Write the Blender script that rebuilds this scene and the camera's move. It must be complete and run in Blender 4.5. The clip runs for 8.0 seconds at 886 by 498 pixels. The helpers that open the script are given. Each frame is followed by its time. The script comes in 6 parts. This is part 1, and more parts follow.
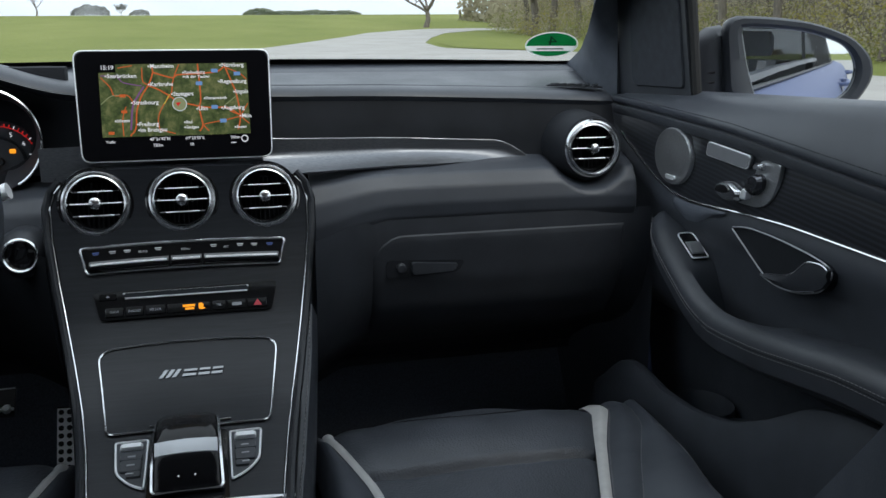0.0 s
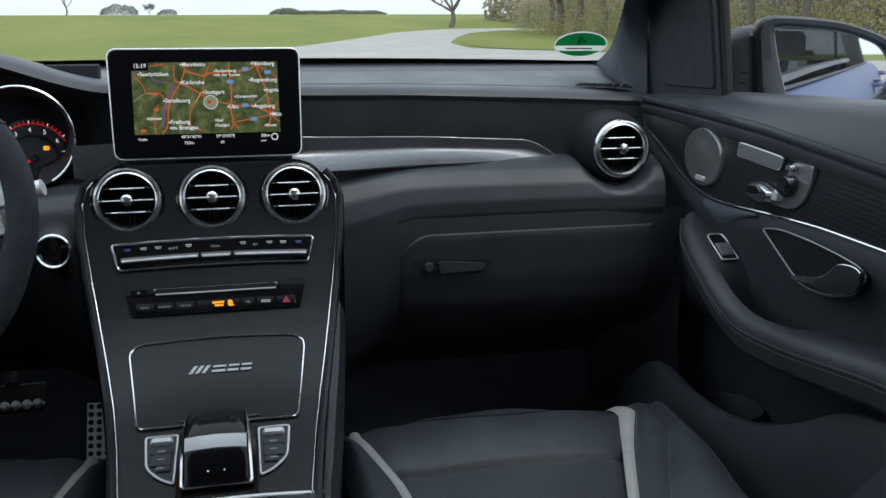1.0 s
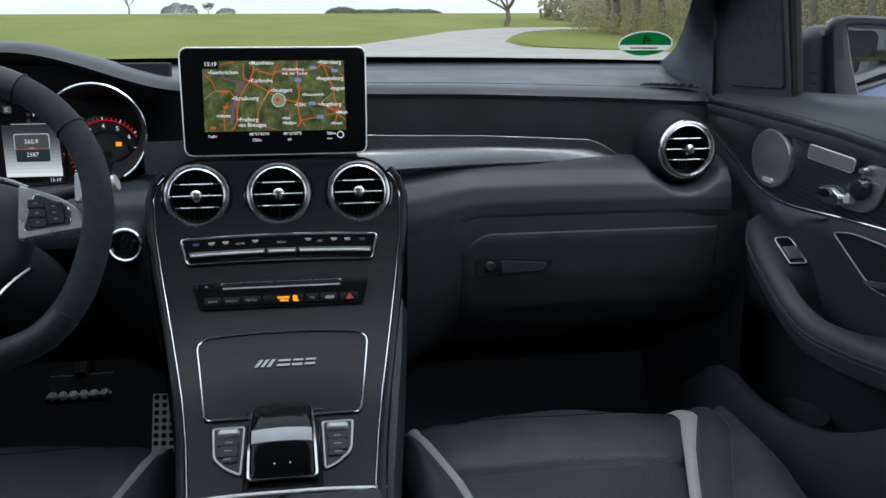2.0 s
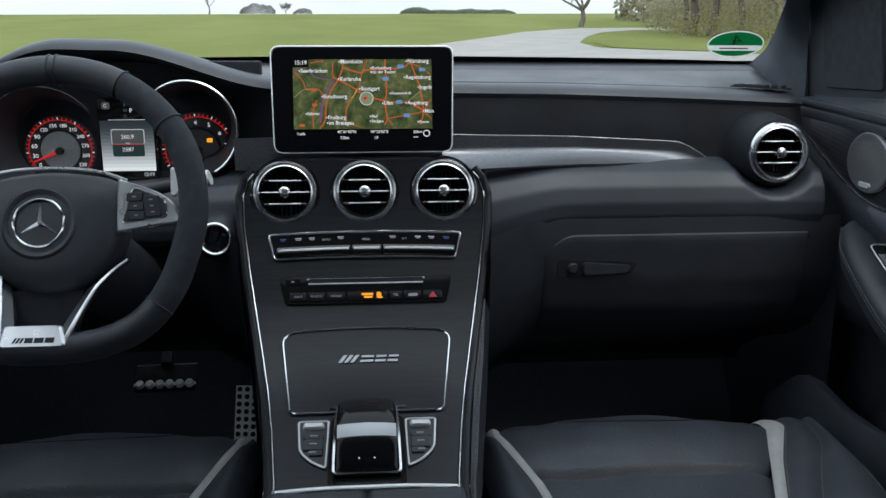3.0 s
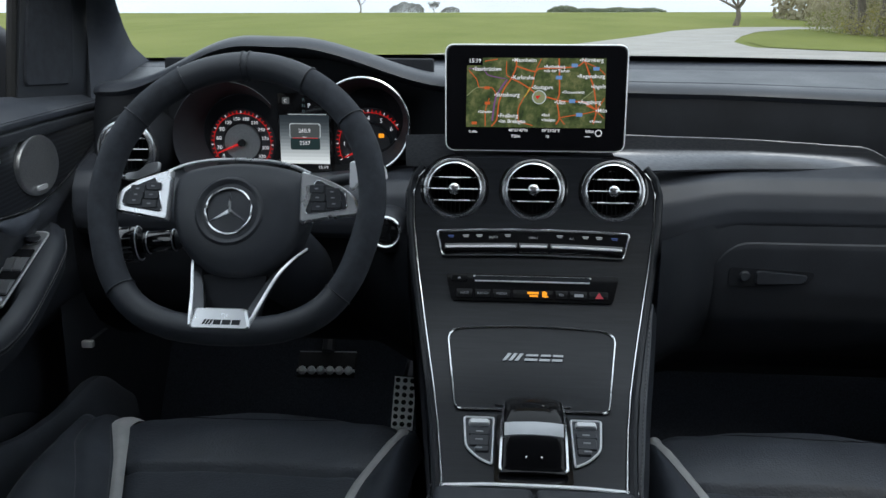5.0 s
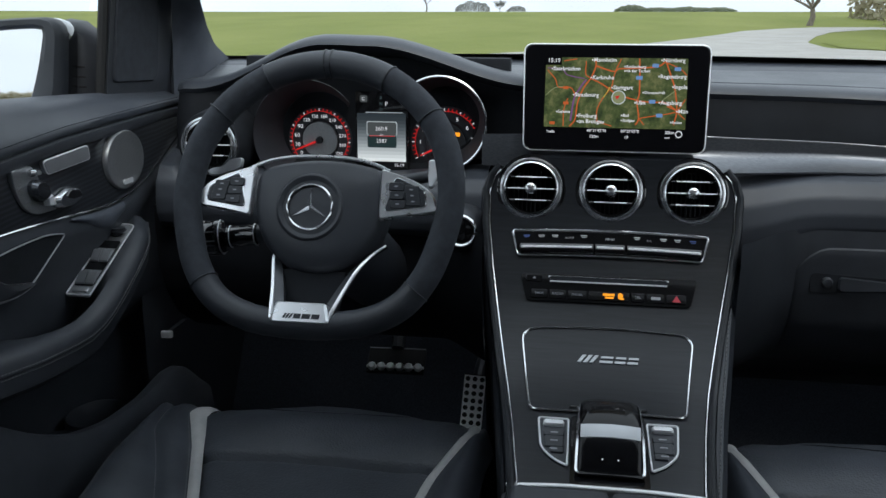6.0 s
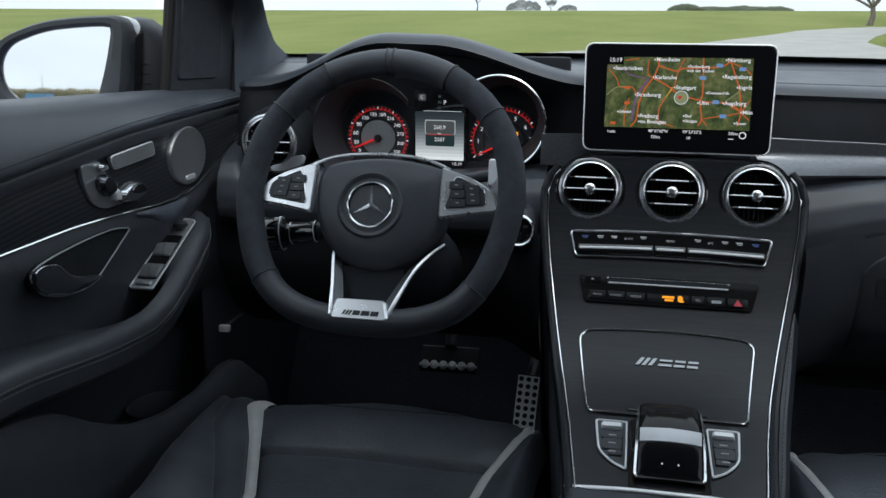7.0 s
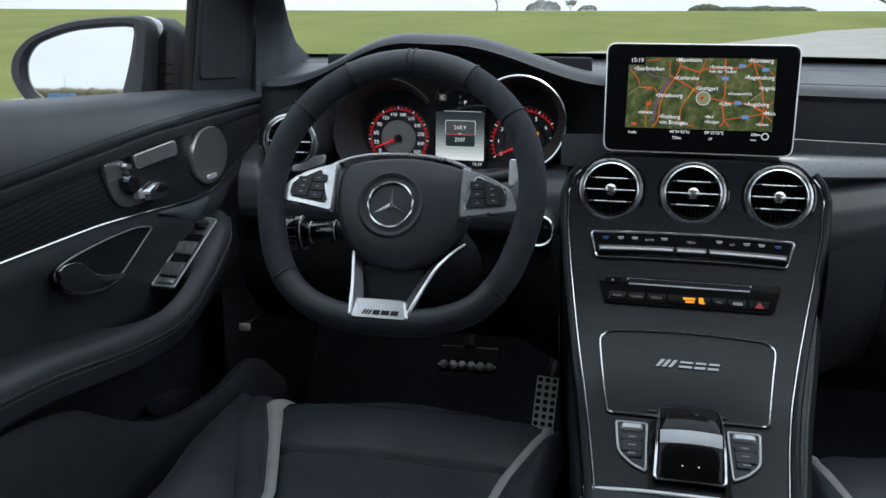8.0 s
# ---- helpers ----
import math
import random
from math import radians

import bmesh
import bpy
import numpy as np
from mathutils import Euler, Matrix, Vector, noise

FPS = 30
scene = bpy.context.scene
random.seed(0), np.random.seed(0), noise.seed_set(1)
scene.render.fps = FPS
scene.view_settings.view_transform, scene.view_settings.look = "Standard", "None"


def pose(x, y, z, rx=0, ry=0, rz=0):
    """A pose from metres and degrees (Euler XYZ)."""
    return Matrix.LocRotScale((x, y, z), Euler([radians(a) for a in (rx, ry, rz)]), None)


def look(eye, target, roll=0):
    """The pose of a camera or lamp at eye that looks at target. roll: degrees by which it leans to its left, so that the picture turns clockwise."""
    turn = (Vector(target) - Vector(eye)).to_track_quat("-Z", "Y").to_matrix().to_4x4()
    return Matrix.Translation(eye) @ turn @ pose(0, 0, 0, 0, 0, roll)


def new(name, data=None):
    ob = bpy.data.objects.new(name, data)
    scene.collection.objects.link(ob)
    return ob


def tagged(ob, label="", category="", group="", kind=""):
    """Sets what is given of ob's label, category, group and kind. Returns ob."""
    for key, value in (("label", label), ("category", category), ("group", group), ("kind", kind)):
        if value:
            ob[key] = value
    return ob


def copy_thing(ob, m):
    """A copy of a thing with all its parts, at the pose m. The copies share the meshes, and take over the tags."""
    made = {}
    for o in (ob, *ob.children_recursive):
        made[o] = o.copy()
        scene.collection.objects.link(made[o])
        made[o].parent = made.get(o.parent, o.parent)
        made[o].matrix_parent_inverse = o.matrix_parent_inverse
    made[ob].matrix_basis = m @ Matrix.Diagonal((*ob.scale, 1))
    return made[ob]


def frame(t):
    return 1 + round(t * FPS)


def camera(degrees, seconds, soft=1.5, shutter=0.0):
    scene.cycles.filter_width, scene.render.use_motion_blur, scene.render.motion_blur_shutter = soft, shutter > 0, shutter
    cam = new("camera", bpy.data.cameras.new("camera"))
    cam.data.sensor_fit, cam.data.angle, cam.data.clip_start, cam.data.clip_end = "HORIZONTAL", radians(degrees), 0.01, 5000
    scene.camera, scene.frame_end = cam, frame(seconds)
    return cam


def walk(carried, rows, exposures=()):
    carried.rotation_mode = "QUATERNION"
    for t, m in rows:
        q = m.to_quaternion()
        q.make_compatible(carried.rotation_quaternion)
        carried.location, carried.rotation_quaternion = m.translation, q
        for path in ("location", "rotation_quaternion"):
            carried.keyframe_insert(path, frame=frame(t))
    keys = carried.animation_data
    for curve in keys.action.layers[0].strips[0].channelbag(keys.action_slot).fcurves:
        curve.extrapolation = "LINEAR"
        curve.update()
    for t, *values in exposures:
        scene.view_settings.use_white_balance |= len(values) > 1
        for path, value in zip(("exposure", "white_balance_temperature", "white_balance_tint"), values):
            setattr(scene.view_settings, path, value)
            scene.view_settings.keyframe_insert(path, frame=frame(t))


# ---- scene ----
cam = camera(52.7, 8.0)
PATH = [
    (0, (0.052, 0.019, 1.22), (0.522, 1.899, 0.727), -0.1),
    (0.5, (0.05, 0.019, 1.22), (0.505, 1.903, 0.727), -0.0),
    (1, (0.046, 0.02, 1.219), (0.465, 1.912, 0.726), -0.0),
    (1.5, (0.039, 0.02, 1.22), (0.411, 1.922, 0.725), -0.0),
    (3, (0.011, 0.024, 1.218), (0.165, 1.956, 0.723), 0.1),
    (3.5, (0.001, 0.025, 1.218), (0.083, 1.961, 0.722), 0.1),
    (4, (-0.01, 0.025, 1.218), (-0.011, 1.962, 0.721), 0.1),
    (4.5, (-0.019, 0.025, 1.218), (-0.096, 1.96, 0.72), 0.1),
    (6, (-0.047, 0.02, 1.218), (-0.334, 1.935, 0.717), 0.3),
    (6.5, (-0.055, 0.018, 1.219), (-0.395, 1.924, 0.715), 0.3),
    (7, (-0.061, 0.018, 1.218), (-0.451, 1.913, 0.714), 0.4),
    (7.5, (-0.064, 0.016, 1.218), (-0.482, 1.906, 0.714), 0.4),
    (8, (-0.063, 0.017, 1.218), (-0.493, 1.904, 0.714), 0.4),
]
walk(cam, [(t, look(eye, target, roll)) for t, eye, target, roll in PATH])

# ---- light ----
world = bpy.data.worlds.new("overcast")
scene.world = world
world.use_nodes = True
wn, wl = world.node_tree.nodes, world.node_tree.links
wn.clear()
w_out = wn.new("ShaderNodeOutputWorld")
w_bg = wn.new("ShaderNodeBackground")
w_sky = wn.new("ShaderNodeTexSky")
w_sky.sky_type = "NISHITA"
w_sky.sun_disc = False
w_sky.sun_elevation, w_sky.sun_rotation = radians(48), radians(150)
w_sky.air_density, w_sky.dust_density = 1.0, 4.0
w_gain = wn.new("ShaderNodeMix")
w_gain.data_type, w_gain.blend_type = "RGBA", "MIX"
w_gain.inputs["Factor"].default_value = 0.86
# overcast: brighter towards the zenith, with soft cloud banks
w_co = wn.new("ShaderNodeTexCoord")
w_xyz = wn.new("ShaderNodeSeparateXYZ")
w_up = wn.new("ShaderNodeMapRange")
w_up.inputs["To Min"].default_value, w_up.inputs["To Max"].default_value = 0.77, 1.26
w_map = wn.new("ShaderNodeMapping")
w_map.inputs["Scale"].default_value = (1, 1, 3.2)
w_cloud = wn.new("ShaderNodeTexNoise")
w_cloud.inputs["Scale"].default_value, w_cloud.inputs["Detail"].default_value = 3.5, 6.0
w_soft = wn.new("ShaderNodeMapRange")
w_soft.inputs["From Min"].default_value, w_soft.inputs["From Max"].default_value = 0.3, 0.7
w_soft.inputs["To Min"].default_value, w_soft.inputs["To Max"].default_value = 0.84, 1.1
w_mul = wn.new("ShaderNodeMath")
w_mul.operation = "MULTIPLY"
w_tone = wn.new("ShaderNodeVectorMath")
w_tone.operation = "SCALE"
w_tone.inputs[0].default_value = (8.05, 9.0, 9.95)
wl.new(w_co.outputs["Generated"], w_xyz.inputs["Vector"])
wl.new(w_xyz.outputs["Z"], w_up.inputs["Value"])
wl.new(w_co.outputs["Generated"], w_map.inputs["Vector"])
wl.new(w_map.outputs["Vector"], w_cloud.inputs["Vector"])
wl.new(w_cloud.outputs["Fac"], w_soft.inputs["Value"])
wl.new(w_up.outputs["Result"], w_mul.inputs[0])
wl.new(w_soft.outputs["Result"], w_mul.inputs[1])
wl.new(w_mul.outputs["Value"], w_tone.inputs["Scale"])
wl.new(w_tone.outputs["Vector"], w_gain.inputs["B"])
w_bg.inputs["Strength"].default_value = 0.182
wl.new(w_sky.outputs["Color"], w_gain.inputs["A"])
wl.new(w_gain.outputs["Result"], w_bg.inputs["Color"])
wl.new(w_bg.outputs["Background"], w_out.inputs["Surface"])
sun = new("sun", bpy.data.lights.new("sun", "SUN"))
sun.data.energy, sun.data.angle, sun.data.color = 0.9, radians(25), (0.96, 0.97, 0.93)
sun.matrix_world = look((6, -14, 18), (0, 0, 0))
scene.view_settings.exposure = 0.0


# ---- materials ----
def material(name, base, rough=0.5, metal=0.0, coat=0.0, spec=0.5):
    m = bpy.data.materials.new(name)
    m.use_nodes = True
    b = m.node_tree.nodes["Principled BSDF"]
    b.inputs["Base Color"].default_value = (*base, 1)
    b.inputs["Roughness"].default_value = rough
    b.inputs["Metallic"].default_value = metal
    b.inputs["Coat Weight"].default_value = coat
    b.inputs["Specular IOR Level"].default_value = spec
    return m


def node(m, kind, **values):
    n = m.node_tree.nodes.new(kind)
    for key, value in values.items():
        n.inputs[key].default_value = value
    return n


def wire(m, a, b):
    m.node_tree.links.new(a, b)


def coords(m, scale=(1, 1, 1)):
    tc = node(m, "ShaderNodeTexCoord")
    mp = node(m, "ShaderNodeMapping")
    mp.inputs["Scale"].default_value = scale
    wire(m, tc.outputs["Object"], mp.inputs["Vector"])
    return mp.outputs["Vector"]


def vary(m, low, high, scale, stretch=(1, 1, 1), detail=6.0):
    """Uneven base colour between two tones."""
    b = m.node_tree.nodes["Principled BSDF"]
    n = node(m, "ShaderNodeTexNoise", Scale=scale, Detail=detail, Roughness=0.6)
    wire(m, coords(m, stretch), n.inputs["Vector"])
    r = node(m, "ShaderNodeValToRGB")
    r.color_ramp.elements[0].position, r.color_ramp.elements[1].position = 0.3, 0.7
    r.color_ramp.elements[0].color, r.color_ramp.elements[1].color = (*low, 1), (*high, 1)
    wire(m, n.outputs["Fac"], r.inputs["Fac"])
    wire(m, r.outputs["Color"], b.inputs["Base Color"])
    return n


def uneven_gloss(m, low, high, scale):
    b = m.node_tree.nodes["Principled BSDF"]
    n = node(m, "ShaderNodeTexNoise", Scale=scale, Detail=4.0)
    wire(m, coords(m), n.inputs["Vector"])
    r = node(m, "ShaderNodeMapRange")
    r.inputs["From Min"].default_value, r.inputs["From Max"].default_value = 0.3, 0.7
    r.inputs["To Min"].default_value, r.inputs["To Max"].default_value = low, high
    wire(m, n.outputs["Fac"], r.inputs["Value"])
    wire(m, r.outputs["Result"], b.inputs["Roughness"])


def relief(m, kind, scale, strength, distance, stretch=(1, 1, 1)):
    b = m.node_tree.nodes["Principled BSDF"]
    n = node(m, "ShaderNodeTexVoronoi" if kind == "cells" else "ShaderNodeTexNoise", Scale=scale)
    wire(m, coords(m, stretch), n.inputs["Vector"])
    bump = node(m, "ShaderNodeBump", Strength=strength, Distance=distance)
    wire(m, n.outputs["Distance" if kind == "cells" else "Fac"], bump.inputs["Height"])
    wire(m, bump.outputs["Normal"], b.inputs["Normal"])


def glow(name, colour, strength):
    m = material(name, (0.01, 0.01, 0.01), 0.3, 0, 0, 0.1)
    b = m.node_tree.nodes["Principled BSDF"]
    b.inputs["Emission Color"].default_value = (*colour, 1)
    b.inputs["Emission Strength"].default_value = strength
    return m


def cool(v):
    """A dark tone with a slight blue cast."""
    return (v * 0.89, v, v * 1.23)


LEATHER = material("black_leather", (0.02, 0.021, 0.024), 0.5)
vary(LEATHER, cool(0.027), cool(0.043), 9)
uneven_gloss(LEATHER, 0.42, 0.58, 14)
relief(LEATHER, "cells", 900, 0.25, 0.0006)
DASH = material("dash_leather", (0.02, 0.021, 0.024), 0.5)
vary(DASH, cool(0.036), cool(0.053), 6)
uneven_gloss(DASH, 0.38, 0.5, 10)
relief(DASH, "cells", 1100, 0.2, 0.0005)
# the dash leather made slightly lighter, for window light on the door ledges
LEDGE = material("ledge_leather", (0.04, 0.042, 0.05), 0.45)
vary(LEDGE, cool(0.04), cool(0.056), 6)
uneven_gloss(LEDGE, 0.36, 0.46, 10)
relief(LEDGE, "cells", 1100, 0.2, 0.0005)
SEAT = material("seat_leather", (0.03, 0.031, 0.034), 0.48)
vary(SEAT, cool(0.038), cool(0.060), 12)
uneven_gloss(SEAT, 0.4, 0.55, 18)
relief(SEAT, "cells", 700, 0.3, 0.0008)
STRIPE = material("grey_leather", (0.42, 0.42, 0.42), 0.5)
vary(STRIPE, (0.36, 0.36, 0.36), (0.46, 0.46, 0.455), 25)
relief(STRIPE, "cells", 800, 0.2, 0.0006)
# matt black, darkened further for shade under the pad and beside the console
FASCIA = material("matt_black_fascia", (0.012, 0.013, 0.015), 0.65, 0, 0, 0.14)
vary(FASCIA, cool(0.010), cool(0.016), 12)
relief(FASCIA, "noise", 1500, 0.2, 0.0004)
SUEDE = material("black_suede", (0.03, 0.03, 0.032), 0.8, 0, 0, 0.35)
vary(SUEDE, cool(0.027), cool(0.046), 60)
relief(SUEDE, "noise", 1500, 0.3, 0.0006)
PLASTIC = material("black_plastic", (0.014, 0.0145, 0.016), 0.5)
vary(PLASTIC, cool(0.023), cool(0.035), 15)
relief(PLASTIC, "noise", 1800, 0.2, 0.0004)
MOULDED = material("grained_moulding", (0.03, 0.032, 0.036), 0.6)
vary(MOULDED, cool(0.036), cool(0.052), 15)
relief(MOULDED, "noise", 1600, 0.3, 0.0005)
# near black; flat pieces of it also stand in for shade in recesses
DARK = material("dark_recess", (0.006, 0.006, 0.007), 0.75, 0, 0, 0.2)
vary(DARK, cool(0.013), cool(0.02), 20)
PIANO = material("piano_black", (0.006, 0.006, 0.007), 0.07, 0, 0.6)
SELECT = material("gloss_black_pad", (0.006, 0.006, 0.007), 0.1, 0, 0, 0.22)
uneven_gloss(SELECT, 0.07, 0.16, 30)
SCREEN = material("dark_screen_glass", (0.004, 0.004, 0.005), 0.12, 0, 0, 0.12)
CARPET = material("black_carpet", (0.012, 0.012, 0.013), 0.95, 0, 0, 0.1)
vary(CARPET, cool(0.045), cool(0.085), 300)
relief(CARPET, "noise", 900, 0.8, 0.003)
ASH = material("black_ash_veneer", (0.012, 0.012, 0.013), 0.34)
PANEL = material("console_veneer", (0.024, 0.025, 0.028), 0.34, 0, 0, 0.28)
for veneer, low, high in ((ASH, 0.005, 0.055), (PANEL, 0.011, 0.018)):
    wood = vary(veneer, cool(low), cool(high), 2.2, (6, 90, 90) if veneer is PANEL else (30, 4, 75), 3.0)
    wood.inputs["Distortion"].default_value = 0.6
    relief(veneer, "noise", 3, 0.12, 0.0006, (8, 120, 120) if veneer is PANEL else (40, 6, 110))
ash_wave = node(ASH, "ShaderNodeTexWave", Scale=48.0, Distortion=16.0, Detail=4.0)
ash_wave.inputs["Detail Scale"].default_value = 0.12
ash_wave.bands_direction = "Z"
ash_turn = node(ASH, "ShaderNodeMapping")
ash_turn.inputs["Rotation"].default_value = (radians(-13), 0, 0)
ash_turn.inputs["Scale"].default_value = (1, 0.4, 1)
wire(ASH, node(ASH, "ShaderNodeTexCoord").outputs["Object"], ash_turn.inputs["Vector"])
wire(ASH, ash_turn.outputs["Vector"], ash_wave.inputs["Vector"])
ash_ramp = node(ASH, "ShaderNodeValToRGB")
ash_ramp.color_ramp.elements[0].position, ash_ramp.color_ramp.elements[1].position = 0.25, 0.9
ash_ramp.color_ramp.elements[0].color, ash_ramp.color_ramp.elements[1].color = (*cool(0.010), 1), (*cool(0.034), 1)
wire(ASH, ash_wave.outputs["Fac"], ash_ramp.inputs["Fac"])
wire(ASH, ash_ramp.outputs["Color"], ASH.node_tree.nodes["Principled BSDF"].inputs["Base Color"])
CHROME = material("satin_chrome", (0.72, 0.73, 0.75), 0.2, 1.0)
uneven_gloss(CHROME, 0.14, 0.26, 40)
CHROME_DARK = material("dark_chrome", (0.16, 0.165, 0.18), 0.22, 1.0)
uneven_gloss(CHROME_DARK, 0.16, 0.3, 40)
DULL = material("matt_silver", (0.84, 0.85, 0.87), 0.42, 0.5)
uneven_gloss(DULL, 0.36, 0.48, 60)
ALU = material("brushed_aluminium", (0.2, 0.205, 0.215), 0.34, 1.0)
vary(ALU, (0.15, 0.156, 0.168), (0.21, 0.217, 0.23), 3, (4, 260, 260), 2.0)
relief(ALU, "noise", 4, 0.1, 0.0003, (4, 300, 300))
MESH = material("perforated_metal", (0.42, 0.43, 0.44), 0.36, 0.85)
vary(MESH, (0.34, 0.35, 0.36), (0.46, 0.47, 0.48), 500)
relief(MESH, "cells", 900, 0.35, 0.0006)
SATIN = material("satin_grey_metal", (0.36, 0.37, 0.385), 0.38, 0.7)
uneven_gloss(SATIN, 0.3, 0.46, 50)
BRIGHT = material("satin_silver", (0.80, 0.81, 0.83), 0.3, 0.85)
uneven_gloss(BRIGHT, 0.25, 0.36, 45)
SATIN_DARK = material("dark_satin_metal", (0.07, 0.073, 0.08), 0.35, 0.6)
uneven_gloss(SATIN_DARK, 0.3, 0.42, 40)
THREAD = material("grey_thread", (0.16, 0.16, 0.165), 0.8)
RUBBER = material("rubber", (0.012, 0.012, 0.012), 0.8)
STEEL = material("brushed_steel", (0.92, 0.92, 0.92), 0.42, 0.3)
uneven_gloss(STEEL, 0.38, 0.52, 80)
WHITE_INK = material("white_print", (0.5, 0.5, 0.5), 0.6)
GREY_INK = material("grey_print", (0.3, 0.31, 0.33), 0.6)
BLUE_INK = material("blue_print", (0.06, 0.1, 0.28), 0.6)
RED_INK = material("red_print", (0.5, 0.03, 0.05), 0.5)
# unseen lining, kept this light so that it bounces daylight into the cabin
HEADLINER = material("grey_headliner", (0.4, 0.4, 0.4), 0.9, 0, 0, 0.1)
vary(HEADLINER, (0.36, 0.36, 0.365), (0.44, 0.44, 0.445), 40)
PILLAR = material("grey_pillar_trim", (0.1, 0.105, 0.11), 0.7)
vary(PILLAR, cool(0.075), cool(0.10), 30)
relief(PILLAR, "noise", 1400, 0.25, 0.0005)
PAINT = material("blue_grey_paint", (0.09, 0.115, 0.22), 0.5, 0.0, 0.0, 0.2)
vary(PAINT, (0.085, 0.11, 0.21), (0.1, 0.125, 0.235), 3)
MIRROR = material("mirror_glass", (0.86, 0.88, 0.9), 0.02, 1.0)
def clear_glass(name, through_tone, gloss):
    """A thin pane: light goes straight through, with a little gloss."""
    m = material(name, (0.9, 0.9, 0.9), 0.0)
    out = m.node_tree.nodes["Material Output"]
    clear = node(m, "ShaderNodeBsdfTransparent", Color=(*through_tone, 1))
    shine = node(m, "ShaderNodeBsdfGlossy", Roughness=0.01)
    mix = node(m, "ShaderNodeMixShader", Fac=gloss)
    wire(m, clear.outputs["BSDF"], mix.inputs[1])
    wire(m, shine.outputs["BSDF"], mix.inputs[2])
    wire(m, mix.outputs["Shader"], out.inputs["Surface"])
    return m


GLASS = clear_glass("window_glass", (0.95, 0.97, 0.96), 0.012)
TINT = clear_glass("tinted_rear_glass", (0.12, 0.125, 0.13), 0.05)
LIT_WHITE = glow("lit_white", (0.9, 0.93, 1.0), 0.75)
LIT_GREY = glow("lit_grey", (0.75, 0.85, 0.9), 0.6)
LIT_DIM = glow("lit_dim", (0.3, 0.45, 0.5), 0.2)
LIT_SLATE = glow("lit_slate", (0.35, 0.4, 0.42), 0.16)
LIT_TEAL = glow("lit_teal", (0.1, 0.22, 0.24), 0.12)
LIT_RED = glow("lit_red", (1.0, 0.03, 0.03), 0.5)
LIT_AMBER = glow("lit_amber", (1.0, 0.36, 0.02), 1.1)
LIT_ORANGE = glow("lit_road_orange", (0.85, 0.17, 0.04), 0.55)
LIT_VIOLET = glow("lit_violet", (0.3, 0.13, 0.36), 0.5)
LIT_YELLOW = glow("lit_yellow", (0.75, 0.6, 0.1), 0.6)
LIT_BLUE = glow("lit_blue", (0.2, 0.4, 0.8), 0.6)
LIT_PALE = glow("lit_pale_green", (0.5, 0.56, 0.3), 0.4)


# ---- building helpers ----
def solid(name, bm, mat, parent=None, label="", smooth=True, category="", group="", kind=""):
    """One mesh object out of a bmesh."""
    bmesh.ops.recalc_face_normals(bm, faces=bm.faces)
    me = bpy.data.meshes.new(name)
    bm.to_mesh(me)
    bm.free()
    if smooth:
        me.shade_smooth()
        me.set_sharp_from_angle(angle=radians(38))
    me.materials.append(mat)
    ob = new(name, me)
    if parent is not None:
        ob.parent = parent
    return tagged(ob, label, category, group, kind)


def part(name, bm, mat, parent, label="", smooth=True):
    return solid(name, bm, mat, parent, label, smooth)


def thing(name, label, category, group="", kind=""):
    ob = new(name)
    ob.empty_display_size = 0.05
    return tagged(ob, label, category, group, kind)


def smooth01(a):
    a = min(1.0, max(0.0, a))
    return a * a * (3 - 2 * a)


def lerp_table(table, a):
    """Smooth value of a table of (a, value) pairs in rising a."""
    if a <= table[0][0]:
        return table[0][1]
    for (a0, v0), (a1, v1) in zip(table, table[1:]):
        if a <= a1:
            return v0 + (v1 - v0) * (a - a0) / (a1 - a0)
    return table[-1][1]


def curve_points(points, per=8, closed=False):
    """Catmull-Rom through the points."""
    p = [Vector(q) for q in points]
    n = len(p)
    out = []
    for i in range(n if closed else n - 1):
        a = p[(i - 1) % n] if closed or i > 0 else p[0] * 2 - p[1]
        b, c = p[i], p[(i + 1) % n]
        d = p[(i + 2) % n] if closed or i + 2 < n else p[-1] * 2 - p[-2]
        for k in range(per):
            t = k / per
            out.append(0.5 * (2 * b + (c - a) * t + (2 * a - 5 * b + 4 * c - d) * t * t + (3 * b - a - 3 * c + d) * t ** 3))
    if not closed:
        out.append(p[-1])
    return out


def loft(rings, closed=True, caps=True, bm=None):
    """Skin over rings of equally many points."""
    bm = bm or bmesh.new()
    rows = [[bm.verts.new(q) for q in ring] for ring in rings]
    n = len(rows[0])
    for a, b in zip(rows, rows[1:]):
        for i in range(n if closed else n - 1):
            bm.faces.new((a[i], a[(i + 1) % n], b[(i + 1) % n], b[i]))
    if caps and closed:
        bm.faces.new(rows[0])
        bm.faces.new(rows[-1])
    return bm


def tube(points, radius, sides=8, closed=False, flat=1.0, up=(0, 0, 1), bm=None):
    """A bar of round or flattened section along a line."""
    p = [Vector(q) for q in points]
    bm = bm or bmesh.new()
    n = len(p)
    rows = []
    for i in range(n):
        a = p[(i - 1) % n] if closed or i > 0 else p[0]
        b = p[(i + 1) % n] if closed or i < n - 1 else p[-1]
        way = (b - a).normalized()
        side = way.cross(Vector(up))
        side = side.normalized() if side.length > 1e-6 else way.orthogonal().normalized()
        top = side.cross(way).normalized()
        r = radius(i / max(1, n - 1)) if callable(radius) else radius
        rows.append([bm.verts.new(p[i] + side * r * math.cos(2 * math.pi * k / sides) + top * r * flat * math.sin(2 * math.pi * k / sides)) for k in range(sides)])
    for i in range(n if closed else n - 1):
        a, b = rows[i], rows[(i + 1) % n]
        for k in range(sides):
            bm.faces.new((a[k], a[(k + 1) % sides], b[(k + 1) % sides], b[k]))
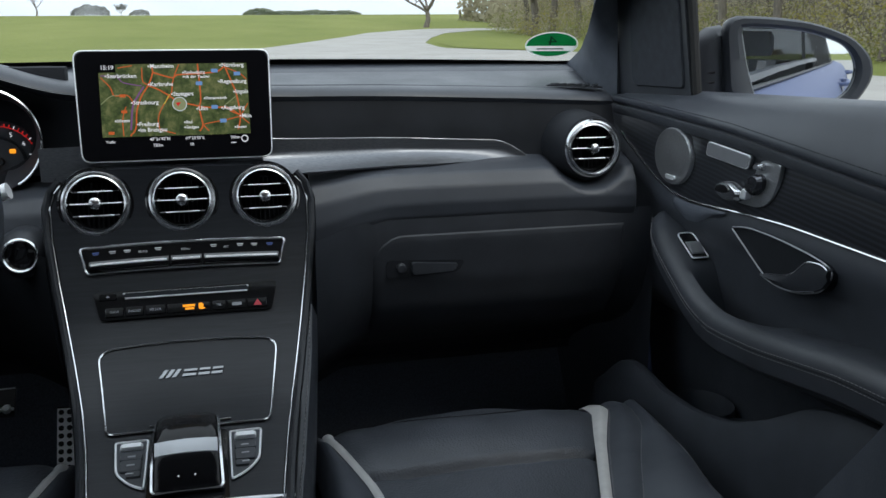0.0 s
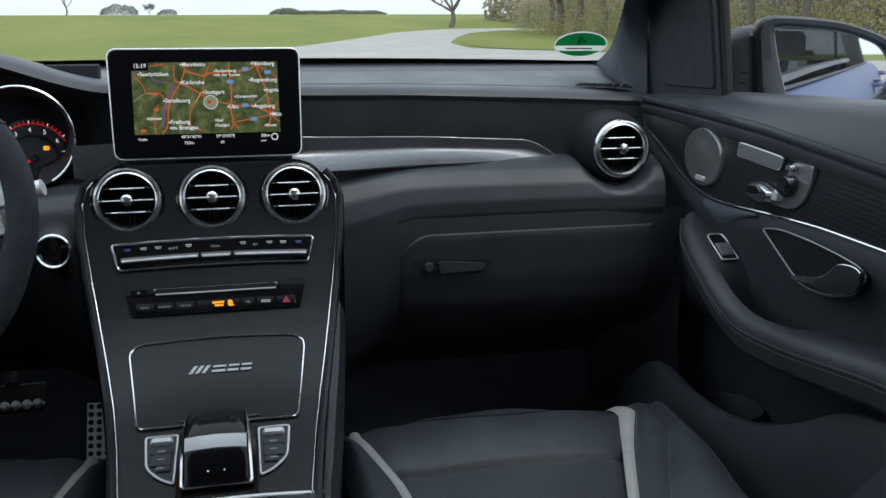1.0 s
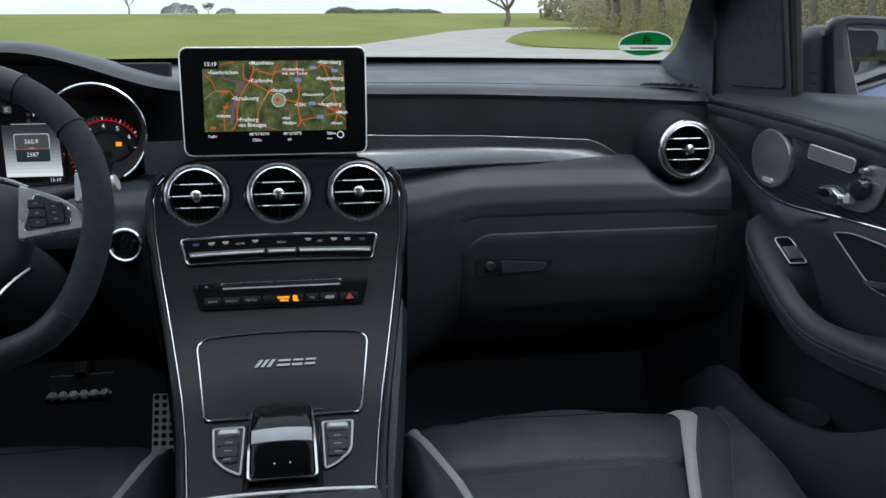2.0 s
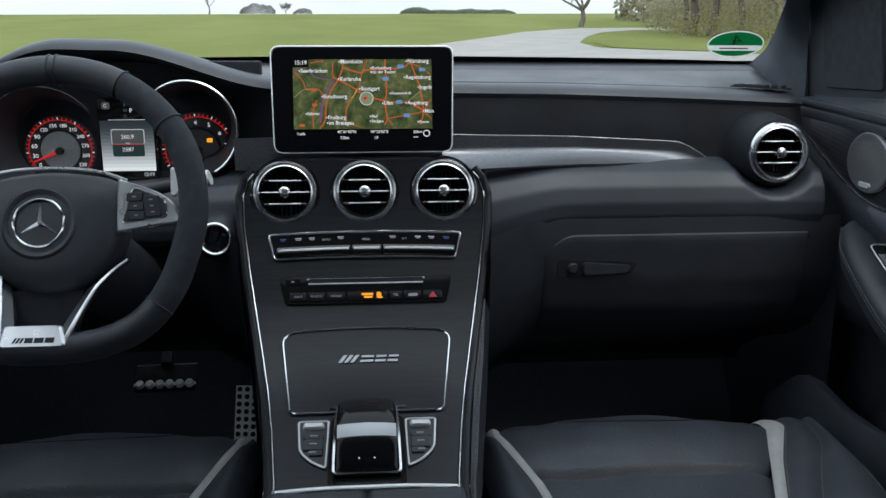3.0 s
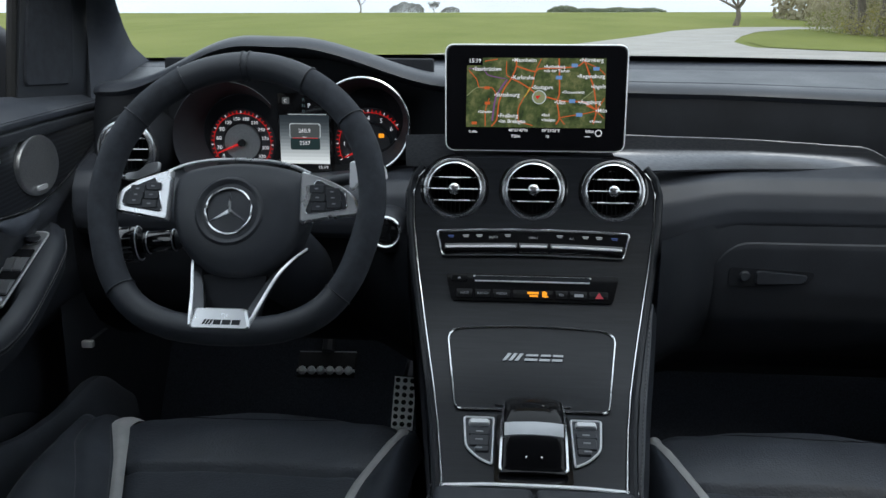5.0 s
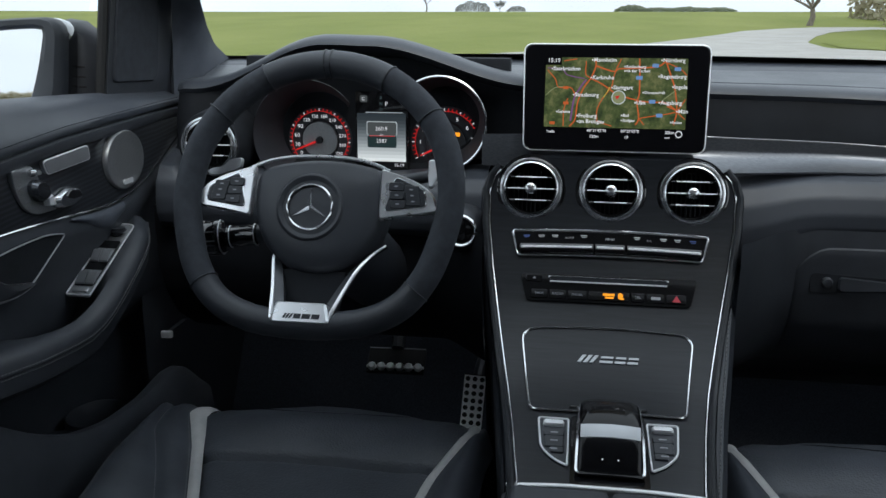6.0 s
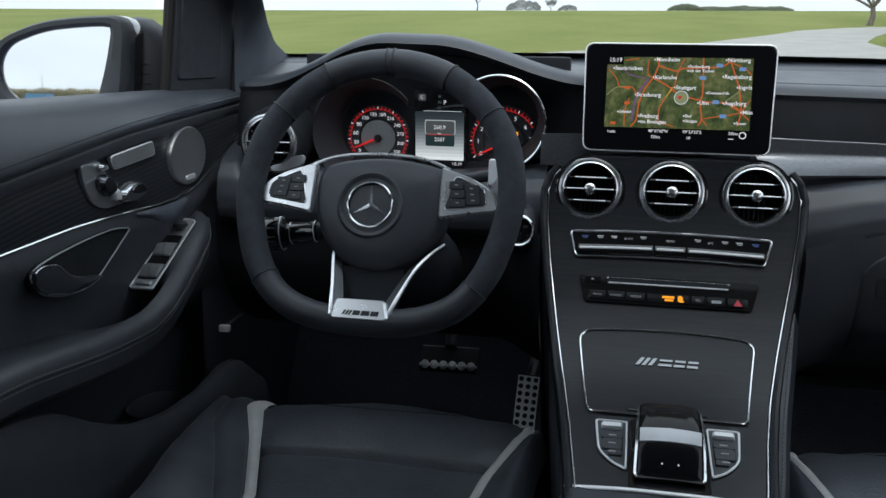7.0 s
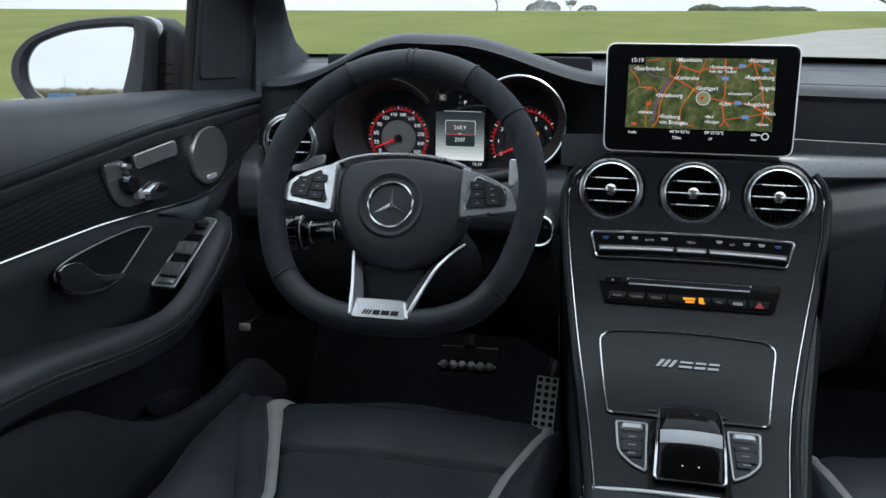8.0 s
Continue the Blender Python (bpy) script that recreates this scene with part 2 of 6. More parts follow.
    if not closed:
        bm.faces.new(rows[0])
        bm.faces.new(rows[-1])
    return bm


def lathe(profile, steps=48, closed=False):
    """Turned about the local y axis; profile of (radius, y)."""
    rings = [[(r * math.cos(2 * math.pi * k / steps), y, r * math.sin(2 * math.pi * k / steps)) for k in range(steps)] for r, y in profile]
    if closed:
        rings.append(rings[0])
    bm = loft(rings, True, False)
    bmesh.ops.remove_doubles(bm, verts=bm.verts, dist=1e-6)
    return bm


def rounded(points, radius, steps=5):
    """A polygon in two dimensions with rounded corners."""
    out = []
    n = len(points)
    for i in range(n):
        p, a, b = (Vector(points[j % n]) for j in (i, i - 1, i + 1))
        r = radius[i] if isinstance(radius, (list, tuple)) else radius
        u, v = (a - p), (b - p)
        r = min(r, u.length * 0.48, v.length * 0.48)
        p0, p1 = p + u.normalized() * r, p + v.normalized() * r
        for k in range(steps + 1):
            t = k / steps
            out.append(p0 * (1 - t) ** 2 + p * 2 * t * (1 - t) + p1 * t * t)
    return out


def slab(outline, h0, h1, place, bevel=0.0):
    """A plate with an outline (a, b), from height h0 to h1, put in space by place(a, b, h)."""
    bm = bmesh.new()
    c = sum((Vector(q) for q in outline), Vector((0, 0))) / len(outline)
    size = max((Vector(q) - c).length for q in outline)
    inset = [c + (Vector(q) - c) * (1 - bevel / size) for q in outline]
    rings = [(outline, h0), (outline, h1 - bevel), (inset, h1)] if bevel else [(outline, h0), (outline, h1)]
    return loft([[place(q[0], q[1], h) for q in ring] for ring, h in rings], True, True, bm)


def rect(a0, b0, a1, b1):
    return [(a0, b0), (a1, b0), (a1, b1), (a0, b1)]


def box(x0, x1, y0, y1, z0, z1, bevel=0.0, segments=2):
    bm = bmesh.new()
    bmesh.ops.create_cube(bm, size=1)
    for v in bm.verts:
        v.co = Vector(((x0 + x1) / 2 + v.co.x * (x1 - x0), (y0 + y1) / 2 + v.co.y * (y1 - y0), (z0 + z1) / 2 + v.co.z * (z1 - z0)))
    if bevel:
        bmesh.ops.bevel(bm, geom=bm.edges[:], offset=bevel, segments=segments, affect="EDGES", profile=0.6)
    return bm


def moved(bm, m):
    bm.transform(m)
    return bm


def frame_of(origin, right, up):
    """A matrix whose local x is right, z is up and -y faces the viewer."""
    r = Vector(right).normalized()
    u = Vector(up)
    u = (u - r * u.dot(r)).normalized()
    y = u.cross(r)
    m = Matrix((r, y, u)).transposed().to_4x4()
    m.translation = origin
    return m


def writing(name, body, size, mat, parent, m, align="LEFT", lift=0.0, bold=0.0):
    """Letters as a flat mesh; m has local x along the line, z up the letters and -y towards the reader."""
    cu = bpy.data.curves.new(name, "FONT")
    cu.body, cu.size, cu.align_x, cu.align_y = body, size, align, "CENTER"
    cu.resolution_u = 2
    cu.offset = bold * size
    tmp = bpy.data.objects.new(name, cu)
    me = bpy.data.meshes.new_from_object(tmp)
    bpy.data.objects.remove(tmp)
    me.transform(m @ Matrix.Translation((0, -lift, 0)) @ pose(0, 0, 0, 90, 0, 0))
    me.materials.clear()
    me.materials.append(mat)
    ob = new(name, me)
    ob.parent = parent
    return ob


def bump_curve(x, table):
    for (a0, v0), (a1, v1) in zip(table, table[1:]):
        if a0 <= x <= a1:
            return v0 + (v1 - v0) * smooth01((x - a0) / (a1 - a0))
    return table[0][1] if x < table[0][0] else table[-1][1]


# ---- outside ----
def ground_height(x, y):
    r = 2.27 * smooth01((y - 20) / 140) - 0.9 * smooth01((y - 165) / 200)
    return r + 0.004 * smooth01((y - 30) / 60) * min(40, max(-60, x)) * smooth01((y - 30) / 100)


GRASS = material("meadow_grass", (0.11, 0.15, 0.035), 0.9, 0, 0, 0.1)
vary(GRASS, (0.135, 0.16, 0.04), (0.2, 0.215, 0.065), 0.12, (1, 0.35, 1), 9)
relief(GRASS, "noise", 3, 0.6, 0.1)
ASPHALT = material("pale_asphalt", (0.3, 0.3, 0.29), 0.9, 0, 0, 0.2)
vary(ASPHALT, (0.30, 0.29, 0.27), (0.38, 0.365, 0.34), 0.6)
SOIL = material("leaf_litter", (0.13, 0.09, 0.05), 0.95)
vary(SOIL, (0.09, 0.065, 0.035), (0.17, 0.13, 0.07), 1.5)


def sheet(name, rows_y, xs_of, mat, lift, label, kind="structure"):
    bm = bmesh.new()
    grid = [[bm.verts.new((x, y, ground_height(x, y) + lift)) for x in xs_of(y)] for y in rows_y]
    for a, b in zip(grid, grid[1:]):
        for i in range(len(a) - 1):
            bm.faces.new((a[i], a[i + 1], b[i + 1], b[i]))
    return solid(name, bm, mat, None, label, True, "ground", "", kind)


FAR_Y = [-3000, -800, -200, -60, -20, -5] + [5 * k for k in range(0, 60)] + [320, 400, 600, 1200, 4000]
FAR_X = [-4000, -1200, -400, -200] + [-120 + 8 * k for k in range(31)] + [200, 400, 1200, 4000]
sheet("ground", FAR_Y, lambda y: FAR_X, GRASS, 0.0, "wide green spring meadow rising to a low ridge")
ROAD_LEFT = [(-60, -9), (0, -9), (18, -9), (30, -3.5), (38, 1.5), (55, 8.0), (60.7, 10.0), (66, 13.4), (69, 16.2), (70.2, 20.4), (72, 32), (75, 70)]
ROAD_RIGHT = [(-60, 14.5), (0, 14.5), (18, 14.5), (24, 15.0), (29, 15.5), (34, 13.2), (35.6, 11.3), (38.2, 9.6), (44.2, 10.2), (52, 12.4), (59.6, 15.1), (65.1, 19.0), (67, 26), (70, 48), (75, 110)]
sheet("road", [-60, -30, 0, 10, 18, 24] + [27 + k for k in range(49)],
      lambda y: [lerp_table(ROAD_LEFT, y) + (lerp_table(ROAD_RIGHT, y) - lerp_table(ROAD_LEFT, y)) * k / 12 for k in range(13)],
      ASPHALT, 0.02, "pale worn asphalt lane bending away through the meadow")

BARK = material("grey_bark", (0.16, 0.14, 0.12), 0.9)
vary(BARK, (0.11, 0.095, 0.08), (0.22, 0.19, 0.16), 12, (1, 1, 0.2))


def leaf(name, low, high, scale, through_it=0.45):
    m = material(name, low, 0.85, 0, 0, 0.1)
    n = vary(m, low, high, scale)
    b = m.node_tree.nodes["Principled BSDF"]
    out = m.node_tree.nodes["Material Output"]
    lit = node(m, "ShaderNodeBsdfTranslucent")
    wire(m, b.inputs["Base Color"].links[0].from_socket, lit.inputs["Color"])
    mix = node(m, "ShaderNodeMixShader", Fac=through_it)
    wire(m, b.outputs["BSDF"], mix.inputs[1])
    wire(m, lit.outputs["BSDF"], mix.inputs[2])
    wire(m, mix.outputs["Shader"], out.inputs["Surface"])
    return m


LEAF = leaf("spring_leaf", (0.19, 0.20, 0.07), (0.32, 0.33, 0.11), 0.6)
DRY = leaf("olive_twigs", (0.34, 0.30, 0.21), (0.52, 0.48, 0.34), 0.5)
YELLOW_LEAF = leaf("yellow_green_leaf", (0.27, 0.25, 0.07), (0.45, 0.4, 0.12), 0.6)
# hedge and twig tones are paled to carry the haze of distance
HEDGE = leaf("hazed_hedge_leaf", (0.23, 0.26, 0.19), (0.33, 0.36, 0.27), 0.5)
TWIGS = leaf("hazed_grey_twigs", (0.23, 0.235, 0.23), (0.31, 0.315, 0.305), 0.5)


def limbs(rng, root, way, length, radius, depth, bm, tips):
    p, pts = Vector(root), [Vector(root)]
    for k in range(4):
        way = (way + Vector((rng.uniform(-1, 1), rng.uniform(-1, 1), rng.uniform(-0.4, 0.7))) * 0.22).normalized()
        p = p + way * length / 4
        pts.append(p.copy())
    tube(pts, lambda a: radius * (1 - 0.55 * a), 6 if depth > 1 else 4, bm=bm, up=(0.3, 1, 0.1))
    tips.extend(pts[2:])
    if depth > 0:
        for k in range(3 if depth > 1 else 4):
            start = pts[2 + k % 3]
            out = Vector((rng.uniform(-1, 1), rng.uniform(-1, 1), rng.uniform(0.0, 0.9))).normalized()
            limbs(rng, start, (way * 0.5 + out).normalized(), length * rng.uniform(0.5, 0.75), radius * 0.5, depth - 1, bm, tips)


def leaf_cloud(rng, spots, count, size, spread):
    bm = bmesh.new()
    for k in range(count):
        c = rng.choice(spots) + Vector((rng.gauss(0, 1), rng.gauss(0, 1), rng.gauss(0, 0.8))) * spread
        a = Vector((rng.uniform(-1, 1), rng.uniform(-1, 1), rng.uniform(-1, 1))).normalized()
        b = a.orthogonal().normalized()
        s = size * rng.uniform(0.5, 1.3)
        v = [bm.verts.new(c + q) for q in (a * s, b * s * 0.6, -a * s, -b * s * 0.6)]
        bm.faces.new(v)
    return bm


def tree(seed, x, y, height, trunk_r, leaf_mat, leaves, leaf_size, label, lean=0.0, group="", depth=3, name="tree", bole=0.36):
    rng = random.Random(seed)
    z = ground_height(x, y)
    root = thing(name, label, "tree", group)
    root.location = (x, y, z - 0.05)
    bm, tips = bmesh.new(), []
    trunk_top = Vector((lean * height * 0.3, 0, height * bole))
    tube([(0, 0, 0), trunk_top * 0.5 + Vector((0.02 * height, 0, 0)), trunk_top], lambda a: trunk_r * (1.25 - 0.45 * a), 8, bm=bm, up=(0, 1, 0))
    for k in range(5):
        a = 2 * math.pi * k / 5 + rng.uniform(-0.4, 0.4)
        limbs(rng, trunk_top * rng.uniform(0.8, 1.0), Vector((math.cos(a) * 0.75, math.sin(a) * 0.75, rng.uniform(0.5, 1.1))).normalized(), height * 0.34, trunk_r * 0.55, depth - 1, bm, tips)
    part("trunk", bm, BARK, root)
    part("crown", leaf_cloud(rng, tips, leaves, leaf_size, height * 0.035), leaf_mat, root, smooth=False)
    return root


tree(3, -25.5, 150, 6.0, 0.11, TWIGS, 3600, 0.06, "lone bare spring tree on the meadow ridge", 0, "", 4, bole=0.22)
tree(5, 16.9, 73, 7.0, 0.2, TWIGS, 2600, 0.045, "bare roadside tree with a leaning trunk", 0.05, "", 4, bole=0.2)


def hedge(name, x0, x1, y, h, seed, mat, label, count, depth=3.0, size=0.35, fall=0.6, dome=False, taper=3.0):
    rng = random.Random(seed)
    bm = bmesh.new()
    for k in range(count):
        x = rng.uniform(x0, x1)
        edge = math.sin(math.pi * (0.04 + 0.92 * (x - x0) / (x1 - x0))) ** 0.55 if dome else min(1.0, (x - x0) / taper + 0.35, (x1 - x) / taper + 0.35)
        top = h * edge * (0.8 + 0.25 * noise.noise(Vector((x * 0.3, seed, 0))) + (0.3 if dome else 0.12) * noise.noise(Vector((x * 1.1, seed, 3))))
        yy = y + rng.uniform(-depth / 2, depth / 2)
        c = Vector((x, yy, ground_height(x, yy) + top * rng.uniform(0, 1) ** fall))
        a = Vector((rng.uniform(-1, 1), rng.uniform(-1, 1), rng.uniform(-1, 1))).normalized()
        b = a.orthogonal().normalized()
        s = size * rng.uniform(0.5, 1.3)
        bm.faces.new([bm.verts.new(c + q) for q in (a * s, b * s * 0.7, -a * s, -b * s * 0.7)])
    return solid(name, bm, mat, None, label, False, "hedge", "", "stuff")


def saplings(name, start, end, depth, tall, count, seed, mat, label):
    """A band of thin upright stems and twigs along a line on the ground."""
    rng = random.Random(seed)
    bm = bmesh.new()
    a, b = Vector(start), Vector(end)
    across = Vector((-(b - a).y, (b - a).x)).normalized()
    for k in range(count):
        p = a.lerp(b, rng.random()) + across * rng.uniform(-depth / 2, depth / 2)
        z = ground_height(p.x, p.y) + tall * rng.random() ** 1.7
        way = Vector((rng.gauss(0, 0.3), rng.gauss(0, 0.3), 1)).normalized() * rng.uniform(0.4, 1.5)
        w = Vector((rng.uniform(-1, 1), rng.uniform(-1, 1), 0)).normalized() * rng.uniform(0.003, 0.012)
        c = Vector((p.x, p.y, z))
        bm.faces.new([bm.verts.new(q) for q in (c - w, c + w, c + way + w * 0.4, c + way - w * 0.4)])
    return solid(name, bm, mat, None, label, False, "thicket", "", "stuff")


for k, (x0, x1, h, count) in enumerate(((-20.9, -15.3, 2.1, 4200), (-12.4, -9.4, 1.25, 1600))):
    hedge("shrubs", x0, x1, 152, h, 20 + k, TWIGS, "grey leafless shrubs on the meadow ridge", count, 2.5, 0.075, 0.75, True)
tree(23, -13.6, 152, 2.5, 0.05, TWIGS, 2600, 0.045, "small bare tree on the meadow ridge", 0, "", 4, bole=0.16)
hedge("hedge", 5.6, 12.0, 170, 1.55, 8, HEDGE, "rounded dark thicket at the end of the hedge", 4200, 3.0, 0.11, 0.7, True)
hedge("hedge", 9.5, 26.8, 170, 1.05, 9, HEDGE, "long dark clipped hedge on the horizon", 8000, 3.0, 0.11, 0.7)
tree(6, 19.6, 55, 11, 0.27, DRY, 2600, 0.05, "large roadside tree with a dark trunk", 0.02, "", 4, bole=0.2)

# roadside wood to the right
rng_wood = random.Random(12)
for k in range(26):
    x = 20.5 + (k // 13) * 5 + rng_wood.uniform(-1.5, 1.5)
    y = 58 - (k % 13) * 4.2 + rng_wood.uniform(-1.6, 1.6)
    tree(40 + k, x, y, rng_wood.uniform(8, 12), rng_wood.uniform(0.14, 0.26), (YELLOW_LEAF, DRY, YELLOW_LEAF)[k % 3], 3200, 0.06,
         "slender woodland tree just coming into leaf", rng_wood.uniform(-0.1, 0.1), "woodland edge", 3, bole=0.3)
for k in range(9):
    y = 58 - 6.2 * k
    hedge("undergrowth", 19.0, 26.5, y, 3.4, 60 + k, DRY, "brown budding brushwood along the wood", 5200, 7.0, 0.055, 0.9)
    hedge("undergrowth", 18.6, 25.5, y + 1.5, 2.6, 80 + k, YELLOW_LEAF if k % 2 else LEAF, "yellow green undergrowth along the wood", 3000, 6.0, 0.06, 0.8)
hedge("far_wood", 23, 110, 72, 7, 90, DRY, "brown leafless wood behind the lane", 70000, 8, 0.16, 1.3)
hedge("far_wood", 26, 130, 90, 9, 91, DRY, "brown leafless wood behind the lane", 40000, 14, 0.34, 1.1)
hedge("side_wood", 27, 42, 24, 9, 93, BARK, "brown leafless wood beside the lane", 60000, 76, 0.16, 1.2)
hedge("side_wood", 40, 60, 28, 10, 96, DRY, "brown leafless wood beside the lane", 40000, 80, 0.3, 1.1)
saplings("thicket", (23, 62), (22, 4), 8, 6, 6000, 94, BARK, "thin bare stems and twigs along the wood")
sheet("verge", [28 + k for k in range(40)], lambda y: [lerp_table(ROAD_RIGHT, y) + 0.6 + k * 4 for k in range(16)], GRASS, 0.028, "grass verge between the lane and the wood")

# ---- car shell ----
def mirrored(fn, side):
    """Points of the passenger side, or their mirror image."""
    return lambda *q: Vector((fn(*q)[0] * side, fn(*q)[1], fn(*q)[2]))


def surface(fn, us, vs, bm=None):
    bm = bm or bmesh.new()
    grid = [[bm.verts.new(fn(u, v)) for v in vs] for u in us]
    for a, b in zip(grid, grid[1:]):
        for i in range(len(a) - 1):
            bm.faces.new((a[i], a[i + 1], b[i + 1], b[i]))
    return bm


def stitches(points, length=0.004, gap=0.0022, radius=0.0006):
    """A row of single threads along a line."""
    pts = [Vector(q) for q in points]
    bm = bmesh.new()
    done, carry = 0.0, 0.0
    for p, q in zip(pts, pts[1:]):
        d = (q - p).length
        while carry + length <= d:
            tube([p.lerp(q, carry / d), p.lerp(q, (carry + length) / d)], radius, 4, bm=bm)
            carry += length + gap
        carry = max(0.0, carry - d)
    return bm


def steps(a, b, n):
    return [a + (b - a) * k / n for k in range(n + 1)]


def thick(bm, depth):
    bmesh.ops.recalc_face_normals(bm, faces=bm.faces)
    bmesh.ops.solidify(bm, geom=bm.faces[:], thickness=depth)
    return bm


solid("floor", box(-0.78, 0.78, -1.3, 1.95, 0.36, 0.4), CARPET, None, "black carpeted car floor", True, "floor", "", "structure")
solid("bulkhead", surface(lambda x, a: Vector((x, lerp_table([(0, 1.62), (0.5, 1.85), (1, 1.9)], a), 0.4 + 0.7 * a)), steps(-0.8, 0.8, 4), steps(0, 1, 6)), CARPET, None, "black carpeted bulkhead behind the pedals", True, "wall", "", "structure")
for side in (1, -1):
    solid("kick_panel", surface(lambda y, a, side=side: Vector((side * (0.728 - 0.004 * a), y, 0.38 + (0.68 + 0.03 * smooth01((y - 1.0) / 0.4)) * a)), steps(1.3, 1.98, 8), steps(0, 1, 4)), PLASTIC, None, "black footwell side lining", True, "wall", "", "structure")
def roof_skin(x, y):
    return Vector((x, y, 1.53 - 0.06 * (x / 0.6) ** 2 - 0.05 * smooth01((y - 0.4) / 0.4) - 0.1 * smooth01((-0.6 - y) / 0.8)))


solid("headliner", thick(surface(roof_skin, steps(-0.6, 0.6, 12), steps(-1.3, 0.78, 16)), 0.03), HEADLINER, None, "light grey fabric headliner", True, "ceiling", "", "structure")
solid("tailgate", box(-0.74, 0.74, -1.36, -1.3, 0.36, 1.12), PLASTIC, None, "black lower tailgate lining", True, "wall", "", "structure")


def windscreen_point(x, a):
    """a from 0 at the cowl to 1 at the roof."""
    return Vector((x * (0.775 - 0.2 * a), 1.70 - 0.92 * a - 0.07 * x * x, 1.152 + 0.385 * a - 0.01 * x * x))


ws = thing("windscreen", "clear laminated windscreen with a black printed border", "windscreen", "", "structure")
pane = part("pane", surface(windscreen_point, steps(-1, 1, 16), steps(0, 1, 10)), GLASS, ws, "clear glass pane")
pane.visible_shadow = False
part("border", surface(lambda x, a: windscreen_point(x, -0.03 + 0.045 * a + 0.09 * max(0, abs(x) - 0.9) * 2 * a) + Vector((0, -0.006, -0.002)), steps(-1.0, 1.0, 30), steps(0, 1, 3)), PIANO, ws, "black printed border")
# screen edge of the pillar, from the cowl (0) to the roof (1)
EDGE_X = [(-0.05, 0.655), (0.0, 0.672), (0.03, 0.6885), (0.10, 0.691), (0.19, 0.674), (0.31, 0.642), (1.0, 0.55)]
EDGE_Y = [(-0.05, 1.67), (0.0, 1.66), (0.03, 1.63), (0.10, 1.57), (0.19, 1.50), (0.31, 1.40), (1.0, 0.80)]
EDGE_Z = [(-0.05, 1.128), (0.0, 1.137), (0.03, 1.142), (0.10, 1.170), (0.19, 1.203), (0.31, 1.249), (1.0, 1.50)]
for side in (1, -1):
    def pillar_fn(a, k, side=side):
        # inner edge follows the screen; the outer edge meets the sail panel
        inner = Vector((lerp_table(EDGE_X, a) + (0.006 if side > 0 else 0.0), lerp_table(EDGE_Y, a), lerp_table(EDGE_Z, a)))
        up = max(0.0, a - 0.35)
        outer = Vector((0.722 - 0.02 * a - 0.24 * up, 1.46 - 0.95 * up, 1.095 + 0.55 * min(a, 0.35) + 0.36 * up))
        mid = inner.lerp(outer, 0.5) + Vector((-0.02, -0.03, -0.012))
        w = k
        p = inner * (1 - w) ** 2 + mid * 2 * w * (1 - w) + outer * w * w
        return Vector((p.x * side, p.y, p.z))
    solid("pillar_front", thick(surface(pillar_fn, steps(-0.05, 0.35, 20) + steps(0.4, 1, 8), steps(0, 1, 8)), 0.012), PILLAR, None, "dark grey grained windscreen pillar trim", True, "pillar", "", "structure")
    sail = thing("sail_panel", "black plastic corner panel in front of the side window", "panel", "door corner panels", "structure")
    rear = 1.218 if side > 0 else 1.25
    outline = rounded([(rear, 1.07), (1.50, 1.07), (1.50, 1.20), (1.42, 1.31), (rear + 0.02, 1.40)], 0.01, 3)

    def on_sail(a, b, h, side=side):
        return Vector((side * (0.742 - h - 0.10 * (b - 1.1)), a + 0.03 * (b - 1.1), b))
    part("backing", slab(outline, 0, 0.012, on_sail), PLASTIC, sail)
    raised = rounded([(rear + 0.017, 1.122), (1.41, 1.116), (1.40, 1.30), (rear + 0.03, 1.36)], [0.012, 0.02, 0.03, 0.02], 5)
    part("tweeter_cover", slab(raised, 0.011, 0.0155, on_sail, 0.003), SUEDE, sail, "raised tweeter cover")
    part("window_seal", tube([(side * 0.740, rear, 1.09), (side * 0.733, rear + 0.003, 1.16), (side * 0.713, rear + 0.015, 1.36)], 0.007, 8), RUBBER, sail, "black rubber window seal")
    solid("roof_rail", tube([(side * 0.57, 0.80, 1.47), (side * 0.62, 0.2, 1.49), (side * 0.62, -0.5, 1.47), (side * 0.6, -1.3, 1.38)], 0.045, 10), HEADLINER, None, "light grey side roof rail lining", True, "rail", "", "structure")
    solid("pillar_middle", surface(lambda a, k, side=side: Vector((side * (0.77 - 0.13 * a), -0.08 - 0.12 * k - 0.1 * a, 0.4 + 1.08 * a)), steps(0, 1, 8), steps(0, 1, 2)), PLASTIC, None, "dark grey middle pillar trim", True, "pillar", "", "structure")
    solid("rear_side", surface(lambda y, a, side=side: Vector((side * (0.77 - 0.02 * a), y, 0.4 + 0.74 * a)), steps(-1.3, -0.1, 6), steps(0, 1, 3)), PLASTIC, None, "black rear door lining", True, "wall", "", "structure")


# ---- dashboard ----
HOOD = [(-0.66, 0.0), (-0.425, 1.0), (-0.36, 0.98), (-0.12, 0.22), (-0.06, 0.0)]


def hood(x):
    return bump_curve(x, HOOD)


def dash_sweep(x):
    """How far the dash face comes towards the seats in its middle and at its ends."""
    return -0.05 * smooth01((0.34 - abs(x)) / 0.24) - 0.02 * smooth01((abs(x) - 0.52) / 0.14)


